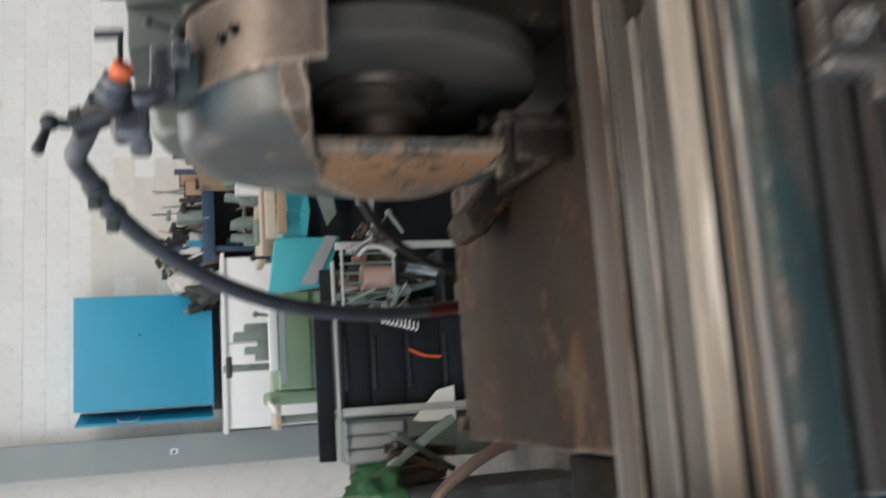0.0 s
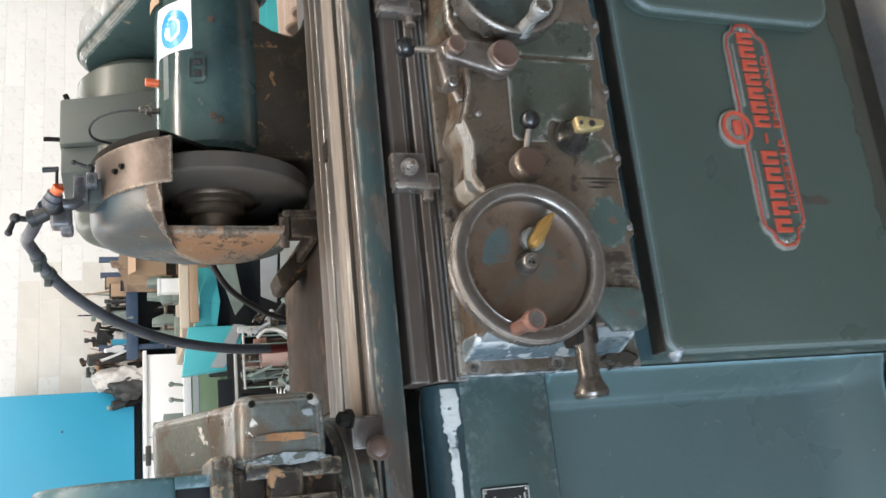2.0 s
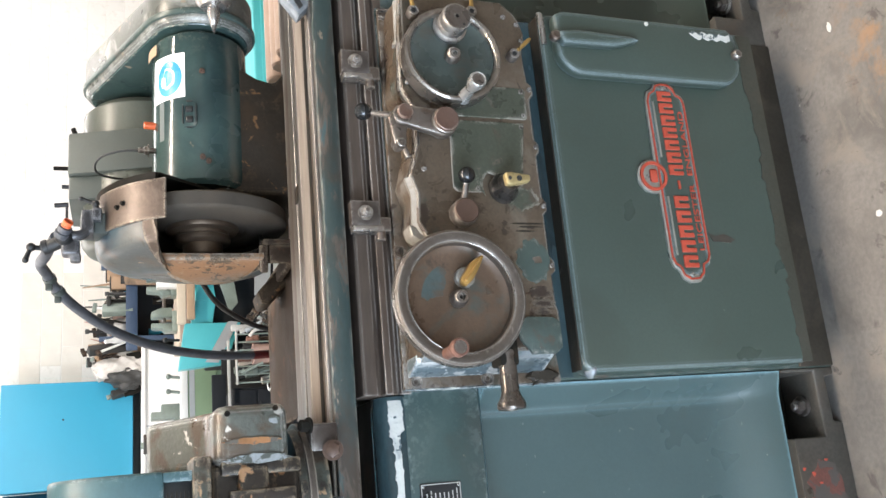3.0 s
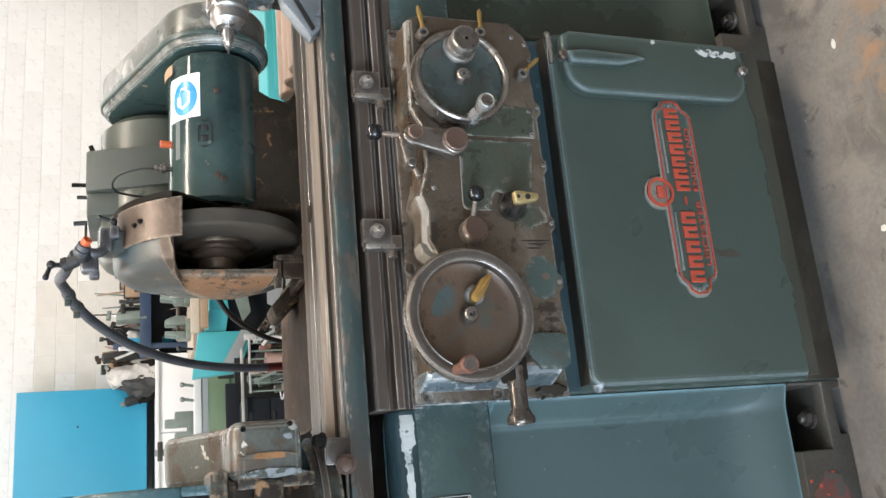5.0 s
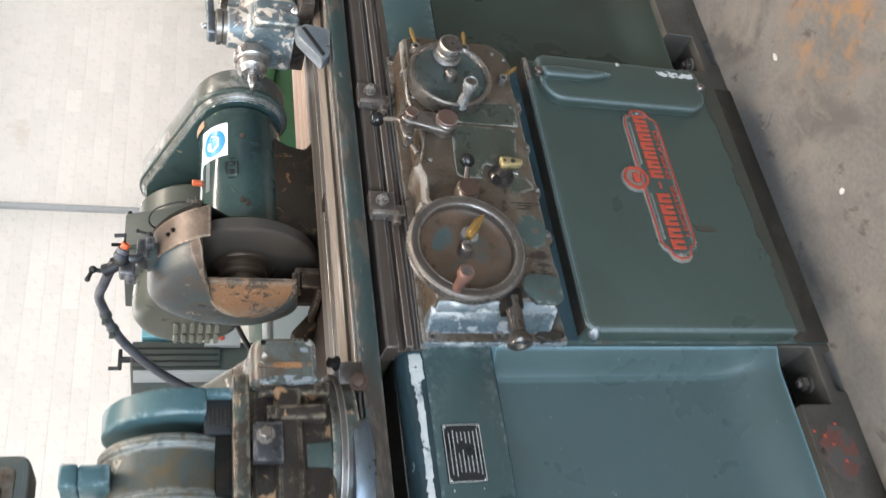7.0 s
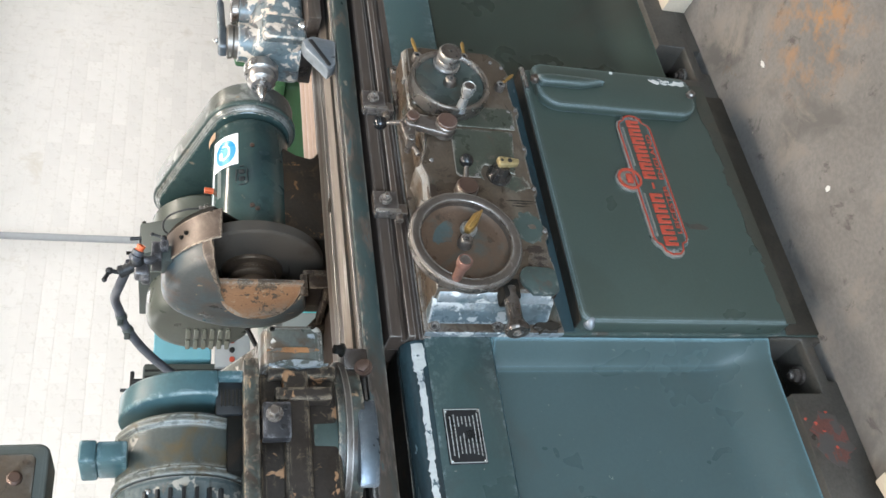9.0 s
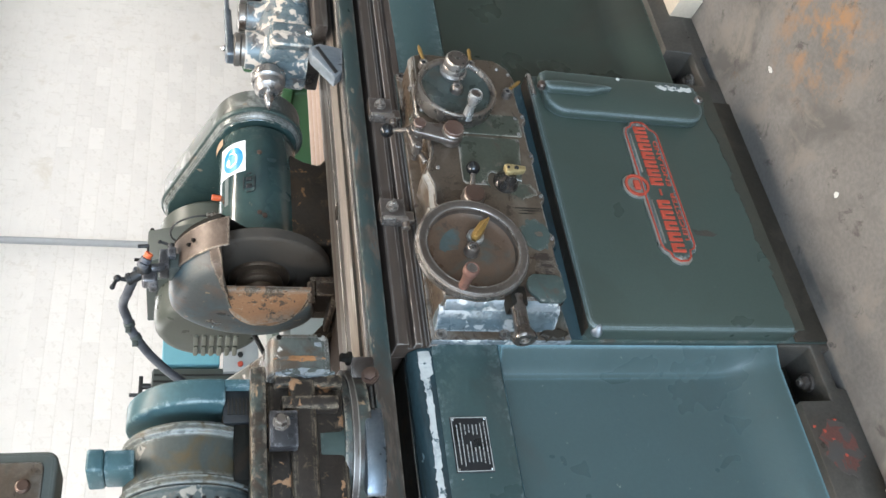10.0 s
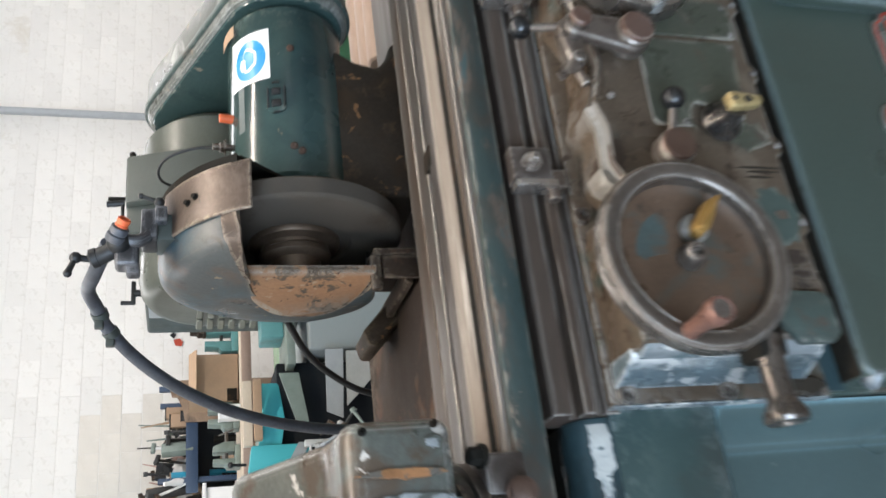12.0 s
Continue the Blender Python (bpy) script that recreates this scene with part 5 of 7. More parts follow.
back_line = []
for k in range(41):
    a = 151 - 241 * k / 40
    q = 0.225 - 0.098 * max(0.0, min(1.0, (-a - 5) / 80))
    y = GY + q * math.cos(radians(a))
    back_line.append((y if y < GY else GY + (y - GY) * 0.70, GZ + q * math.sin(radians(a))))
front_line = [(0.402 + (y - 0.402) * 1.25, z) for y, z in arc(0.402, 1.222, 0.100, 92, -92, 40)]
part("guard_cover", domed(back_line, front_line, 0.010, -0.074), "guardpaint", head, "blue-grey chipped domed guard cover")


def worn_strip(i0, i1, off):
    """A strip of the domed cover between two of its ribs, lying just on top of it."""
    grow = lambda p: (GY + (p[0] - GY) * (1 + off), GZ + (p[1] - GZ) * (1 + off))
    return domed([grow(p) for p in back_line[i0:i1]], [grow(p) for p in front_line[i0:i1]], 0.008, -0.077)


# deep shade inside the guard is put into a near-black lining and wall
part("guard_back", prism(back_line + [(GY + (y - GY) * 0.95, GZ + (z - GZ) * 0.95) for y, z in back_line[::-1]], 0.009, 0.090, "x"), "dark", head, "wheel guard inside, its shade put in as near-black")
part("guard_wall", prism([(GY + (y - GY) * 0.94, GZ + (z - GZ) * 0.94) for y, z in back_line], 0.088, 0.094, "x"), "dark", head, "wheel guard inside, its shade put in as near-black")
part("worn_strip", rough_up(worn_strip(0, 2, 0.012), 0.005, 45), "brownguard", head, "brown worn edge of the guard opening")
lip = prism([(0.398 + (y - 0.398) * 1.28, z) for y, z in arc(0.398, 1.228, 0.108, 90, -90, 30)], -0.086, -0.070, "x", 0.005, 2)
for v in lip.verts:
    # the pan curls up towards both ends
    v.co.x += 0.026 * min(1.0, abs(v.co.z - 1.228) / 0.108) ** 4
part("bare_lip", rough_up(lip, 0.0012, 20), "guard", head, "guard face rubbed to orange primer")
part("end_tab", box(-0.090, -0.030, 0.402, 0.412, 1.112, 1.130, 0.003), "brownguard", head)
lb = part("lower_bracket", box(-0.030, -0.016, 0.402, 0.560, 1.020, 1.122, 0.003), "rust", head, "brown steel bracket")
part("bracket_flange", box(-0.070, -0.030, 0.400, 0.410, 1.030, 1.108, 0.003), "rust", lb)
part("bracket_foot", box(-0.065, -0.031, 0.440, 0.60, 1.050, 1.064, 0.004), "rust", lb)
for bx, a in ((0.035, 133), (0.030, 129)):
    c = Vector((bx, GY + 0.229 * math.cos(radians(a)), GZ + 0.229 * math.sin(radians(a))))
    part("guard_bolt", hexhead(c, (0, math.cos(radians(a)), math.sin(radians(a))), 0.0045, 0.008), "dark", head)
part("motor", lathe([(0, 0), (0.120, 0), (0.138, 0.006), (0.150, 0.022), (0.155, 0.05), (0.155, 0.10), (0.150, 0.102), (0.150, 0.36), (0.13, 0.38), (0, 0.38)], (0.068, 0.850, 1.350), (1, 0, 0), 72), "motor", head, "olive green drive motor")
for i in range(6):
    for k in range(2):
        c = Vector((0.068, 0.886 + 0.064 * k, 1.386 - 0.0225 * i))
        b = prism(rounded(-0.027, 0.027, -0.0070, 0.0070, 0.005, 3), -0.002, 0.006, "z", 0.002, 1)
        part("louvre", moved(b, Matrix.Translation(c) @ Matrix(((0, 0, -1), (1, 0, 0), (0, 1, 0))).to_4x4()), "louvre", head, "pale raised cooling louvre")
part("end_nut", hexhead((0.030, 0.640, 1.395), (-1, 0, 0), 0.008, 0.02), "black", head)
sbx = part("switch_box", prism([(0.985, 1.530), (0.748, 1.530), (0.664, 1.30), (0.985, 1.27)], 0.245, 0.352, "x", 0.005, 2), "box", head, "flat slate-grey switch box")
part("box_side", prism([(0.985, 1.528), (0.762, 1.528), (0.70, 1.30), (0.985, 1.27)], 0.185, 0.244, "x", 0.004, 2), "box", sbx)
part("box_pin", rod((0.275, 0.79, 1.53), (0.275, 0.79, 1.565), 0.005), "dark", head)
part("box_pin", rod((0.352, 0.775, 1.512), (0.376, 0.775, 1.522), 0.006), "dark", head)
c1, c2 = (AY, AZ, 0.122), (0.80, 1.375, 0.120)
bg = arc(c1[0], c1[1], c1[2], 291, 111, 22) + arc(c2[0], c2[1], c2[2], 111, -69, 18)
part("belt_guard", prism(bg, 0.470, 0.575, "x", 0.016, 4), "beltpaint", head, "chipped green belt guard")
part("guard_face", prism(arc(c1[0], c1[1], c1[2] - 0.012, 291, 111, 22) + arc(c2[0], c2[1], c2[2] - 0.012, 111, -69, 18), 0.4665, 0.474, "x", 0.002, 1), "spindle", head, "dark green inner face of the belt guard")
part("guard_rim", prism(arc(c1[0], c1[1], c1[2] + 0.006, 291, 111, 22) + arc(c2[0], c2[1], c2[2] + 0.006, 111, -69, 18) + arc(c2[0], c2[1], c2[2] - 0.01, -69, 111, 18) + arc(c1[0], c1[1], c1[2] - 0.01, 111, 291, 22), 0.486, 0.500, "x", 0.003, 2), "green", head, "folded green rim")
part("oiler_button", joined(rod((0.253, 0.452, 1.337), (0.253, 0.450, 1.352), 0.008), rod((0.253, 0.450, 1.350), (0.253, 0.449, 1.362), 0.0080)), "orange", head, "orange oil filler button")
part("oil_fitting", joined(rod((0.195, 0.452, 1.335), (0.195, 0.45, 1.374), 0.006), hexhead((0.195, 0.451, 1.352), (0, 0, 1), 0.010, 0.010)), "rim", head, "small pipe fitting")
part("oil_pipe", tube([(0.195, 0.452, 1.37), (0.197, 0.462, 1.405), (0.190, 0.480, 1.445), (0.176, 0.500, 1.462), (0.164, 0.520, 1.455), (0.160, 0.535, 1.42), (0.162, 0.545, 1.375), (0.164, 0.55, 1.33)], 0.0026, 8, 8), "black", head, "thin black oil pipe")
EM = pose(0.253, AY - 0.1035 * math.cos(radians(17)), AZ + 0.1035 * math.sin(radians(17)), -17, 0, 0)
em = part("logo_boss", moved(prism(rounded(-0.031, 0.033, -0.017, 0.017, 0.015, 6), -0.003, 0.004, "y", 0.002, 2), EM), "spindle", head, "raised plain emblem")
part("logo_rim", moved(joined(*[box(*q, -0.0052, -0.002, *w) for q, w in (((-0.02, 0.02), (0.0125, 0.0155)), ((-0.02, 0.02), (-0.0155, -0.0125)), ((-0.031, -0.028), (-0.006, 0.006)), ((0.029, 0.032), (-0.006, 0.006)))]), EM), "black", em)
part("logo_shape", moved(box(-0.019, -0.004, -0.0056, -0.002, -0.008, 0.008, 0.003), EM), "black", em)
part("logo_shape", moved(box(0.005, 0.019, -0.0056, -0.002, -0.008, 0.008, 0.003), EM), "black", em)
for bx, a in ((0.147, -4), (0.156, 3), (0.356, 2)):
    part("plug", lathe([(0, 0), (0.0065, 0), (0.0065, 0.004), (0.003, 0.005), (0, 0.003)], (bx, AY - 0.103 * math.cos(radians(a)), AZ + 0.103 * math.sin(radians(a))), (0, -math.cos(radians(a)), math.sin(radians(a))), 14), "cap", head, "chipped screw plug")


def bent_sheet(x0, x1, a0, a1, r, n=14, m=4):
    """A thin sheet that lies round the spindle housing, angles from the front upwards."""
    bm = bmesh.new()
    g = [[bm.verts.new((x0 + (x1 - x0) * i / m, AY - r * math.cos(radians(a0 + (a1 - a0) * k / n)), AZ + r * math.sin(radians(a0 + (a1 - a0) * k / n)))) for k in range(n + 1)] for i in range(m + 1)]
    for i in range(m):
        for k in range(n):
            bm.faces.new((g[i][k], g[i + 1][k], g[i + 1][k + 1], g[i][k + 1]))
    return bm


stk = part("safety_sticker", bent_sheet(0.296, 0.402, 22, 68, 0.1048), "white", head, "white sticker with blue round safety sign")


def on_sticker(points, r):
    """A filled shape on the sticker; points as (along, angle)."""
    bm = bmesh.new()
    c = (sum(p[0] for p in points) / len(points), sum(p[1] for p in points) / len(points))
    put = lambda p: (p[0], AY - r * math.cos(radians(p[1])), AZ + r * math.sin(radians(p[1])))
    mid = bm.verts.new(put(c))
    inner = [bm.verts.new(put(((p[0] + c[0]) / 2, (p[1] + c[1]) / 2))) for p in points]
    outer = [bm.verts.new(put(p)) for p in points]
    k = len(points)
    for i in range(k):
        bm.faces.new((mid, inner[i], inner[(i + 1) % k]))
        bm.faces.new((inner[i], outer[i], outer[(i + 1) % k], inner[(i + 1) % k]))
    return bm


disc = [(0.346 + 0.042 * math.cos(2 * math.pi * i / 30), 43.5 + 18 * math.sin(2 * math.pi * i / 30)) for i in range(30)]
part("blue_disc", on_sticker(disc, 0.1053), "stickerblue", stk, "blue round sign")
rim = [(0.346 + (0.024 + 0.004 * math.sin(3 * q)) * math.cos(q), 43 + (9.5 + 1.5 * math.cos(2 * q)) * math.sin(q)) for q in [2 * math.pi * i / 24 for i in range(24)]]
part("white_shape", on_sticker(rim, 0.1056), "white", stk)
part("blue_shape", on_sticker([(0.347 + (x - 0.346) * 0.82, 44 + (a - 43) * 0.80) for x, a in rim], 0.1059), "stickerblue", stk)
part("white_bar", on_sticker([(0.326, 47), (0.350, 48), (0.352, 53), (0.338, 55), (0.326, 52)], 0.1062), "white", stk)
part("tape", bent_sheet(0.205, 0.300, 51, 59, 0.1046), "greytape", head, "grey strip of old tape")
part("torn_paper", bent_sheet(0.412, 0.437, 60, 88, 0.111), "card", head, "torn brown paper under the sticker")

# ---- coolant valve and hose ----
valve = thing("coolant_valve", "black coolant valve with levers clamped on the wheel guard", "valve")
part("mount", box(-0.014, 0.030, 0.385, 0.445, 1.432, 1.462, 0.004), "box", valve)
part("bracket", joined(box(-0.016, 0.033, 0.372, 0.432, 1.458, 1.482, 0.004), box(0.010, 0.036, 0.368, 0.400, 1.444, 1.462, 0.003)), "darkplate", valve, "blue-black clamp block")
part("arm", tube([(0.008, 0.385, 1.472), (-0.012, 0.380, 1.474), (-0.022, 0.376, 1.488), (-0.020, 0.374, 1.512)], 0.0105, 14, 6), "darkplate", valve, "dark bent clamp arm")
part("body", joined(rod((-0.020, 0.378, 1.494), (-0.042, 0.402, 1.552), 0.0135), ball((-0.024, 0.376, 1.512), 0.018), lathe([(0, 0), (0.011, 0), (0.015, 0.003), (0.015, 0.012), (0.010, 0.015), (0, 0.015)], (-0.037, 0.398, 1.540), (-0.3, 0.2, 1), 20)), "black", valve, "black valve body")
part("lower_block", joined(box(-0.060, -0.024, 0.374, 0.410, 1.484, 1.518, 0.007, 3), box(-0.072, -0.052, 0.380, 0.406, 1.482, 1.502, 0.005)), "darkplate", valve)
part("collar", lathe([(0, 0), (0.013, 0), (0.0145, 0.003), (0.0145, 0.011), (0.012, 0.013), (0.0135, 0.015), (0.0135, 0.024), (0.010, 0.026), (0, 0.026)], (-0.026, 0.368, 1.519), (0.62, -0.66, -0.42), 24), "hose", valve)
part("nozzle_cap", lathe([(0, 0), (0.0092, 0), (0.0100, 0.003), (0.0088, 0.006), (0.0098, 0.009), (0.0098, 0.014), (0.0080, 0.015), (0.0065, 0.008), (0, 0.008)], (-0.011, 0.352, 1.509), (0.62, -0.66, -0.42), 22), "orange", valve, "orange nozzle cap")
part("lever", joined(rod((-0.040, 0.402, 1.552), (-0.040, 0.396, 1.572), 0.0050), ball((-0.040, 0.396, 1.573), 0.0088), rod((-0.040, 0.396, 1.573), (-0.066, 0.392, 1.582), 0.0038, 0.0052), ball((-0.067, 0.392, 1.582), 0.0062)), "black", valve, "small black lever with ball end")
part("lever", joined(rod((-0.004, 0.372, 1.508), (0.045, 0.380, 1.509), 0.0026), rod((0.044, 0.380, 1.506), (0.042, 0.381, 1.532), 0.0046)), "black", valve, "thin black crank")
part("lever", joined(rod((0.024, 0.385, 1.454), (0.046, 0.380, 1.455), 0.0055), ball((0.047, 0.380, 1.456), 0.0080), rod((0.047, 0.380, 1.456), (0.057, 0.380, 1.482), 0.0040, 0.0030), ball((0.057, 0.380, 1.483), 0.0048)), "black", valve, "small black lever")
hosept = [(-0.020, 0.388, 1.528), (-0.042, 0.45, 1.551), (-0.042, 0.515, 1.565), (-0.054, 0.560, 1.555), (-0.072, 0.595, 1.543), (-0.108, 0.648, 1.500), (-0.145, 0.700, 1.435), (-0.172, 0.755, 1.355), (-0.185, 0.82, 1.265), (-0.186, 0.89, 1.165), (-0.178, 0.955, 1.075), (-0.170, 0.985, 0.99), (-0.17, 0.985, 0.90)]
hose = thing("coolant_hose", "grey-black rubber coolant hose with clips, red at its end", "hose")
part("hose_body", tube(hosept[:11], 0.0112, 18, 10), "hose", hose)
part("red_end", tube(hosept[10:], 0.0114, 18, 8), "redhose", hose, "dark red hose end")
for at, d in (((-0.060, 0.573, 1.551), (-0.4, 0.6, -0.2)), ((-0.080, 0.606, 1.535), (-0.5, 0.6, -0.5))):
    part("hose_clip", joined(lathe([(0.0110, -0.006), (0.0138, -0.006), (0.0138, 0.006), (0.0110, 0.006), (0.0110, -0.006)], at, d, 24), box(at[0] - 0.025, at[0] - 0.011, at[1] - 0.006, at[1] + 0.006, at[2] - 0.006, at[2] + 0.008, 0.002)), "box", hose, "steel hose clip")

# ---- headstock ----
hs = thing("headstock", "chipped blue-green workhead with motor clamped on the table", "workhead", (TABLE_X, 0, 0))
part("swivel_base", lathe([(0, 0), (0.146, 0), (0.146, 0.026), (0.142, 0.030), (0.138, 0.046), (0, 0.046)], (-0.565, 0.125, 1.094), (0, 0, 1), 80), "old", hs, "green swivel base")
part("graduated_rim", lathe([(0.140, 0.022), (0.150, 0.022), (0.150, 0.034), (0.140, 0.034), (0.140, 0.022)], (-0.565, 0.125, 1.094), (0, 0, 1), 80), "steel", hs, "pale graduated rim")
part("clamp_segment", prism(arc(-0.600, 0.135, 0.160, 232, 292, 16) + arc(-0.600, 0.135, 0.13, 292, 232, 16), 1.072, 1.108, "z", 0.006, 2), "bluesteel", hs, "polished blue-grey clamp segment")
part("stop_block", box(-0.470, -0.425, 0.01, 0.10, 1.072, 1.118, 0.005), "dogsteel", hs)
part("stop_bolt", joined(lathe([(0, 0), (0.017, 0), (0.017, 0.004), (0, 0.004)], (-0.470, 0.006, 1.083), (0, -1, 0.3), 24), hexhead((-0.470, 0.002, 1.084), (0, -1, 0.3), 0.0125, 0.012)), "cap", hs)
part("stop_bolt", hexhead((-0.428, 0.015, 1.118), (0, -0.3, 1), 0.010, 0.018), "dark", hs)
part("body", rough_up(box(-0.80, -0.478, 0.004, 0.26, 1.132, 1.278, 0.012, 3), 0.002), "flaked", hs, "chipped brown and green body casting")
part("front_rib", box(-0.80, -0.482, -0.020, 0.02, 1.190, 1.236, 0.008, 3), "flaked", hs, "rib flaked to bare rust and primer")
part("front_rib", box(-0.498, -0.476, -0.016, 0.02, 1.140, 1.262, 0.004, 2), "flaked", hs)
part("front_rib", box(-0.545, -0.520, -0.024, 0.02, 1.150, 1.250, 0.004, 2), "flaked", hs)
part("round_foot", lathe([(0, 0), (0.118, 0), (0.118, 0.05), (0, 0.05)], (-0.60, 0.12, 1.132), (0, 0, 1), 48), "green", hs)
part("motor_plate", rough_up(box(-0.95, -0.466, -0.030, 0.26, 1.277, 1.304, 0.004, 2), 0.001), "old", hs, "worn motor plate")
bolt_plate = part("clamp_plate", box(-0.622, -0.556, -0.042, -0.018, 1.226, 1.274, 0.003), "darkplate", hs, "dark steel clamp plate")
part("clamp_bolt", hexhead((-0.580, -0.042, 1.254), (0, -1, 0.15), 0.011, 0.020), "rim", bolt_plate)
part("plate_screw", screw((-0.604, -0.042, 1.240), FRONT, 0.005, 0.003), "black", bolt_plate)
part("plate_screw", screw((-0.568, -0.042, 1.236), FRONT, 0.005, 0.003), "black", bolt_plate)
gc = [(-0.022, 1.158), (-0.022, 1.262), (0.00, 1.272), (0.055, 1.275), (0.20, 1.365), (0.275, 1.355), (0.29, 1.30), (0.29, 1.158)]
part("gear_cover", rough_up(prism(gc, -0.484, -0.392, "x", 0.017, 4), 0.0025, 14), "gearpaint", hs, "chipped grey-blue gear cover")
for px, pz, rx, rz, mt, lb_ in ((-0.448, 1.212, 0.005, 0.040, "ruststain", "orange rust streak"), (-0.475, 1.205, 0.007, 0.046, "palechip", "bare pale lower edge"), (-0.418, 1.180, 0.006, 0.008, "palechip", "pale chip")):
    part("paint_loss", prism([(px + rx * (1 + 0.5 * noise.noise(Vector((i * 0.7, px * 40, 0)))) * math.cos(i * 0.2094), pz + rz * (1 + 0.5 * noise.noise(Vector((i * 0.7, 0, px * 40)))) * math.sin(i * 0.2094)) for i in range(30)], -0.0252, -0.015, "y"), mt, hs, lb_)
for sx, sz in ((-0.405, 1.252), (-0.40, 1.178)):
    part("cover_screw", screw((sx, -0.022, sz), FRONT, 0.0045, 0.004), "dark", hs)
cov = [(-0.020, 1.345)] + arc(0.105, 1.386, 0.126, 180, 15, 18) + [(0.232, 1.345)]
part("belt_cover", prism(cov, -0.530, -0.484, "x", 0.006, 3), "cabblue", hs, "blue-green belt cover")
part("belt_cover_skirt", box(-0.500, -0.485, -0.018, 0.25, 1.303, 1.347, 0.003), "cabblue", hs)
# solid black block paints the shade of the gap below the cover
part("cover_gap", box(-0.56, -0.498, 0.0, 0.25, 1.302, 1.348, 0.002), "black", hs)
for k in range(6):
    part("cover_slot", box(-0.545, -0.515, -0.0035, 0.004, 1.306 + 0.0065 * k, 1.3085 + 0.0065 * k), "kick", hs)
MY, MZ = 0.105, 1.398
part("motor_end", lathe([(0, 0), (0.112, 0), (0.117, 0.006), (0.117, 0.016), (0.112, 0.022), (0.112, 0.092), (0.117, 0.096), (0.117, 0.108), (0, 0.108)], (-0.558, MY, MZ), (-1, 0, 0), 64), "motorend", hs, "brown-stained grey motor end bell")
part("motor_body", lathe([(0, 0), (0.110, 0), (0.114, 0.01), (0.114, 0.24), (0.09, 0.27), (0, 0.27)], (-0.668, MY, MZ), (-1, 0, 0), 64), "chip", hs, "grey-blue motor body")
for k in range(7):
    a = radians(150 + k * 10)
    part("cooling_fin", moved(box(-0.80, -0.69, -0.003, 0.003, -0.002, 0.010, 0.001), Matrix.Translation((0, MY + 0.112 * math.cos(a), MZ + 0.112 * math.sin(a))) @ Matrix.Rotation(a - math.pi / 2, 4, "X")), "black", hs, "dark cooling slot")
# near-black block in place of the shaded gap under the end bell
part("motor_foot", box(-0.66, -0.56, 0.004, 0.24, 1.300, 1.33, 0.004), "dark", hs)
part("motor_screw", ball((-0.69, MY - 0.10, MZ + 0.055), 0.006), "chrome", hs)
part("terminal_box", box(-0.638, -0.604, -0.004, 0.080, 1.488, 1.535, 0.004), "cabblue", hs)
part("terminal_lid", box(-0.640, -0.602, -0.006, 0.083, 1.535, 1.562, 0.005, 3), "cabblue", hs, "blue-green terminal box lid")

# ---- tailstock ----
TY, TZ = 0.222, 1.232
ts = thing("tailstock", "chipped blue and bare metal tailstock with live centre", "tailstock", (TABLE_X, 0, 0))
part("foot_plate", box(0.545, 0.89, 0.065, 0.30, 1.094, 1.128, 0.004), "brown", ts)
part("body", rough_up(joined(prism([(0.130, 1.128), (0.120, 1.17), (0.140, 1.225), (0.170, 1.258), (0.225, 1.268), (0.275, 1.258), (0.295, 1.225), (0.30, 1.128)], 0.53, 0.745, "x", 0.018, 4)), 0.003), "tailpaint", ts, "blue casting with white filler patches")
part("clamp_boss", rough_up(lathe([(0, 0), (0.066, 0), (0.064, 0.02), (0.056, 0.05), (0.052, 0.13), (0.050, 0.158), (0, 0.158)], (0.585, TY - 0.012, 1.134), (0, 0, 1), 44), 0.002), "tailpaint", ts, "chipped blue clamp boss")
part("upper_boss", rough_up(lathe([(0, 0), (0.060, 0), (0.056, 0.03), (0.048, 0.06), (0.046, 0.15), (0.044, 0.156), (0, 0.156)], (0.700, TY - 0.020, 1.134), (0, 0, 1), 44), 0.002), "tailpaint", ts, "chipped blue upper boss")
part("boss_cap", lathe([(0, 0), (0.046, 0), (0.047, 0.006), (0.044, 0.018), (0.030, 0.022), (0, 0.022)], (0.700, TY - 0.020, 1.290), (0, 0, 1), 40), "brightrim", ts, "bare steel boss cap")
part("body_rib", rough_up(prism([(0.51, 0.11), (0.60, 0.115), (0.64, 0.19), (0.56, 0.20)], 1.125, 1.235, "z", 0.012, 3), 0.002), "tailpaint", ts)
part("quill", lathe([(0, 0), (0.044, 0), (0.044, -0.026), (0.040, -0.030), (0.036, -0.030), (0.036, -0.052), (0.030, -0.058), (0.026, -0.066), (0.0125, -0.067), (0.0125, -0.084), (0, -0.128)], (0.508, TY, TZ), (1, 0, 0), 44), "dialsteel", ts, "bright steel quill and centre")
part("clamp_stack", lathe([(0, 0), (0.043, 0), (0.043, 0.010), (0.040, 0.012), (0.044, 0.014), (0.044, 0.026), (0.038, 0.030), (0, 0.030)], (0.585, TY - 0.01, 1.292), (0, 0, 1), 40), "brightrim", ts, "bright clamp rings")
part("clamp_lever", joined(box(0.545, 0.625, TY - 0.03, TY + 0.01, 1.318, 1.342, 0.008, 3), rod((0.61, TY - 0.01, 1.332), (0.72, TY - 0.02, 1.338), 0.011, 0.010), rod((0.71, TY - 0.02, 1.338), (0.86, TY - 0.03, 1.348), 0.0065)), "bluesteel", ts, "blue-grey clamp lever")
part("lever_pin", ball((0.582, TY - 0.012, 1.346), 0.008), "chrome", ts)
part("ball_oiler", ball((0.556, 0.108, 1.135), 0.013), "chrome", ts, "bright ball oiler")
part("ball_oiler", ball((0.70, 0.120, 1.160), 0.014), "chrome", ts, "bright ball oiler")
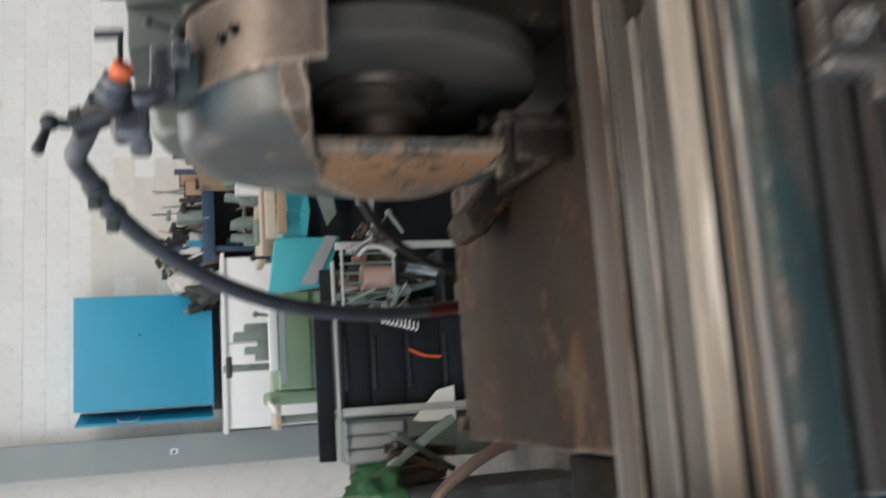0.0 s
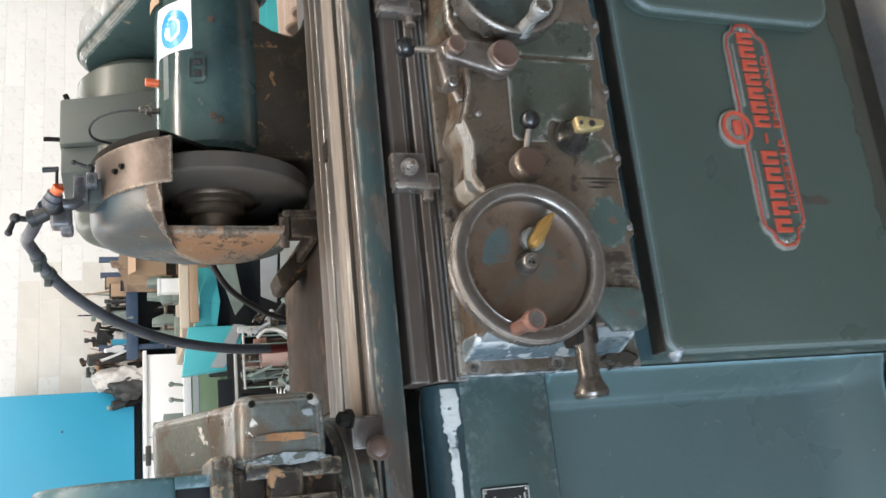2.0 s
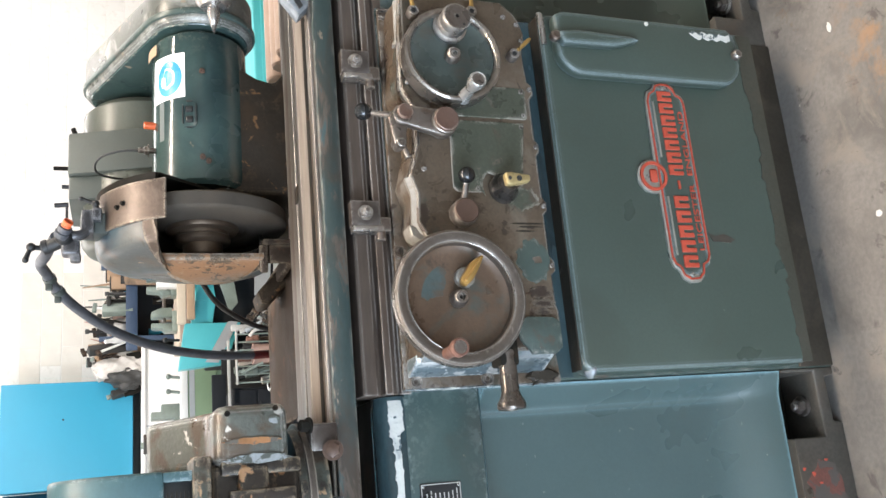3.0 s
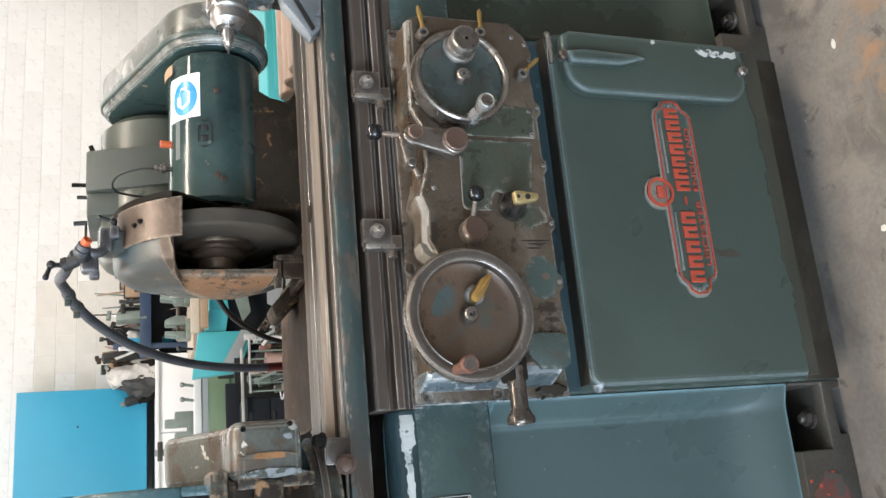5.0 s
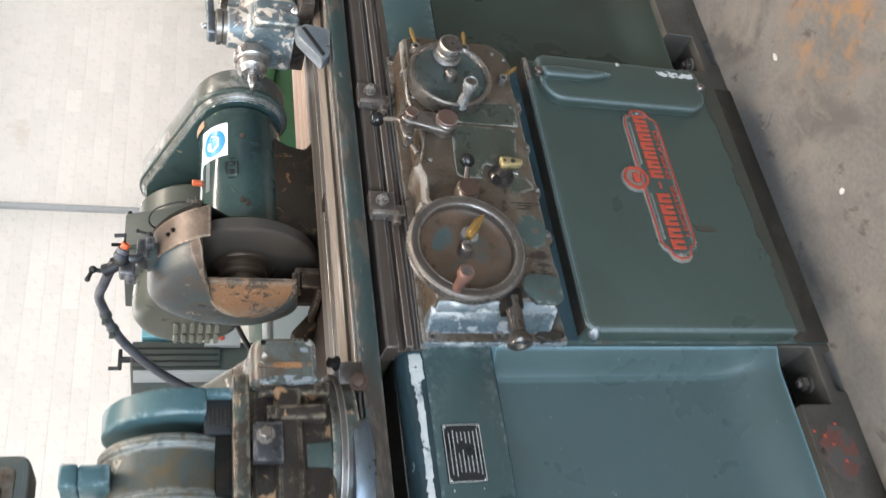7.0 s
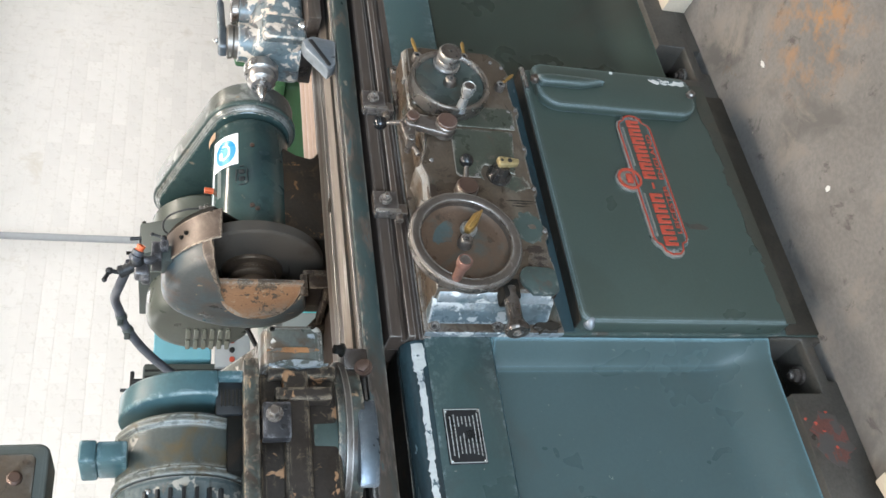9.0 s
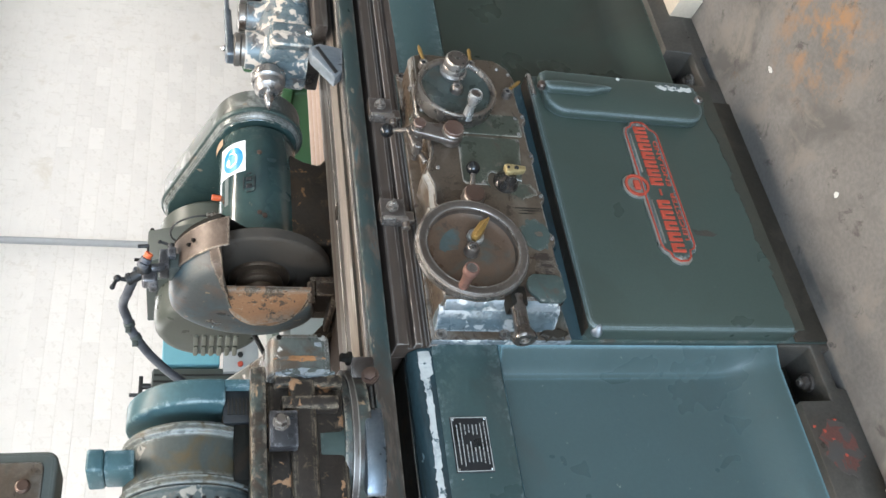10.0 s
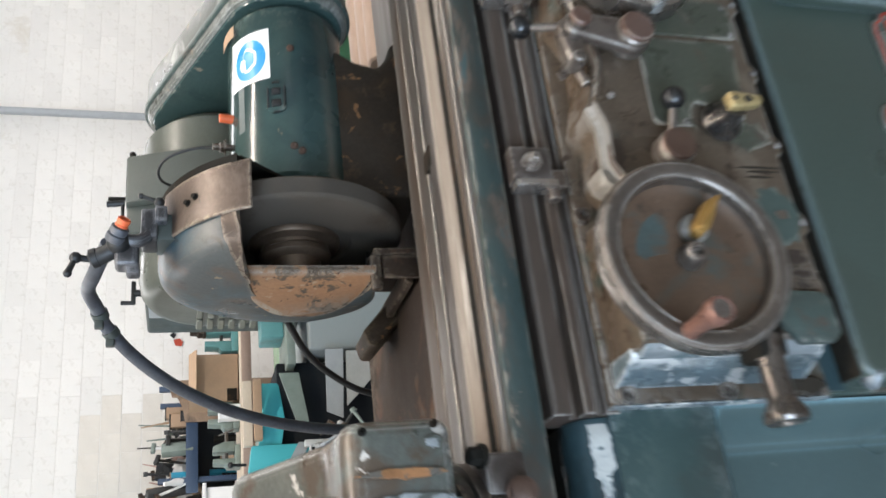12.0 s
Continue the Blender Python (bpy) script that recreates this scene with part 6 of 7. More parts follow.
part("end_knob", lathe([(0, 0), (0.038, 0), (0.042, 0.006), (0.042, 0.022), (0.036, 0.028), (0, 0.028)], (0.765, TY, 1.262), (1, 0, 0.2), 36), "brightrim", ts, "bright end knob")
bk = pose(0.335, 0.062, 1.106, 0, 0, 0)
part("diamond_bracket", moved(prism([(0.0, -0.012), (0.020, -0.030), (0.098, -0.036), (0.104, -0.026), (0.112, 0.020), (0.096, 0.046), (0.070, 0.040)], -0.024, 0.010, "y", 0.003, 2), bk), "palesteel", ts, "pale steel bracket on the table edge")
part("bracket_slot", moved(prism([(0.012, -0.012), (0.020, -0.020), (0.100, 0.022), (0.096, 0.032)], -0.0262, -0.02, "y", 0.001, 1), bk), "black", ts, "dark slot")

# ---- control pendant beside the headstock ----
pend = thing("control_pendant", "dark grey-brown control box with two push buttons", "control box")
part("box_body", prism(rounded(-0.86, -0.480, 1.648, 1.98, 0.022, 4), 0.345, 0.46, "y", 0.010, 3), "pendant", pend)
part("box_face", prism(rounded(-0.84, -0.505, 1.672, 1.96, 0.014, 4), 0.340, 0.35, "y", 0.003, 2), "panel", pend, "worn brown face plate")
for bx in (-0.555, -0.64):
    for bz in (1.705, 1.77):
        part("push_button", lathe([(0, 0), (0.014, 0), (0.014, 0.006), (0.010, 0.010), (0, 0.010)], (bx, 0.340, bz), FRONT, 20), "cap", pend)
part("post", rod((-0.80, 0.42, 0.94), (-0.80, 0.42, 1.66), 0.022), "black", pend, "dark support post")

# ---- things behind ----
cab = thing("wall_cabinet", "bright blue steel cabinet hung on the white wall", "cabinet")
part("cabinet_body", joined(box(-0.27, 0.75, 7.98, 8.51, 1.3, 2.5, 0.008)), "cabinet", cab)
part("cabinet_door", box(-0.27, 0.745, 7.955, 7.978, 1.305, 2.495, 0.004), "cabinet", cab)
part("lock", rod((0.386, 7.956, 1.94), (0.386, 7.946, 1.94), 0.010), "black", cab)
part("ajar_door", moved(box(0.0, 0.022, -0.42, 0.0, 0.0, 1.18, 0.004), pose(-0.30, 8.40, 1.31, 0, 0, -14)), "cabinet", cab, "side flap standing ajar")
part("handle_loop", tube([(-0.34, 7.94, 1.95), (-0.37, 7.90, 1.97), (-0.375, 7.90, 2.10), (-0.34, 7.94, 2.14)], 0.006, 8, 6), "pipe", cab)
tagged(part("wall_pipe", rod((5.5, 8.3, 0), (5.5, 8.3, 4.8), 0.045), "pipe"), "grey painted vertical pipe in front of the wall", "pipe")

# ---- floor marks ----
rf = random.Random(11)


def blotch(cx, cy, rx, ry, n=22, rough=0.35, seed=0):
    return [(cx + rx * (1 + rough * noise.noise(Vector((math.cos(6.283 * i / n) * 1.7 + seed, math.sin(6.283 * i / n) * 1.7, seed)))) * math.cos(6.283 * i / n),
             cy + ry * (1 + rough * noise.noise(Vector((math.cos(6.283 * i / n) * 1.7 + seed, math.sin(6.283 * i / n) * 1.7, seed + 5)))) * math.sin(6.283 * i / n)) for i in range(n)]


for cx, cy, rx, ry, mt, lab in ((1.05, -0.42, 0.05, 0.03, "cream", "flaked white paint spot on the concrete floor"), (1.12, -0.36, 0.03, 0.02, "cream", "flaked white paint spot on the concrete floor"),
                                (0.95, -0.52, 0.022, 0.03, "cream", "flaked white paint spot on the concrete floor"), (0.30, -0.14, 0.012, 0.006, "cream", "small pale chip on the concrete floor"), (-0.12, -0.16, 0.006, 0.008, "cream", "small pale chip on the concrete floor")):
    tagged(part("paint_spot", prism(blotch(cx, cy, rx, ry, seed=cx * 7), 0.0005, 0.0016, "z"), mt), lab, "paint spot", "paint spots on the floor")

wedge = thing("timber_wedge", "pale worn timber block against the machine foot", "timber block")
part("block", moved(box(-0.16, 0.16, -0.04, 0.04, 0.0, 0.075, 0.004), pose(0.86, 0.0, 0.0, 0, 0, -6)), "wood", wedge)

off = thing("timber_offcut", "small weathered timber piece on the floor by the foot", "timber block")
part("block", moved(box(-0.035, 0.035, -0.018, 0.018, 0.0, 0.036, 0.004), pose(-0.775, -0.005, 0.0, 0, 0, 12)), "wood", off)

# ---- splash plate and small things behind the table ----
sp = thing("splash_guard", "rusty brown steel splash plate behind the table", "splash guard")
part("plate", rough_up(prism([(0.29, 1.034), (0.60, 1.036), (0.858, 1.040), (0.866, 1.030), (0.866, 0.99), (0.872, 0.99), (0.874, 1.034), (0.862, 1.046), (0.60, 1.042), (0.29, 1.039)], -0.388, 0.002, "x", 0.001, 1), 0.001), "rust", sp, "rust-stained sheet sloping back from the table")
part("plate_lug", box(-0.375, -0.355, 0.855, 0.880, 1.040, 1.056, 0.002), "rust", sp)
part("stay", box(-0.36, -0.30, 0.70, 0.86, 0.90, 1.03, 0.004), "dark", sp)
part("stay", box(-0.08, -0.02, 0.70, 0.86, 0.90, 1.03, 0.004), "dark", sp)
br = thing("slide_bracket", "rusty brown cast bracket under the wheel guard", "bracket")
part("casting", rough_up(prism([(0.035, 1.000), (-0.006, 1.036), (-0.088, 1.108), (-0.116, 1.100), (-0.118, 1.082), (-0.075, 1.044), (-0.075, 0.945), (0.035, 0.945)], 0.600, 0.690, "y", 0.006, 2), 0.002, 14), "pedestal", br)
part("rusty_boss", lathe([(0, 0), (0.026, 0), (0.030, 0.004), (0.030, 0.020), (0, 0.020)], (-0.022, 0.602, 1.020), (0, -1, 0), 24), "ruststain", br, "orange rusty boss")
part("rusty_foot", box(-0.075, 0.035, 0.50, 0.70, 0.900, 0.950, 0.006), "rust", br)
cable = thing("armoured_cable", "dark flexible conduit under the motor", "cable")
part("conduit", tube([(-0.02, 0.70, 1.235), (-0.07, 0.76, 1.19), (-0.10, 0.82, 1.13), (-0.12, 0.87, 1.06), (-0.13, 0.90, 0.96)], 0.0068, 12, 8), "black", cable)
for i, (cy, cz, ln) in enumerate(((0.72, 0.985, 0.62), (0.64, 0.978, 0.50), (0.80, 0.985, 0.58), (0.89, 0.985, 0.66))):
    b = thing("round_bar", "brown round steel bar lying behind the table", "round bar", group="bars behind the table")
    part("bar", rod((0.60, cy, cz), (0.60 + ln, cy, cz), 0.034, seg=28), "pinkbar", b)

# ---- column and wall cabinet ----
tagged(part("column", joined(box(-0.83, -0.53, 8.20, 8.23, 0, 4.8), box(-0.83, -0.53, 8.42, 8.45, 0, 4.8), box(-0.69, -0.67, 8.23, 8.42, 0, 4.8)), "beam"), "grey painted steel column", "column", kind="structure")
tg = thing("column_label", "small white label on the grey column", "label")
part("card", box(-0.70, -0.65, 8.192, 8.199, 1.63, 1.70), "white", tg)
part("mark", box(-0.69, -0.67, 8.189, 8.193, 1.65, 1.68), "dark", tg)

ub = thing("back_board", "dark board on the wall under the blue cabinet", "board")
part("board", box(-0.32, 1.06, 8.30, 8.49, 1.225, 1.298, 0.004), "darkclutter", ub)

wm = thing("wall_mark", "small smeared red and black paint mark on the wall", "paint mark")
part("red_smear", prism([(2.78, 1.50), (2.80, 1.44), (2.76, 1.40), (2.71, 1.42), (2.72, 1.48)], 8.486, 8.492, "y"), "red", wm, "red smear")
part("black_smear", prism([(2.84, 1.54), (2.87, 1.50), (2.84, 1.47), (2.80, 1.50)], 8.486, 8.492, "y"), "black", wm, "black smear")

# ---- white bench along the wall ----
bench = thing("wall_bench", "white painted workbench along the wall", "workbench")
part("bench_front", box(-0.50, 1.02, 7.60, 7.63, 0.12, 1.19, 0.004), "white", bench)
part("bench_top", box(-0.54, 1.06, 7.58, 8.30, 1.19, 1.225, 0.004), "white", bench)
part("bench_side", box(-0.50, -0.47, 7.63, 8.28, 0.0, 1.19), "white", bench)
part("bench_side", box(0.99, 1.02, 7.63, 8.28, 0.0, 1.19), "white", bench)
part("plinth", box(-0.46, 0.98, 7.68, 8.2, 0.0, 0.12), "dark", bench)
part("panel_line", box(0.24, 0.25, 7.594, 7.602, 0.14, 1.18), "pipe", bench)

# ---- dark blue shelf with clutter ----
sh = thing("steel_shelf", "dark blue steel shelf unit filled with clutter", "shelf")
for px in (1.10, 1.98):
    for py in (7.72, 8.30):
        part("post", box(px, px + 0.05, py, py + 0.05, 0, 1.62, 0.003), "navy", sh)
for pz in (0.45, 0.86, 1.27):
    part("shelf_board", box(1.10, 2.03, 7.72, 8.35, pz, pz + 0.03, 0.003), "navy", sh)
part("back_panel", box(1.12, 2.0, 8.33, 8.35, 0.4, 1.35), "black", sh)
for i in range(26):
    x, z0 = 1.14 + rf.random() * 0.82, rf.choice((0.48, 0.89, 0.89, 1.30, 1.30))
    w, h = 0.04 + rf.random() * 0.10, 0.08 + rf.random() * (0.26 if z0 < 1.2 else 0.22)
    kind = rf.random()
    y = 7.78 + rf.random() * 0.3
    o = thing("tool_box" if kind < 0.5 else "tin", "worn workshop oddment on the blue shelf", "oddment", (x, y, z0), "oddments on the shelf")
    if kind < 0.5:
        part("box_body", box(-w / 2, w / 2, -0.05, 0.06, 0, h, 0.006), rf.choice(("card", "greymetal", "black", "pink", "rag", "cabinet")), o)
        part("lid", box(-w / 2 - 0.003, w / 2 + 0.003, -0.053, 0.063, h, h + 0.012, 0.003), rf.choice(("card", "greymetal", "black")), o)
    else:
        part("can_body", lathe([(0, 0), (w * 0.4, 0), (w * 0.4, h * 0.92), (w * 0.43, h * 0.94), (w * 0.43, h), (0, h)], (0, 0, 0), (0, 0, 1), 18), rf.choice(("pink", "greymetal", "dark", "cabinet", "rag")), o)


def rag_heap(name, label, at, r, material, seed, flat=0.7):
    """A crumpled heap: a ball whose skin is folded by noise."""
    bm = bmesh.new()
    bmesh.ops.create_icosphere(bm, subdivisions=4, radius=1.0)
    for v in bm.verts:
        n = v.co.normalized()
        k = 1 + 0.45 * noise.noise(n * 2.2 + Vector((seed, 0, 0))) + 0.25 * abs(noise.noise(n * 6 + Vector((0, seed, 0))))
        v.co = Vector((n.x * k * r[0], n.y * k * r[1], max(-0.45, n.z * k * flat) * r[2]))
    lo = min(v.co.z for v in bm.verts)
    for v in bm.verts:
        v.co.z -= lo
    t = thing(name, label, "rag", at)
    part("cloth", bm, material, t, smooth=60)
    return t


rag_heap("rag_heap", "crumpled dirty pale rags on the shelf", (1.18, 7.95, 1.30), (0.17, 0.14, 0.20), "rag", 3.0)
rag_heap("rag_heap", "crumpled brownish rags on the shelf", (1.02, 7.95, 1.225), (0.12, 0.12, 0.22), "card", 8.0)
for i in range(9):
    st = thing("stick", "dark stick end poking out of the clutter", "stick", (1.05 + 0.09 * i, 7.95, 1.30), "sticks in the clutter")
    part("shaft", rod((0, 0, 0), ((rf.random() - 0.5) * 0.25, (rf.random() - 0.5) * 0.1, 0.26 + rf.random() * 0.28), 0.010 + 0.008 * rf.random(), 0.006), rf.choice(("dark", "card", "greymetal", "pink")), st)
part("front_lip", box(1.00, 1.70, 7.70, 7.722, 1.262, 1.372, 0.003), "navy", sh, "dark blue folded shelf edge")
cs = thing("cardboard_sheet", "stained brown cardboard sheet leaning on the shelf", "cardboard")
part("sheet", rough_up(prism([(1.655, 0.0), (2.07, 0.0), (2.07, 1.43), (1.90, 1.45), (1.80, 1.40), (1.66, 1.38)], 7.676, 7.690, "y", 0.003, 1), 0.004, 6), "oldcard", cs)
part("corner_flap", prism([(1.88, 1.30), (1.98, 1.30), (1.97, 1.52), (1.90, 1.50)], 7.660, 7.672, "y", 0.002, 1), "oldcard", cs)

rc = random.Random(21)
for i in range(46):
    x = 0.66 + 1.2 * rc.random()
    base = 1.225 if x < 1.06 else 1.30
    tall = 0.12 + 0.42 * max(0.0, 1 - abs(x - 1.05) / 0.7) * (0.5 + 0.5 * rc.random())
    y = 7.72 + 0.38 * rc.random()
    kind = rc.random()
    o = thing("oddment", "dull workshop oddment heaped on the bench and shelf", "oddment", (x, y, base), "oddments heaped on the shelf")
    col = rc.choice(("darkclutter", "darkclutter", "black", "rag", "greymetal", "card", "dark", "white", "rust"))
    tilt = pose(0, 0, 0, rc.uniform(-10, 10), rc.uniform(-30, 30), rc.uniform(0, 90))
    if kind < 0.35:
        w = 0.03 + 0.05 * rc.random()
        part("block", moved(box(-w, w, -0.04, 0.04, 0, tall, 0.006), tilt), col, o)
    elif kind < 0.75:
        part("shaft", moved(rod((0, 0, 0), (0, 0, tall * 1.15), 0.010, 0.014), tilt), col, o)
        part("head", moved(box(-0.05, 0.05, -0.02, 0.02, tall * 1.1, tall * 1.1 + 0.04, 0.006), tilt), rc.choice(("darkclutter", "greymetal", "rust")), o)
    else:
        part("can_body", moved(lathe([(0, 0), (0.035, 0), (0.035, tall * 0.5), (0.02, tall * 0.62), (0.02, tall * 0.75), (0, tall * 0.75)], (0, 0, 0), (0, 0, 1), 16), tilt), col, o)
rag_heap("rag_heap", "crumpled grey-white rags on the bench", (0.86, 7.86, 1.225), (0.13, 0.13, 0.36), "rag", 14.0)
rag_heap("rag_heap", "crumpled dark rags on the bench", (0.74, 7.80, 1.225), (0.10, 0.11, 0.26), "darkclutter", 17.0)

# ---- timber bench with vises ----
tb = thing("timber_bench", "workbench with pale board top and brown edge", "workbench")
part("bench_top", box(0.80, 2.75, 6.25, 6.95, 0.905, 0.955, 0.004), "wood", tb)
part("bench_edge", box(0.80, 2.75, 6.225, 6.25, 0.865, 0.945, 0.003), "pinkbar", tb, "brown bench edge")
for lx in (0.85, 2.6):
    for ly in (6.3, 6.85):
        part("leg", box(lx, lx + 0.08, ly, ly + 0.08, 0, 0.905, 0.004), "greymetal", tb)


def vise(at, material, k=1.0, label="grey-green bench vise on the workbench"):
    v = thing("bench_vise", label, "bench vise", at, "vises on the workbench")
    part("base", box(-0.10 * k, 0.10 * k, -0.08, 0.08, 0, 0.05 * k, 0.008), material, v)
    part("fixed_jaw", prism([(-0.10 * k, 0.05 * k), (-0.02 * k, 0.05 * k), (-0.02 * k, 0.24 * k), (-0.06 * k, 0.24 * k), (-0.07 * k, 0.14 * k), (-0.10 * k, 0.12 * k)], -0.07, 0.07, "y", 0.006, 2), material, v)
    part("moving_jaw", prism([(0.04 * k, 0.05 * k), (0.13 * k, 0.05 * k), (0.13 * k, 0.15 * k), (0.09 * k, 0.24 * k), (0.04 * k, 0.24 * k)], -0.07, 0.07, "y", 0.006, 2), material, v)
    part("screw", rod((-0.02 * k, 0, 0.12 * k), (0.24 * k, 0, 0.12 * k), 0.014), "steel", v)
    part("tommy_bar", rod((0.23 * k, -0.08, 0.06 * k), (0.23 * k, 0.08, 0.18 * k), 0.006), "steel", v)
    return v


vise((1.02, 6.45, 0.955), "greymetal", 0.9)
vise((1.36, 6.50, 0.955), "greymetal", 1.05)
vise((2.02, 6.45, 0.955), "tealgrey", 1.15, "turquoise bench vise on the workbench")
vise((2.35, 6.55, 0.955), "tealgrey", 1.0, "turquoise bench vise on the workbench")
vise((2.10, 6.38, 1.22), "rust", 0.55, "small rusty hand vise above the turquoise one")
sc = thing("stepped_casting", "grey-green stepped casting on the workbench", "casting")
part("step_block", prism([(0.02, 0.90), (0.02, 1.02), (0.07, 1.02), (0.07, 1.10), (0.12, 1.10), (0.12, 1.00), (0.17, 1.00), (0.17, 1.18), (0.23, 1.18), (0.23, 1.10), (0.29, 1.10), (0.29, 0.90)], 6.20, 6.40, "y", 0.006, 2), "greymetal", sc)
part("clamp_bar", box(-0.06, -0.01, 6.16, 6.24, 0.93, 1.26, 0.006), "greymetal", sc, "grey steel bar")
part("bar_end", box(-0.10, 0.05, 6.15, 6.25, 1.20, 1.24, 0.006), "darkclutter", sc)
part("bench_slab", box(-0.50, 0.40, 6.18, 6.6, 0.86, 0.90, 0.004), "wood", sc)
for lx in (-0.46, 0.32):
    part("slab_leg", box(lx, lx + 0.06, 6.25, 6.5, 0.0, 0.86, 0.004), "greymetal", sc)
wb = thing("white_box", "white cardboard box on the workbench", "box", (1.36, 6.34, 0.955))
part("box_body", box(-0.06, 0.06, -0.05, 0.05, 0.0, 0.15, 0.003), "white", wb)
part("box_lid", box(-0.062, 0.062, -0.052, 0.052, 0.15, 0.175, 0.002), "white", wb)
cb = thing("cardboard_box", "open brown cardboard box on the workbench", "box", (1.68, 6.55, 0.955))
part("box_body", joined(box(-0.20, 0.20, -0.16, -0.15, 0, 0.40), box(-0.20, 0.20, 0.15, 0.16, 0, 0.40), box(-0.20, -0.19, -0.15, 0.15, 0, 0.40), box(0.19, 0.20, -0.15, 0.15, 0, 0.40), box(-0.2, 0.2, -0.16, 0.16, 0, 0.01)), "card", cb)
part("flap", moved(box(-0.20, 0.20, -0.14, 0.0, 0.0, 0.006), pose(0, -0.16, 0.40, 25, 0, 0)), "card", cb)
part("dark_corner", box(-0.205, -0.10, -0.166, -0.158, 0.02, 0.10), "dark", cb, "dark torn corner")

# ---- pale green lathe ----
lathe_g = thing("green_lathe", "pale green lathe headstock and bed", "lathe")
part("headstock_cover", box(-0.235, 0.375, 4.80, 5.25, 0.79, 0.985, 0.014, 3), "leaf", lathe_g)
part("bed", box(-0.30, 2.0, 4.86, 5.20, 0.55, 0.79, 0.01), "leaf", lathe_g)
part("stand", box(-0.26, 0.32, 4.84, 5.24, 0.0, 0.55, 0.01), "leaf", lathe_g)
part("end_cover", box(-0.32, -0.24, 4.82, 5.22, 0.62, 1.05, 0.02, 3), "leaf", lathe_g)
part("handle", joined(rod((-0.30, 4.80, 1.05), (-0.34, 4.72, 1.02), 0.012), ball((-0.345, 4.71, 1.02), 0.022)), "white", lathe_g, "white gear lever")
for lx in (0.30, 0.20):
    part("gear_lever", joined(rod((lx, 4.82, 0.98), (lx + 0.015, 4.80, 1.10), 0.010), ball((lx + 0.015, 4.80, 1.11), 0.018), rod((lx, 4.82, 0.985), (lx, 4.82, 1.01), 0.026)), "greymetal", lathe_g)
part("control_strip", box(-0.20, 0.36, 4.792, 4.802, 0.94, 0.975), "pipe", lathe_g)
part("pale_cover", box(-0.12, 0.37, 4.79, 4.86, 0.985, 1.035, 0.006), "white", lathe_g, "cream top cover")
part("saddle", box(0.55, 0.85, 4.80, 5.26, 0.79, 0.93, 0.012), "greymetal", lathe_g)

# ---- turquoise machine with guard sheets ----
tm = thing("turquoise_machine", "turquoise machine body with sloping guard sheets", "machine tool")
# the stand's shade is put into its near-black colour
part("stand", box(0.30, 1.00, 4.03, 4.50, 0.0, 0.90, 0.01), "navyblack", tm, "stand with its shade put in as near-black")
part("turquoise_panel", prism([(0.505, 1.056), (0.505, 0.729), (0.258, 0.821), (0.228, 1.095)], 3.92, 4.0, "y", 0.006, 2), "teal", tm)
part("turquoise_panel", prism([(0.648, 0.99), (0.648, 0.872), (0.507, 0.893), (0.507, 1.018)], 3.95, 4.02, "y", 0.005, 2), "teal", tm)
part("turquoise_panel", moved(prism([(0.25, 0.122), (0.25, 0.018), (0.0, -0.002), (0.0, 0.116)], 0.0, 0.05, "y", 0.004, 2), pose(0.650, 3.95, 0.872, 0, 0, 20)), "teal", tm)
part("pale_stripe", prism([(0.509, 0.807), (0.504, 0.748), (0.262, 0.867), (0.267, 0.943)], 3.905, 3.917, "y"), "pipe", tm, "pale diagonal strip")
part("guard_sheet", prism([(0.90, 0.900), (0.90, 0.789), (0.621, 0.745), (0.560, 0.795)], 3.90, 3.912, "y", 0.002, 1), "greymetal", tm, "grey sloping guard sheet")
part("guard_sheet", prism([(1.00, 0.525), (1.00, 0.240), (0.753, 0.463), (0.680, 0.539)], 3.84, 3.852, "y", 0.002, 1), "paleframe", tm, "pale sloping guard sheet")
part("guard_sheet", prism([(1.02, 0.640), (1.02, 0.535), (0.62, 0.560), (0.66, 0.650)], 3.86, 3.872, "y", 0.002, 1), "pipe", tm, "grey sloping guard sheet")
part("wood_strip", box(0.52, 0.86, 3.86, 3.90, 1.00, 1.045, 0.004), "card", tm, "brown wooden strip")
part("pale_column", box(0.50, 0.86, 3.90, 3.94, 1.05, 1.10, 0.004), "wood", tm)
part("hand_lever", joined(rod((0.40, 3.90, 1.09), (0.40, 3.88, 1.16), 0.008), ball((0.40, 3.88, 1.17), 0.016)), "black", tm)

# ---- black tool cart ----
cart = thing("tool_cart", "black drawer cart with pale steel frame", "tool cart")
part("cabinet_body", box(-0.36, 0.02, 3.22, 3.75, 0.10, 0.87, 0.004), "navyblack", cart)
for z0, z1 in ((0.75, 0.865), (0.60, 0.745), (0.44, 0.595), (0.26, 0.435), (0.11, 0.255)):
    dr = part("drawer", box(-0.345, 0.005, 3.205, 3.222, z0, z1, 0.003), "navyblack", cart)
    part("drawer_pull", box(-0.28, -0.06, 3.195, 3.206, z1 - 0.022, z1 - 0.010, 0.002), "black", dr)
part("frame_rail", box(-0.56, 0.26, 3.16, 3.185, 0.884, 0.898, 0.004), "paleframe", cart)
part("black_side", box(-0.56, 0.09, 3.195, 3.22, 0.905, 0.975, 0.004), "navyblack", cart, "black raised side")
for fx in (-0.38, 0.31):
    part("frame_post", box(fx, fx + 0.03, 3.16, 3.19, 0.0, 0.875, 0.003), "paleframe", cart)
part("side_panel", box(-0.58, -0.40, 3.22, 3.72, 0.12, 0.86, 0.004), "greymetal", cart)
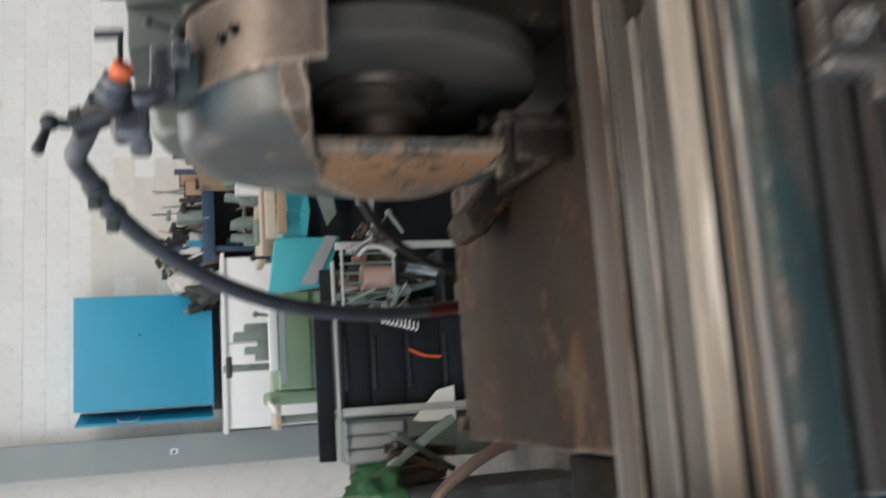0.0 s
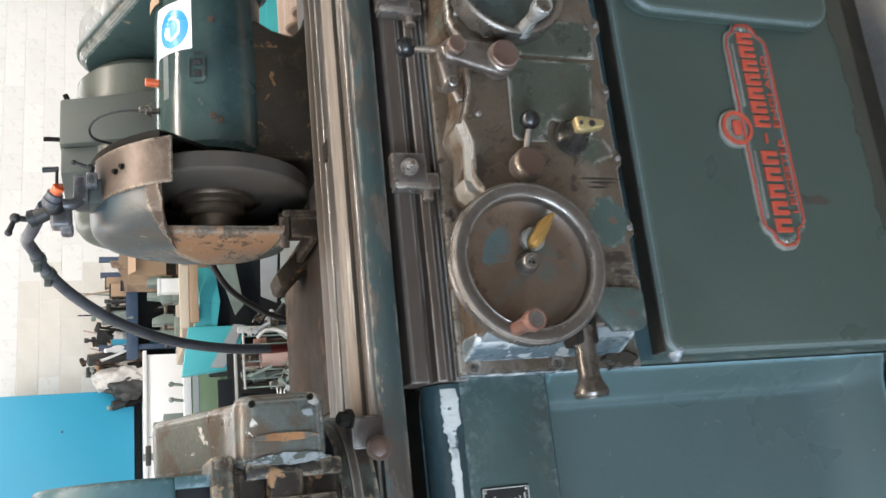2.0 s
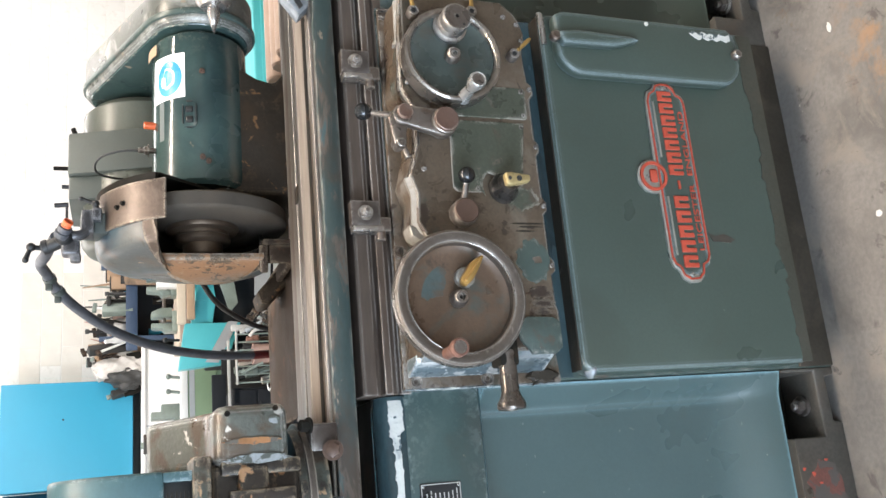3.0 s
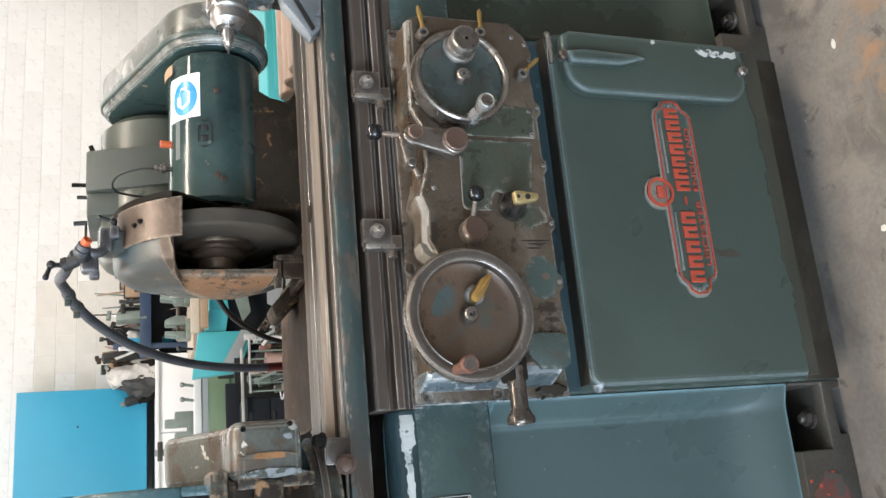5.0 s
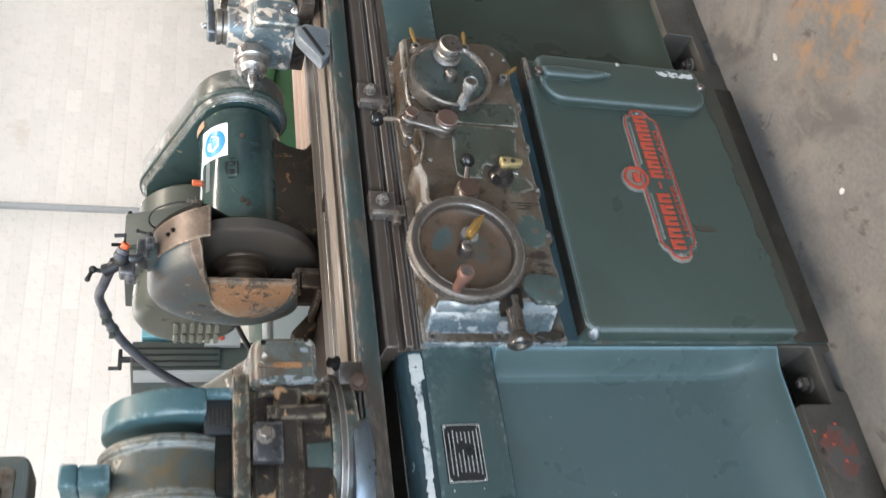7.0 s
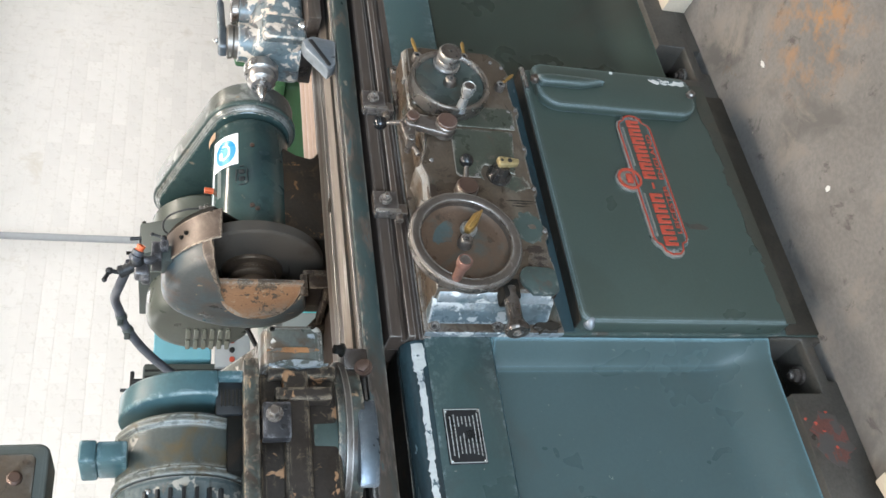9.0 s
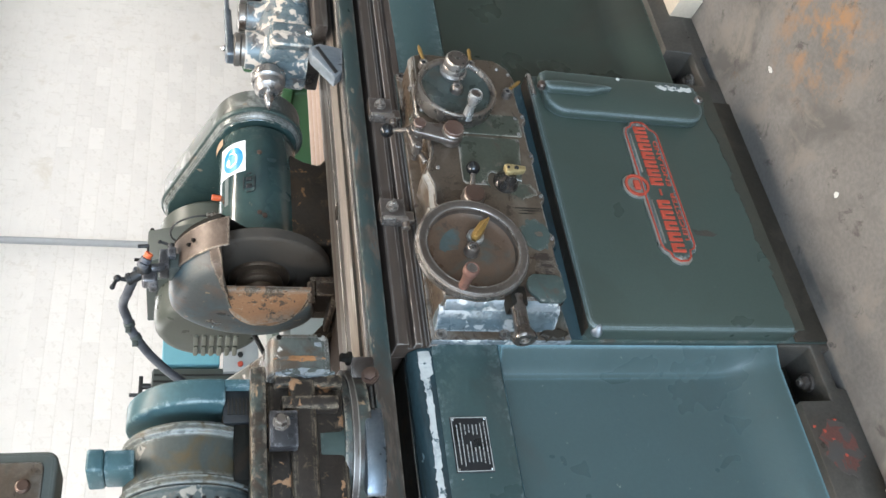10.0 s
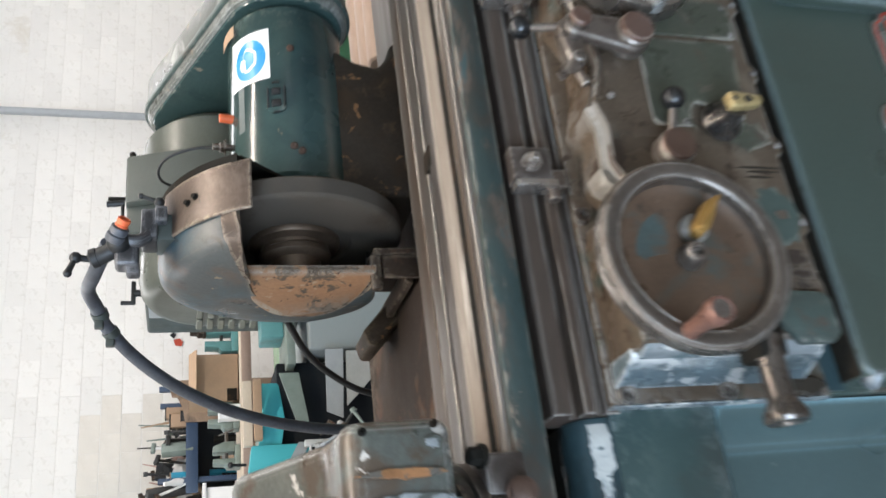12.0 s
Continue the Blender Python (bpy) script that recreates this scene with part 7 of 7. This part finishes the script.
for k in range(3):
    part("side_drawer", box(-0.57 + 0.055 * k, -0.525 + 0.055 * k, 3.20, 3.225, 0.62, 0.86, 0.004), "pipe", cart, "grey drawer front")
part("rack_floor", box(0.03, 0.31, 3.20, 3.75, 0.60, 0.615), "black", cart)
part("rack_floor", box(0.03, 0.31, 3.20, 3.75, 0.40, 0.415), "black", cart)
part("rack_back", box(0.03, 0.31, 3.74, 3.75, 0.2, 0.87), "black", cart)
for k in range(7):
    part("rack_wire", tube([(0.04 + 0.042 * k, 3.18, 0.86), (0.04 + 0.042 * k, 3.17, 0.72), (0.04 + 0.042 * k, 3.175, 0.62)], 0.0045, 8, 4), "greymetal", cart)
part("rack_wire", tube([(0.03, 3.165, 0.85), (0.15, 3.16, 0.853), (0.32, 3.165, 0.85)], 0.006, 8, 4), "paleframe", cart)
part("rack_wire", tube([(0.03, 3.165, 0.63), (0.15, 3.16, 0.632), (0.32, 3.165, 0.63)], 0.006, 8, 4), "paleframe", cart)
pot = thing("pink_tin", "dusty pink tin standing in the wire rack", "tin", (0.19, 3.24, 0.635))
part("tin_body", lathe([(0, 0), (0.046, 0), (0.050, 0.01), (0.053, 0.125), (0.055, 0.13), (0.049, 0.13), (0.046, 0.02), (0, 0.02)], (0, -0.04, 0.0), (0, 0, 1), 36), "pink", pot)
for i in range(24):
    tl = thing("hand_tool", "grey steel hand tool in the wire rack", "hand tool", (0.05 + 0.255 * rf.random(), 3.24 + 0.22 * rf.random(), rf.choice((0.615, 0.615, 0.415))), "tools in the rack")
    ln = 0.14 + 0.16 * rf.random()
    dx, dy = (rf.random() - 0.5) * 0.12, (rf.random() - 0.5) * 0.10
    r = 0.006 + 0.010 * rf.random()
    part("shaft", rod((0, 0, 0.0), (dx, dy, ln), r, r * 0.8, 10), rf.choice(("greymetal", "steel", "black", "rust", "pipe")), tl)
    part("grip", rod((dx * 0.6, dy * 0.6, ln * 0.6), (dx, dy, ln * 1.02), r * 1.7, r * 1.5, 10), rf.choice(("greymetal", "black", "rag", "rust", "copper")), tl)
rt = random.Random(5)
for i in range(15):
    x, z = (0.02 + 0.12 * rt.random() if i % 2 else 0.27 + 0.18 * rt.random()), 0.52 + 0.26 * rt.random()
    o = thing("clamp_piece", "grey steel clamp piece hung over the wire rack", "clamp", (x, 3.12 + 0.03 * rt.random(), z), "clamps over the rack")
    turn = pose(0, 0, 0, rt.uniform(-15, 15), rt.uniform(-60, 60), 0)
    col = rt.choice(("greymetal", "greymetal", "darkclutter", "rust", "paleframe", "pipe"))
    if i % 3 == 0:
        part("jaw", moved(prism([(-0.03, -0.02), (0.03, -0.02), (0.03, 0.02), (0.012, 0.02), (0.012, -0.004), (-0.012, -0.004), (-0.012, 0.02), (-0.03, 0.02)], -0.012, 0.012, "y", 0.003, 1), turn), col, o)
        part("jaw_screw", moved(rod((-0.05, 0, 0.012), (0.02, 0, 0.012), 0.005), turn), "steel", o)
    else:
        part("shank", moved(rod((0, 0, -0.05), (0, 0, 0.05), 0.006, 0.009), turn), col, o)
        part("shank_head", moved(hexhead((0, 0, 0.05), (0, 0, 1), 0.014, 0.02), turn), col, o)
ph = thing("pale_hose", "short pale rubber hose over the wire rack", "hose")
part("hose_body", tube([(0.27, 3.12, 0.79), (0.30, 3.11, 0.76), (0.31, 3.11, 0.71), (0.29, 3.11, 0.66), (0.27, 3.12, 0.63)], 0.008, 8, 6), "rag", ph)
tr = thing("white_sheet", "folded white sheet of card leaning on the cart", "card")
part("sheet", prism([(-0.285, 0.40), (-0.30, 0.475), (-0.415, 0.585), (-0.425, 0.560), (-0.43, 0.40)], 3.165, 3.171, "y", 0.001, 1), "white", tr)
sp2 = thing("coil_spring", "pale steel coil spring lying on the cart", "spring")
part("coil", tube([(0.012 - 0.0006 * i + 0.018 * math.cos(i * 0.785), 3.16 + 0.018 * math.sin(i * 0.785), 0.70 - 0.0022 * i) for i in range(73)], 0.0032, 6, 2), "white", sp2)
ob = thing("orange_strap", "orange strap hanging on the cart", "strap")
part("strap", tube([(-0.12, 3.19, 0.58), (-0.15, 3.185, 0.52), (-0.16, 3.19, 0.44)], 0.006, 8, 6), "orange", ob)

# ---- green covered machine on the far side ----
gm = thing("covered_machine", "small machine under a bright green cloth", "machine tool")
part("stand", box(-1.15, -0.66, 2.70, 3.15, 0.0, 0.72, 0.01), "darkclutter", gm)
part("tall_knob", joined(rod((-0.68, 2.78, 0.72), (-0.68, 2.78, 1.08), 0.022), ball((-0.68, 2.78, 1.09), 0.03)), "leaf", gm)
part("post", rod((-0.69, 2.90, 0.72), (-0.69, 2.90, 1.0), 0.018), "chrome", gm)
rag_heap("green_cloth", "dark green cloth draped over the small machine", (-0.70, 2.85, 0.72), (0.10, 0.10, 0.16), "clothgreen", 5.0, 0.8)
rag_heap("green_cloth", "dark green cloth hanging beside the machine", (-0.62, 3.30, 0.52), (0.08, 0.10, 0.20), "clothgreen", 9.0, 0.9)
for i in range(16):
    o = thing("iron_block", "dull iron offcut heaped beside the cart", "offcut", (-0.50 - 0.035 * (i % 8), 3.10 - 0.10 * (i // 8), 0.56 + 0.10 * rf.random()), "offcuts beside the cart")
    w, h = 0.02 + 0.03 * rf.random(), 0.05 + 0.12 * rf.random()
    part("block", moved(box(-w / 2, w / 2, -0.03, 0.03, -h, h, 0.004), pose(0, 0, 0, rf.uniform(-20, 20), rf.uniform(-40, 40), 0)), rf.choice(("greymetal", "darkclutter", "rust", "box", "darkclutter")), o)
bh = thing("brown_hose", "brown rubber hose behind the splash plate", "hose")
part("hose_body", tube([(-0.36, 1.12, 0.70), (-0.40, 1.16, 0.83), (-0.46, 1.20, 0.95), (-0.55, 1.25, 1.02), (-0.72, 1.30, 1.02), (-0.80, 1.30, 0.8), (-0.82, 1.3, 0.02)], 0.012, 10, 8), "cap", bh)

# ---- grey surface machine ----
gs = thing("surface_grinder", "grey surface grinder with hand crank", "machine tool", (0.0, 0.0, -0.18))
part("column", box(1.35, 1.56, 4.0, 4.45, 0.9, 1.80, 0.02, 3), "box", gs)
part("slide_way", box(1.37, 1.54, 3.965, 4.0, 1.25, 1.79, 0.004), "box", gs)
for k in range(3):
    part("slide_groove", box(1.395 + 0.045 * k, 1.407 + 0.045 * k, 3.958, 3.968, 1.26, 1.785), "black", gs)
part("blue_cover", box(1.58, 1.86, 3.98, 4.3, 1.37, 1.74, 0.012, 3), "paleblue", gs)
part("base", box(1.05, 2.05, 3.95, 4.6, 0.18, 0.9, 0.02, 3), "beam", gs)
part("table", box(0.95, 2.1, 3.90, 4.3, 0.98, 1.03, 0.006), "greymetal", gs)
part("pale_side", box(1.322, 1.348, 3.98, 4.12, 1.2, 1.78, 0.004), "pipe", gs)
part("control_panel", box(1.50, 1.74, 3.93, 3.98, 1.12, 1.35, 0.006), "pipe", gs)
for k, mt in enumerate(("red", "black", "red")):
    part("push_button", rod((1.55 + 0.07 * k, 3.93, 1.24), (1.55 + 0.07 * k, 3.91, 1.24), 0.018), mt, gs)
crank = part("crank", joined(rod((1.43, 4.0, 1.80), (1.43, 4.0, 1.86), 0.02), box(1.36, 1.50, 3.985, 4.015, 1.85, 1.875, 0.006), rod((1.37, 4.0, 1.86), (1.37, 4.0, 1.93), 0.012)), "black", gs, "black hand crank")
part("vise_block", box(1.15, 1.34, 4.0, 4.2, 1.03, 1.16, 0.01), "tealgrey", gs)

# ---- machines beyond the tailstock ----
g2 = thing("green_machine", "bright green machine base behind the tailstock", "machine tool")
part("body", box(1.74, 2.8, 1.55, 2.2, 0.0, 0.98, 0.02, 3), "leafdark", g2)
part("top", box(1.70, 2.85, 1.50, 2.25, 0.98, 1.03, 0.008), "leafdark", g2)
part("dark_slot", box(1.80, 1.86, 1.494, 1.51, 0.4, 1.0), "black", g2)
part("arm", box(1.95, 2.10, 1.52, 1.66, 1.03, 1.20, 0.02), "leafdark", g2)
t2 = thing("turquoise_cabinet", "turquoise machine cabinet behind the wheelhead", "machine cabinet")
part("body", box(1.40, 2.25, 2.55, 3.05, 0.0, 0.80, 0.012, 3), "teal", t2)
part("cabinet_door", box(1.44, 2.20, 2.54, 2.556, 0.12, 0.76, 0.004), "teal", t2)
part("door_handle", box(1.52, 1.54, 2.525, 2.542, 0.5, 0.6, 0.004), "black", t2)

# ---- blocks of the back wall ----
CH, BL = 0.200, 0.400
wall = bpy.data.objects["wall_back"]
shape = bpy.data.meshes.new("block")
tmpb = box(0.0022, BL - 0.0022, 0.0, 0.012, 0.0034, CH - 0.0034, 0.0015, 1)
tmpb.to_mesh(shape)
tmpb.free()
shape.materials.append(M["wall"])
bare = shape.copy()
bare.materials[0] = M["wallbare"]
far_v, far_f = [], []
made = 0
for row in range(24):
    z = row * CH
    for col in range(52):
        x = -7 + col * BL + (0.2 if row % 2 else 0.0)
        if x + BL > 13:
            continue
        if 4 <= row <= 15 and -0.9 < x < 8.9 and made < 300:
            ob = new("block", bare if z < 2.35 and 0.72 < x < 1.98 else shape)
            ob.location = (x, WALL_Y + rf.random() * 0.003, z)
            ob.parent = wall
            made += 1
        else:
            k = len(far_v)
            y = WALL_Y + rf.random() * 0.003
            far_v += [(x + a, y + b, z + c) for a in (0.0025, BL - 0.0025) for b in (0.0, 0.012) for c in (0.0025, CH - 0.0025)]
            far_f += [tuple(k + i for i in q) for q in ((0, 1, 3, 2), (4, 6, 7, 5), (0, 4, 5, 1), (2, 3, 7, 6), (0, 2, 6, 4), (1, 5, 7, 3))]
fme = bpy.data.meshes.new("far_blocks")
fme.from_pydata(far_v, [], far_f)
fme.materials.append(M["wall"])
fb = new("far_blocks", fme)
fb.parent = wall
tagged(fb, "white-painted blocks further along the wall", kind="stuff")
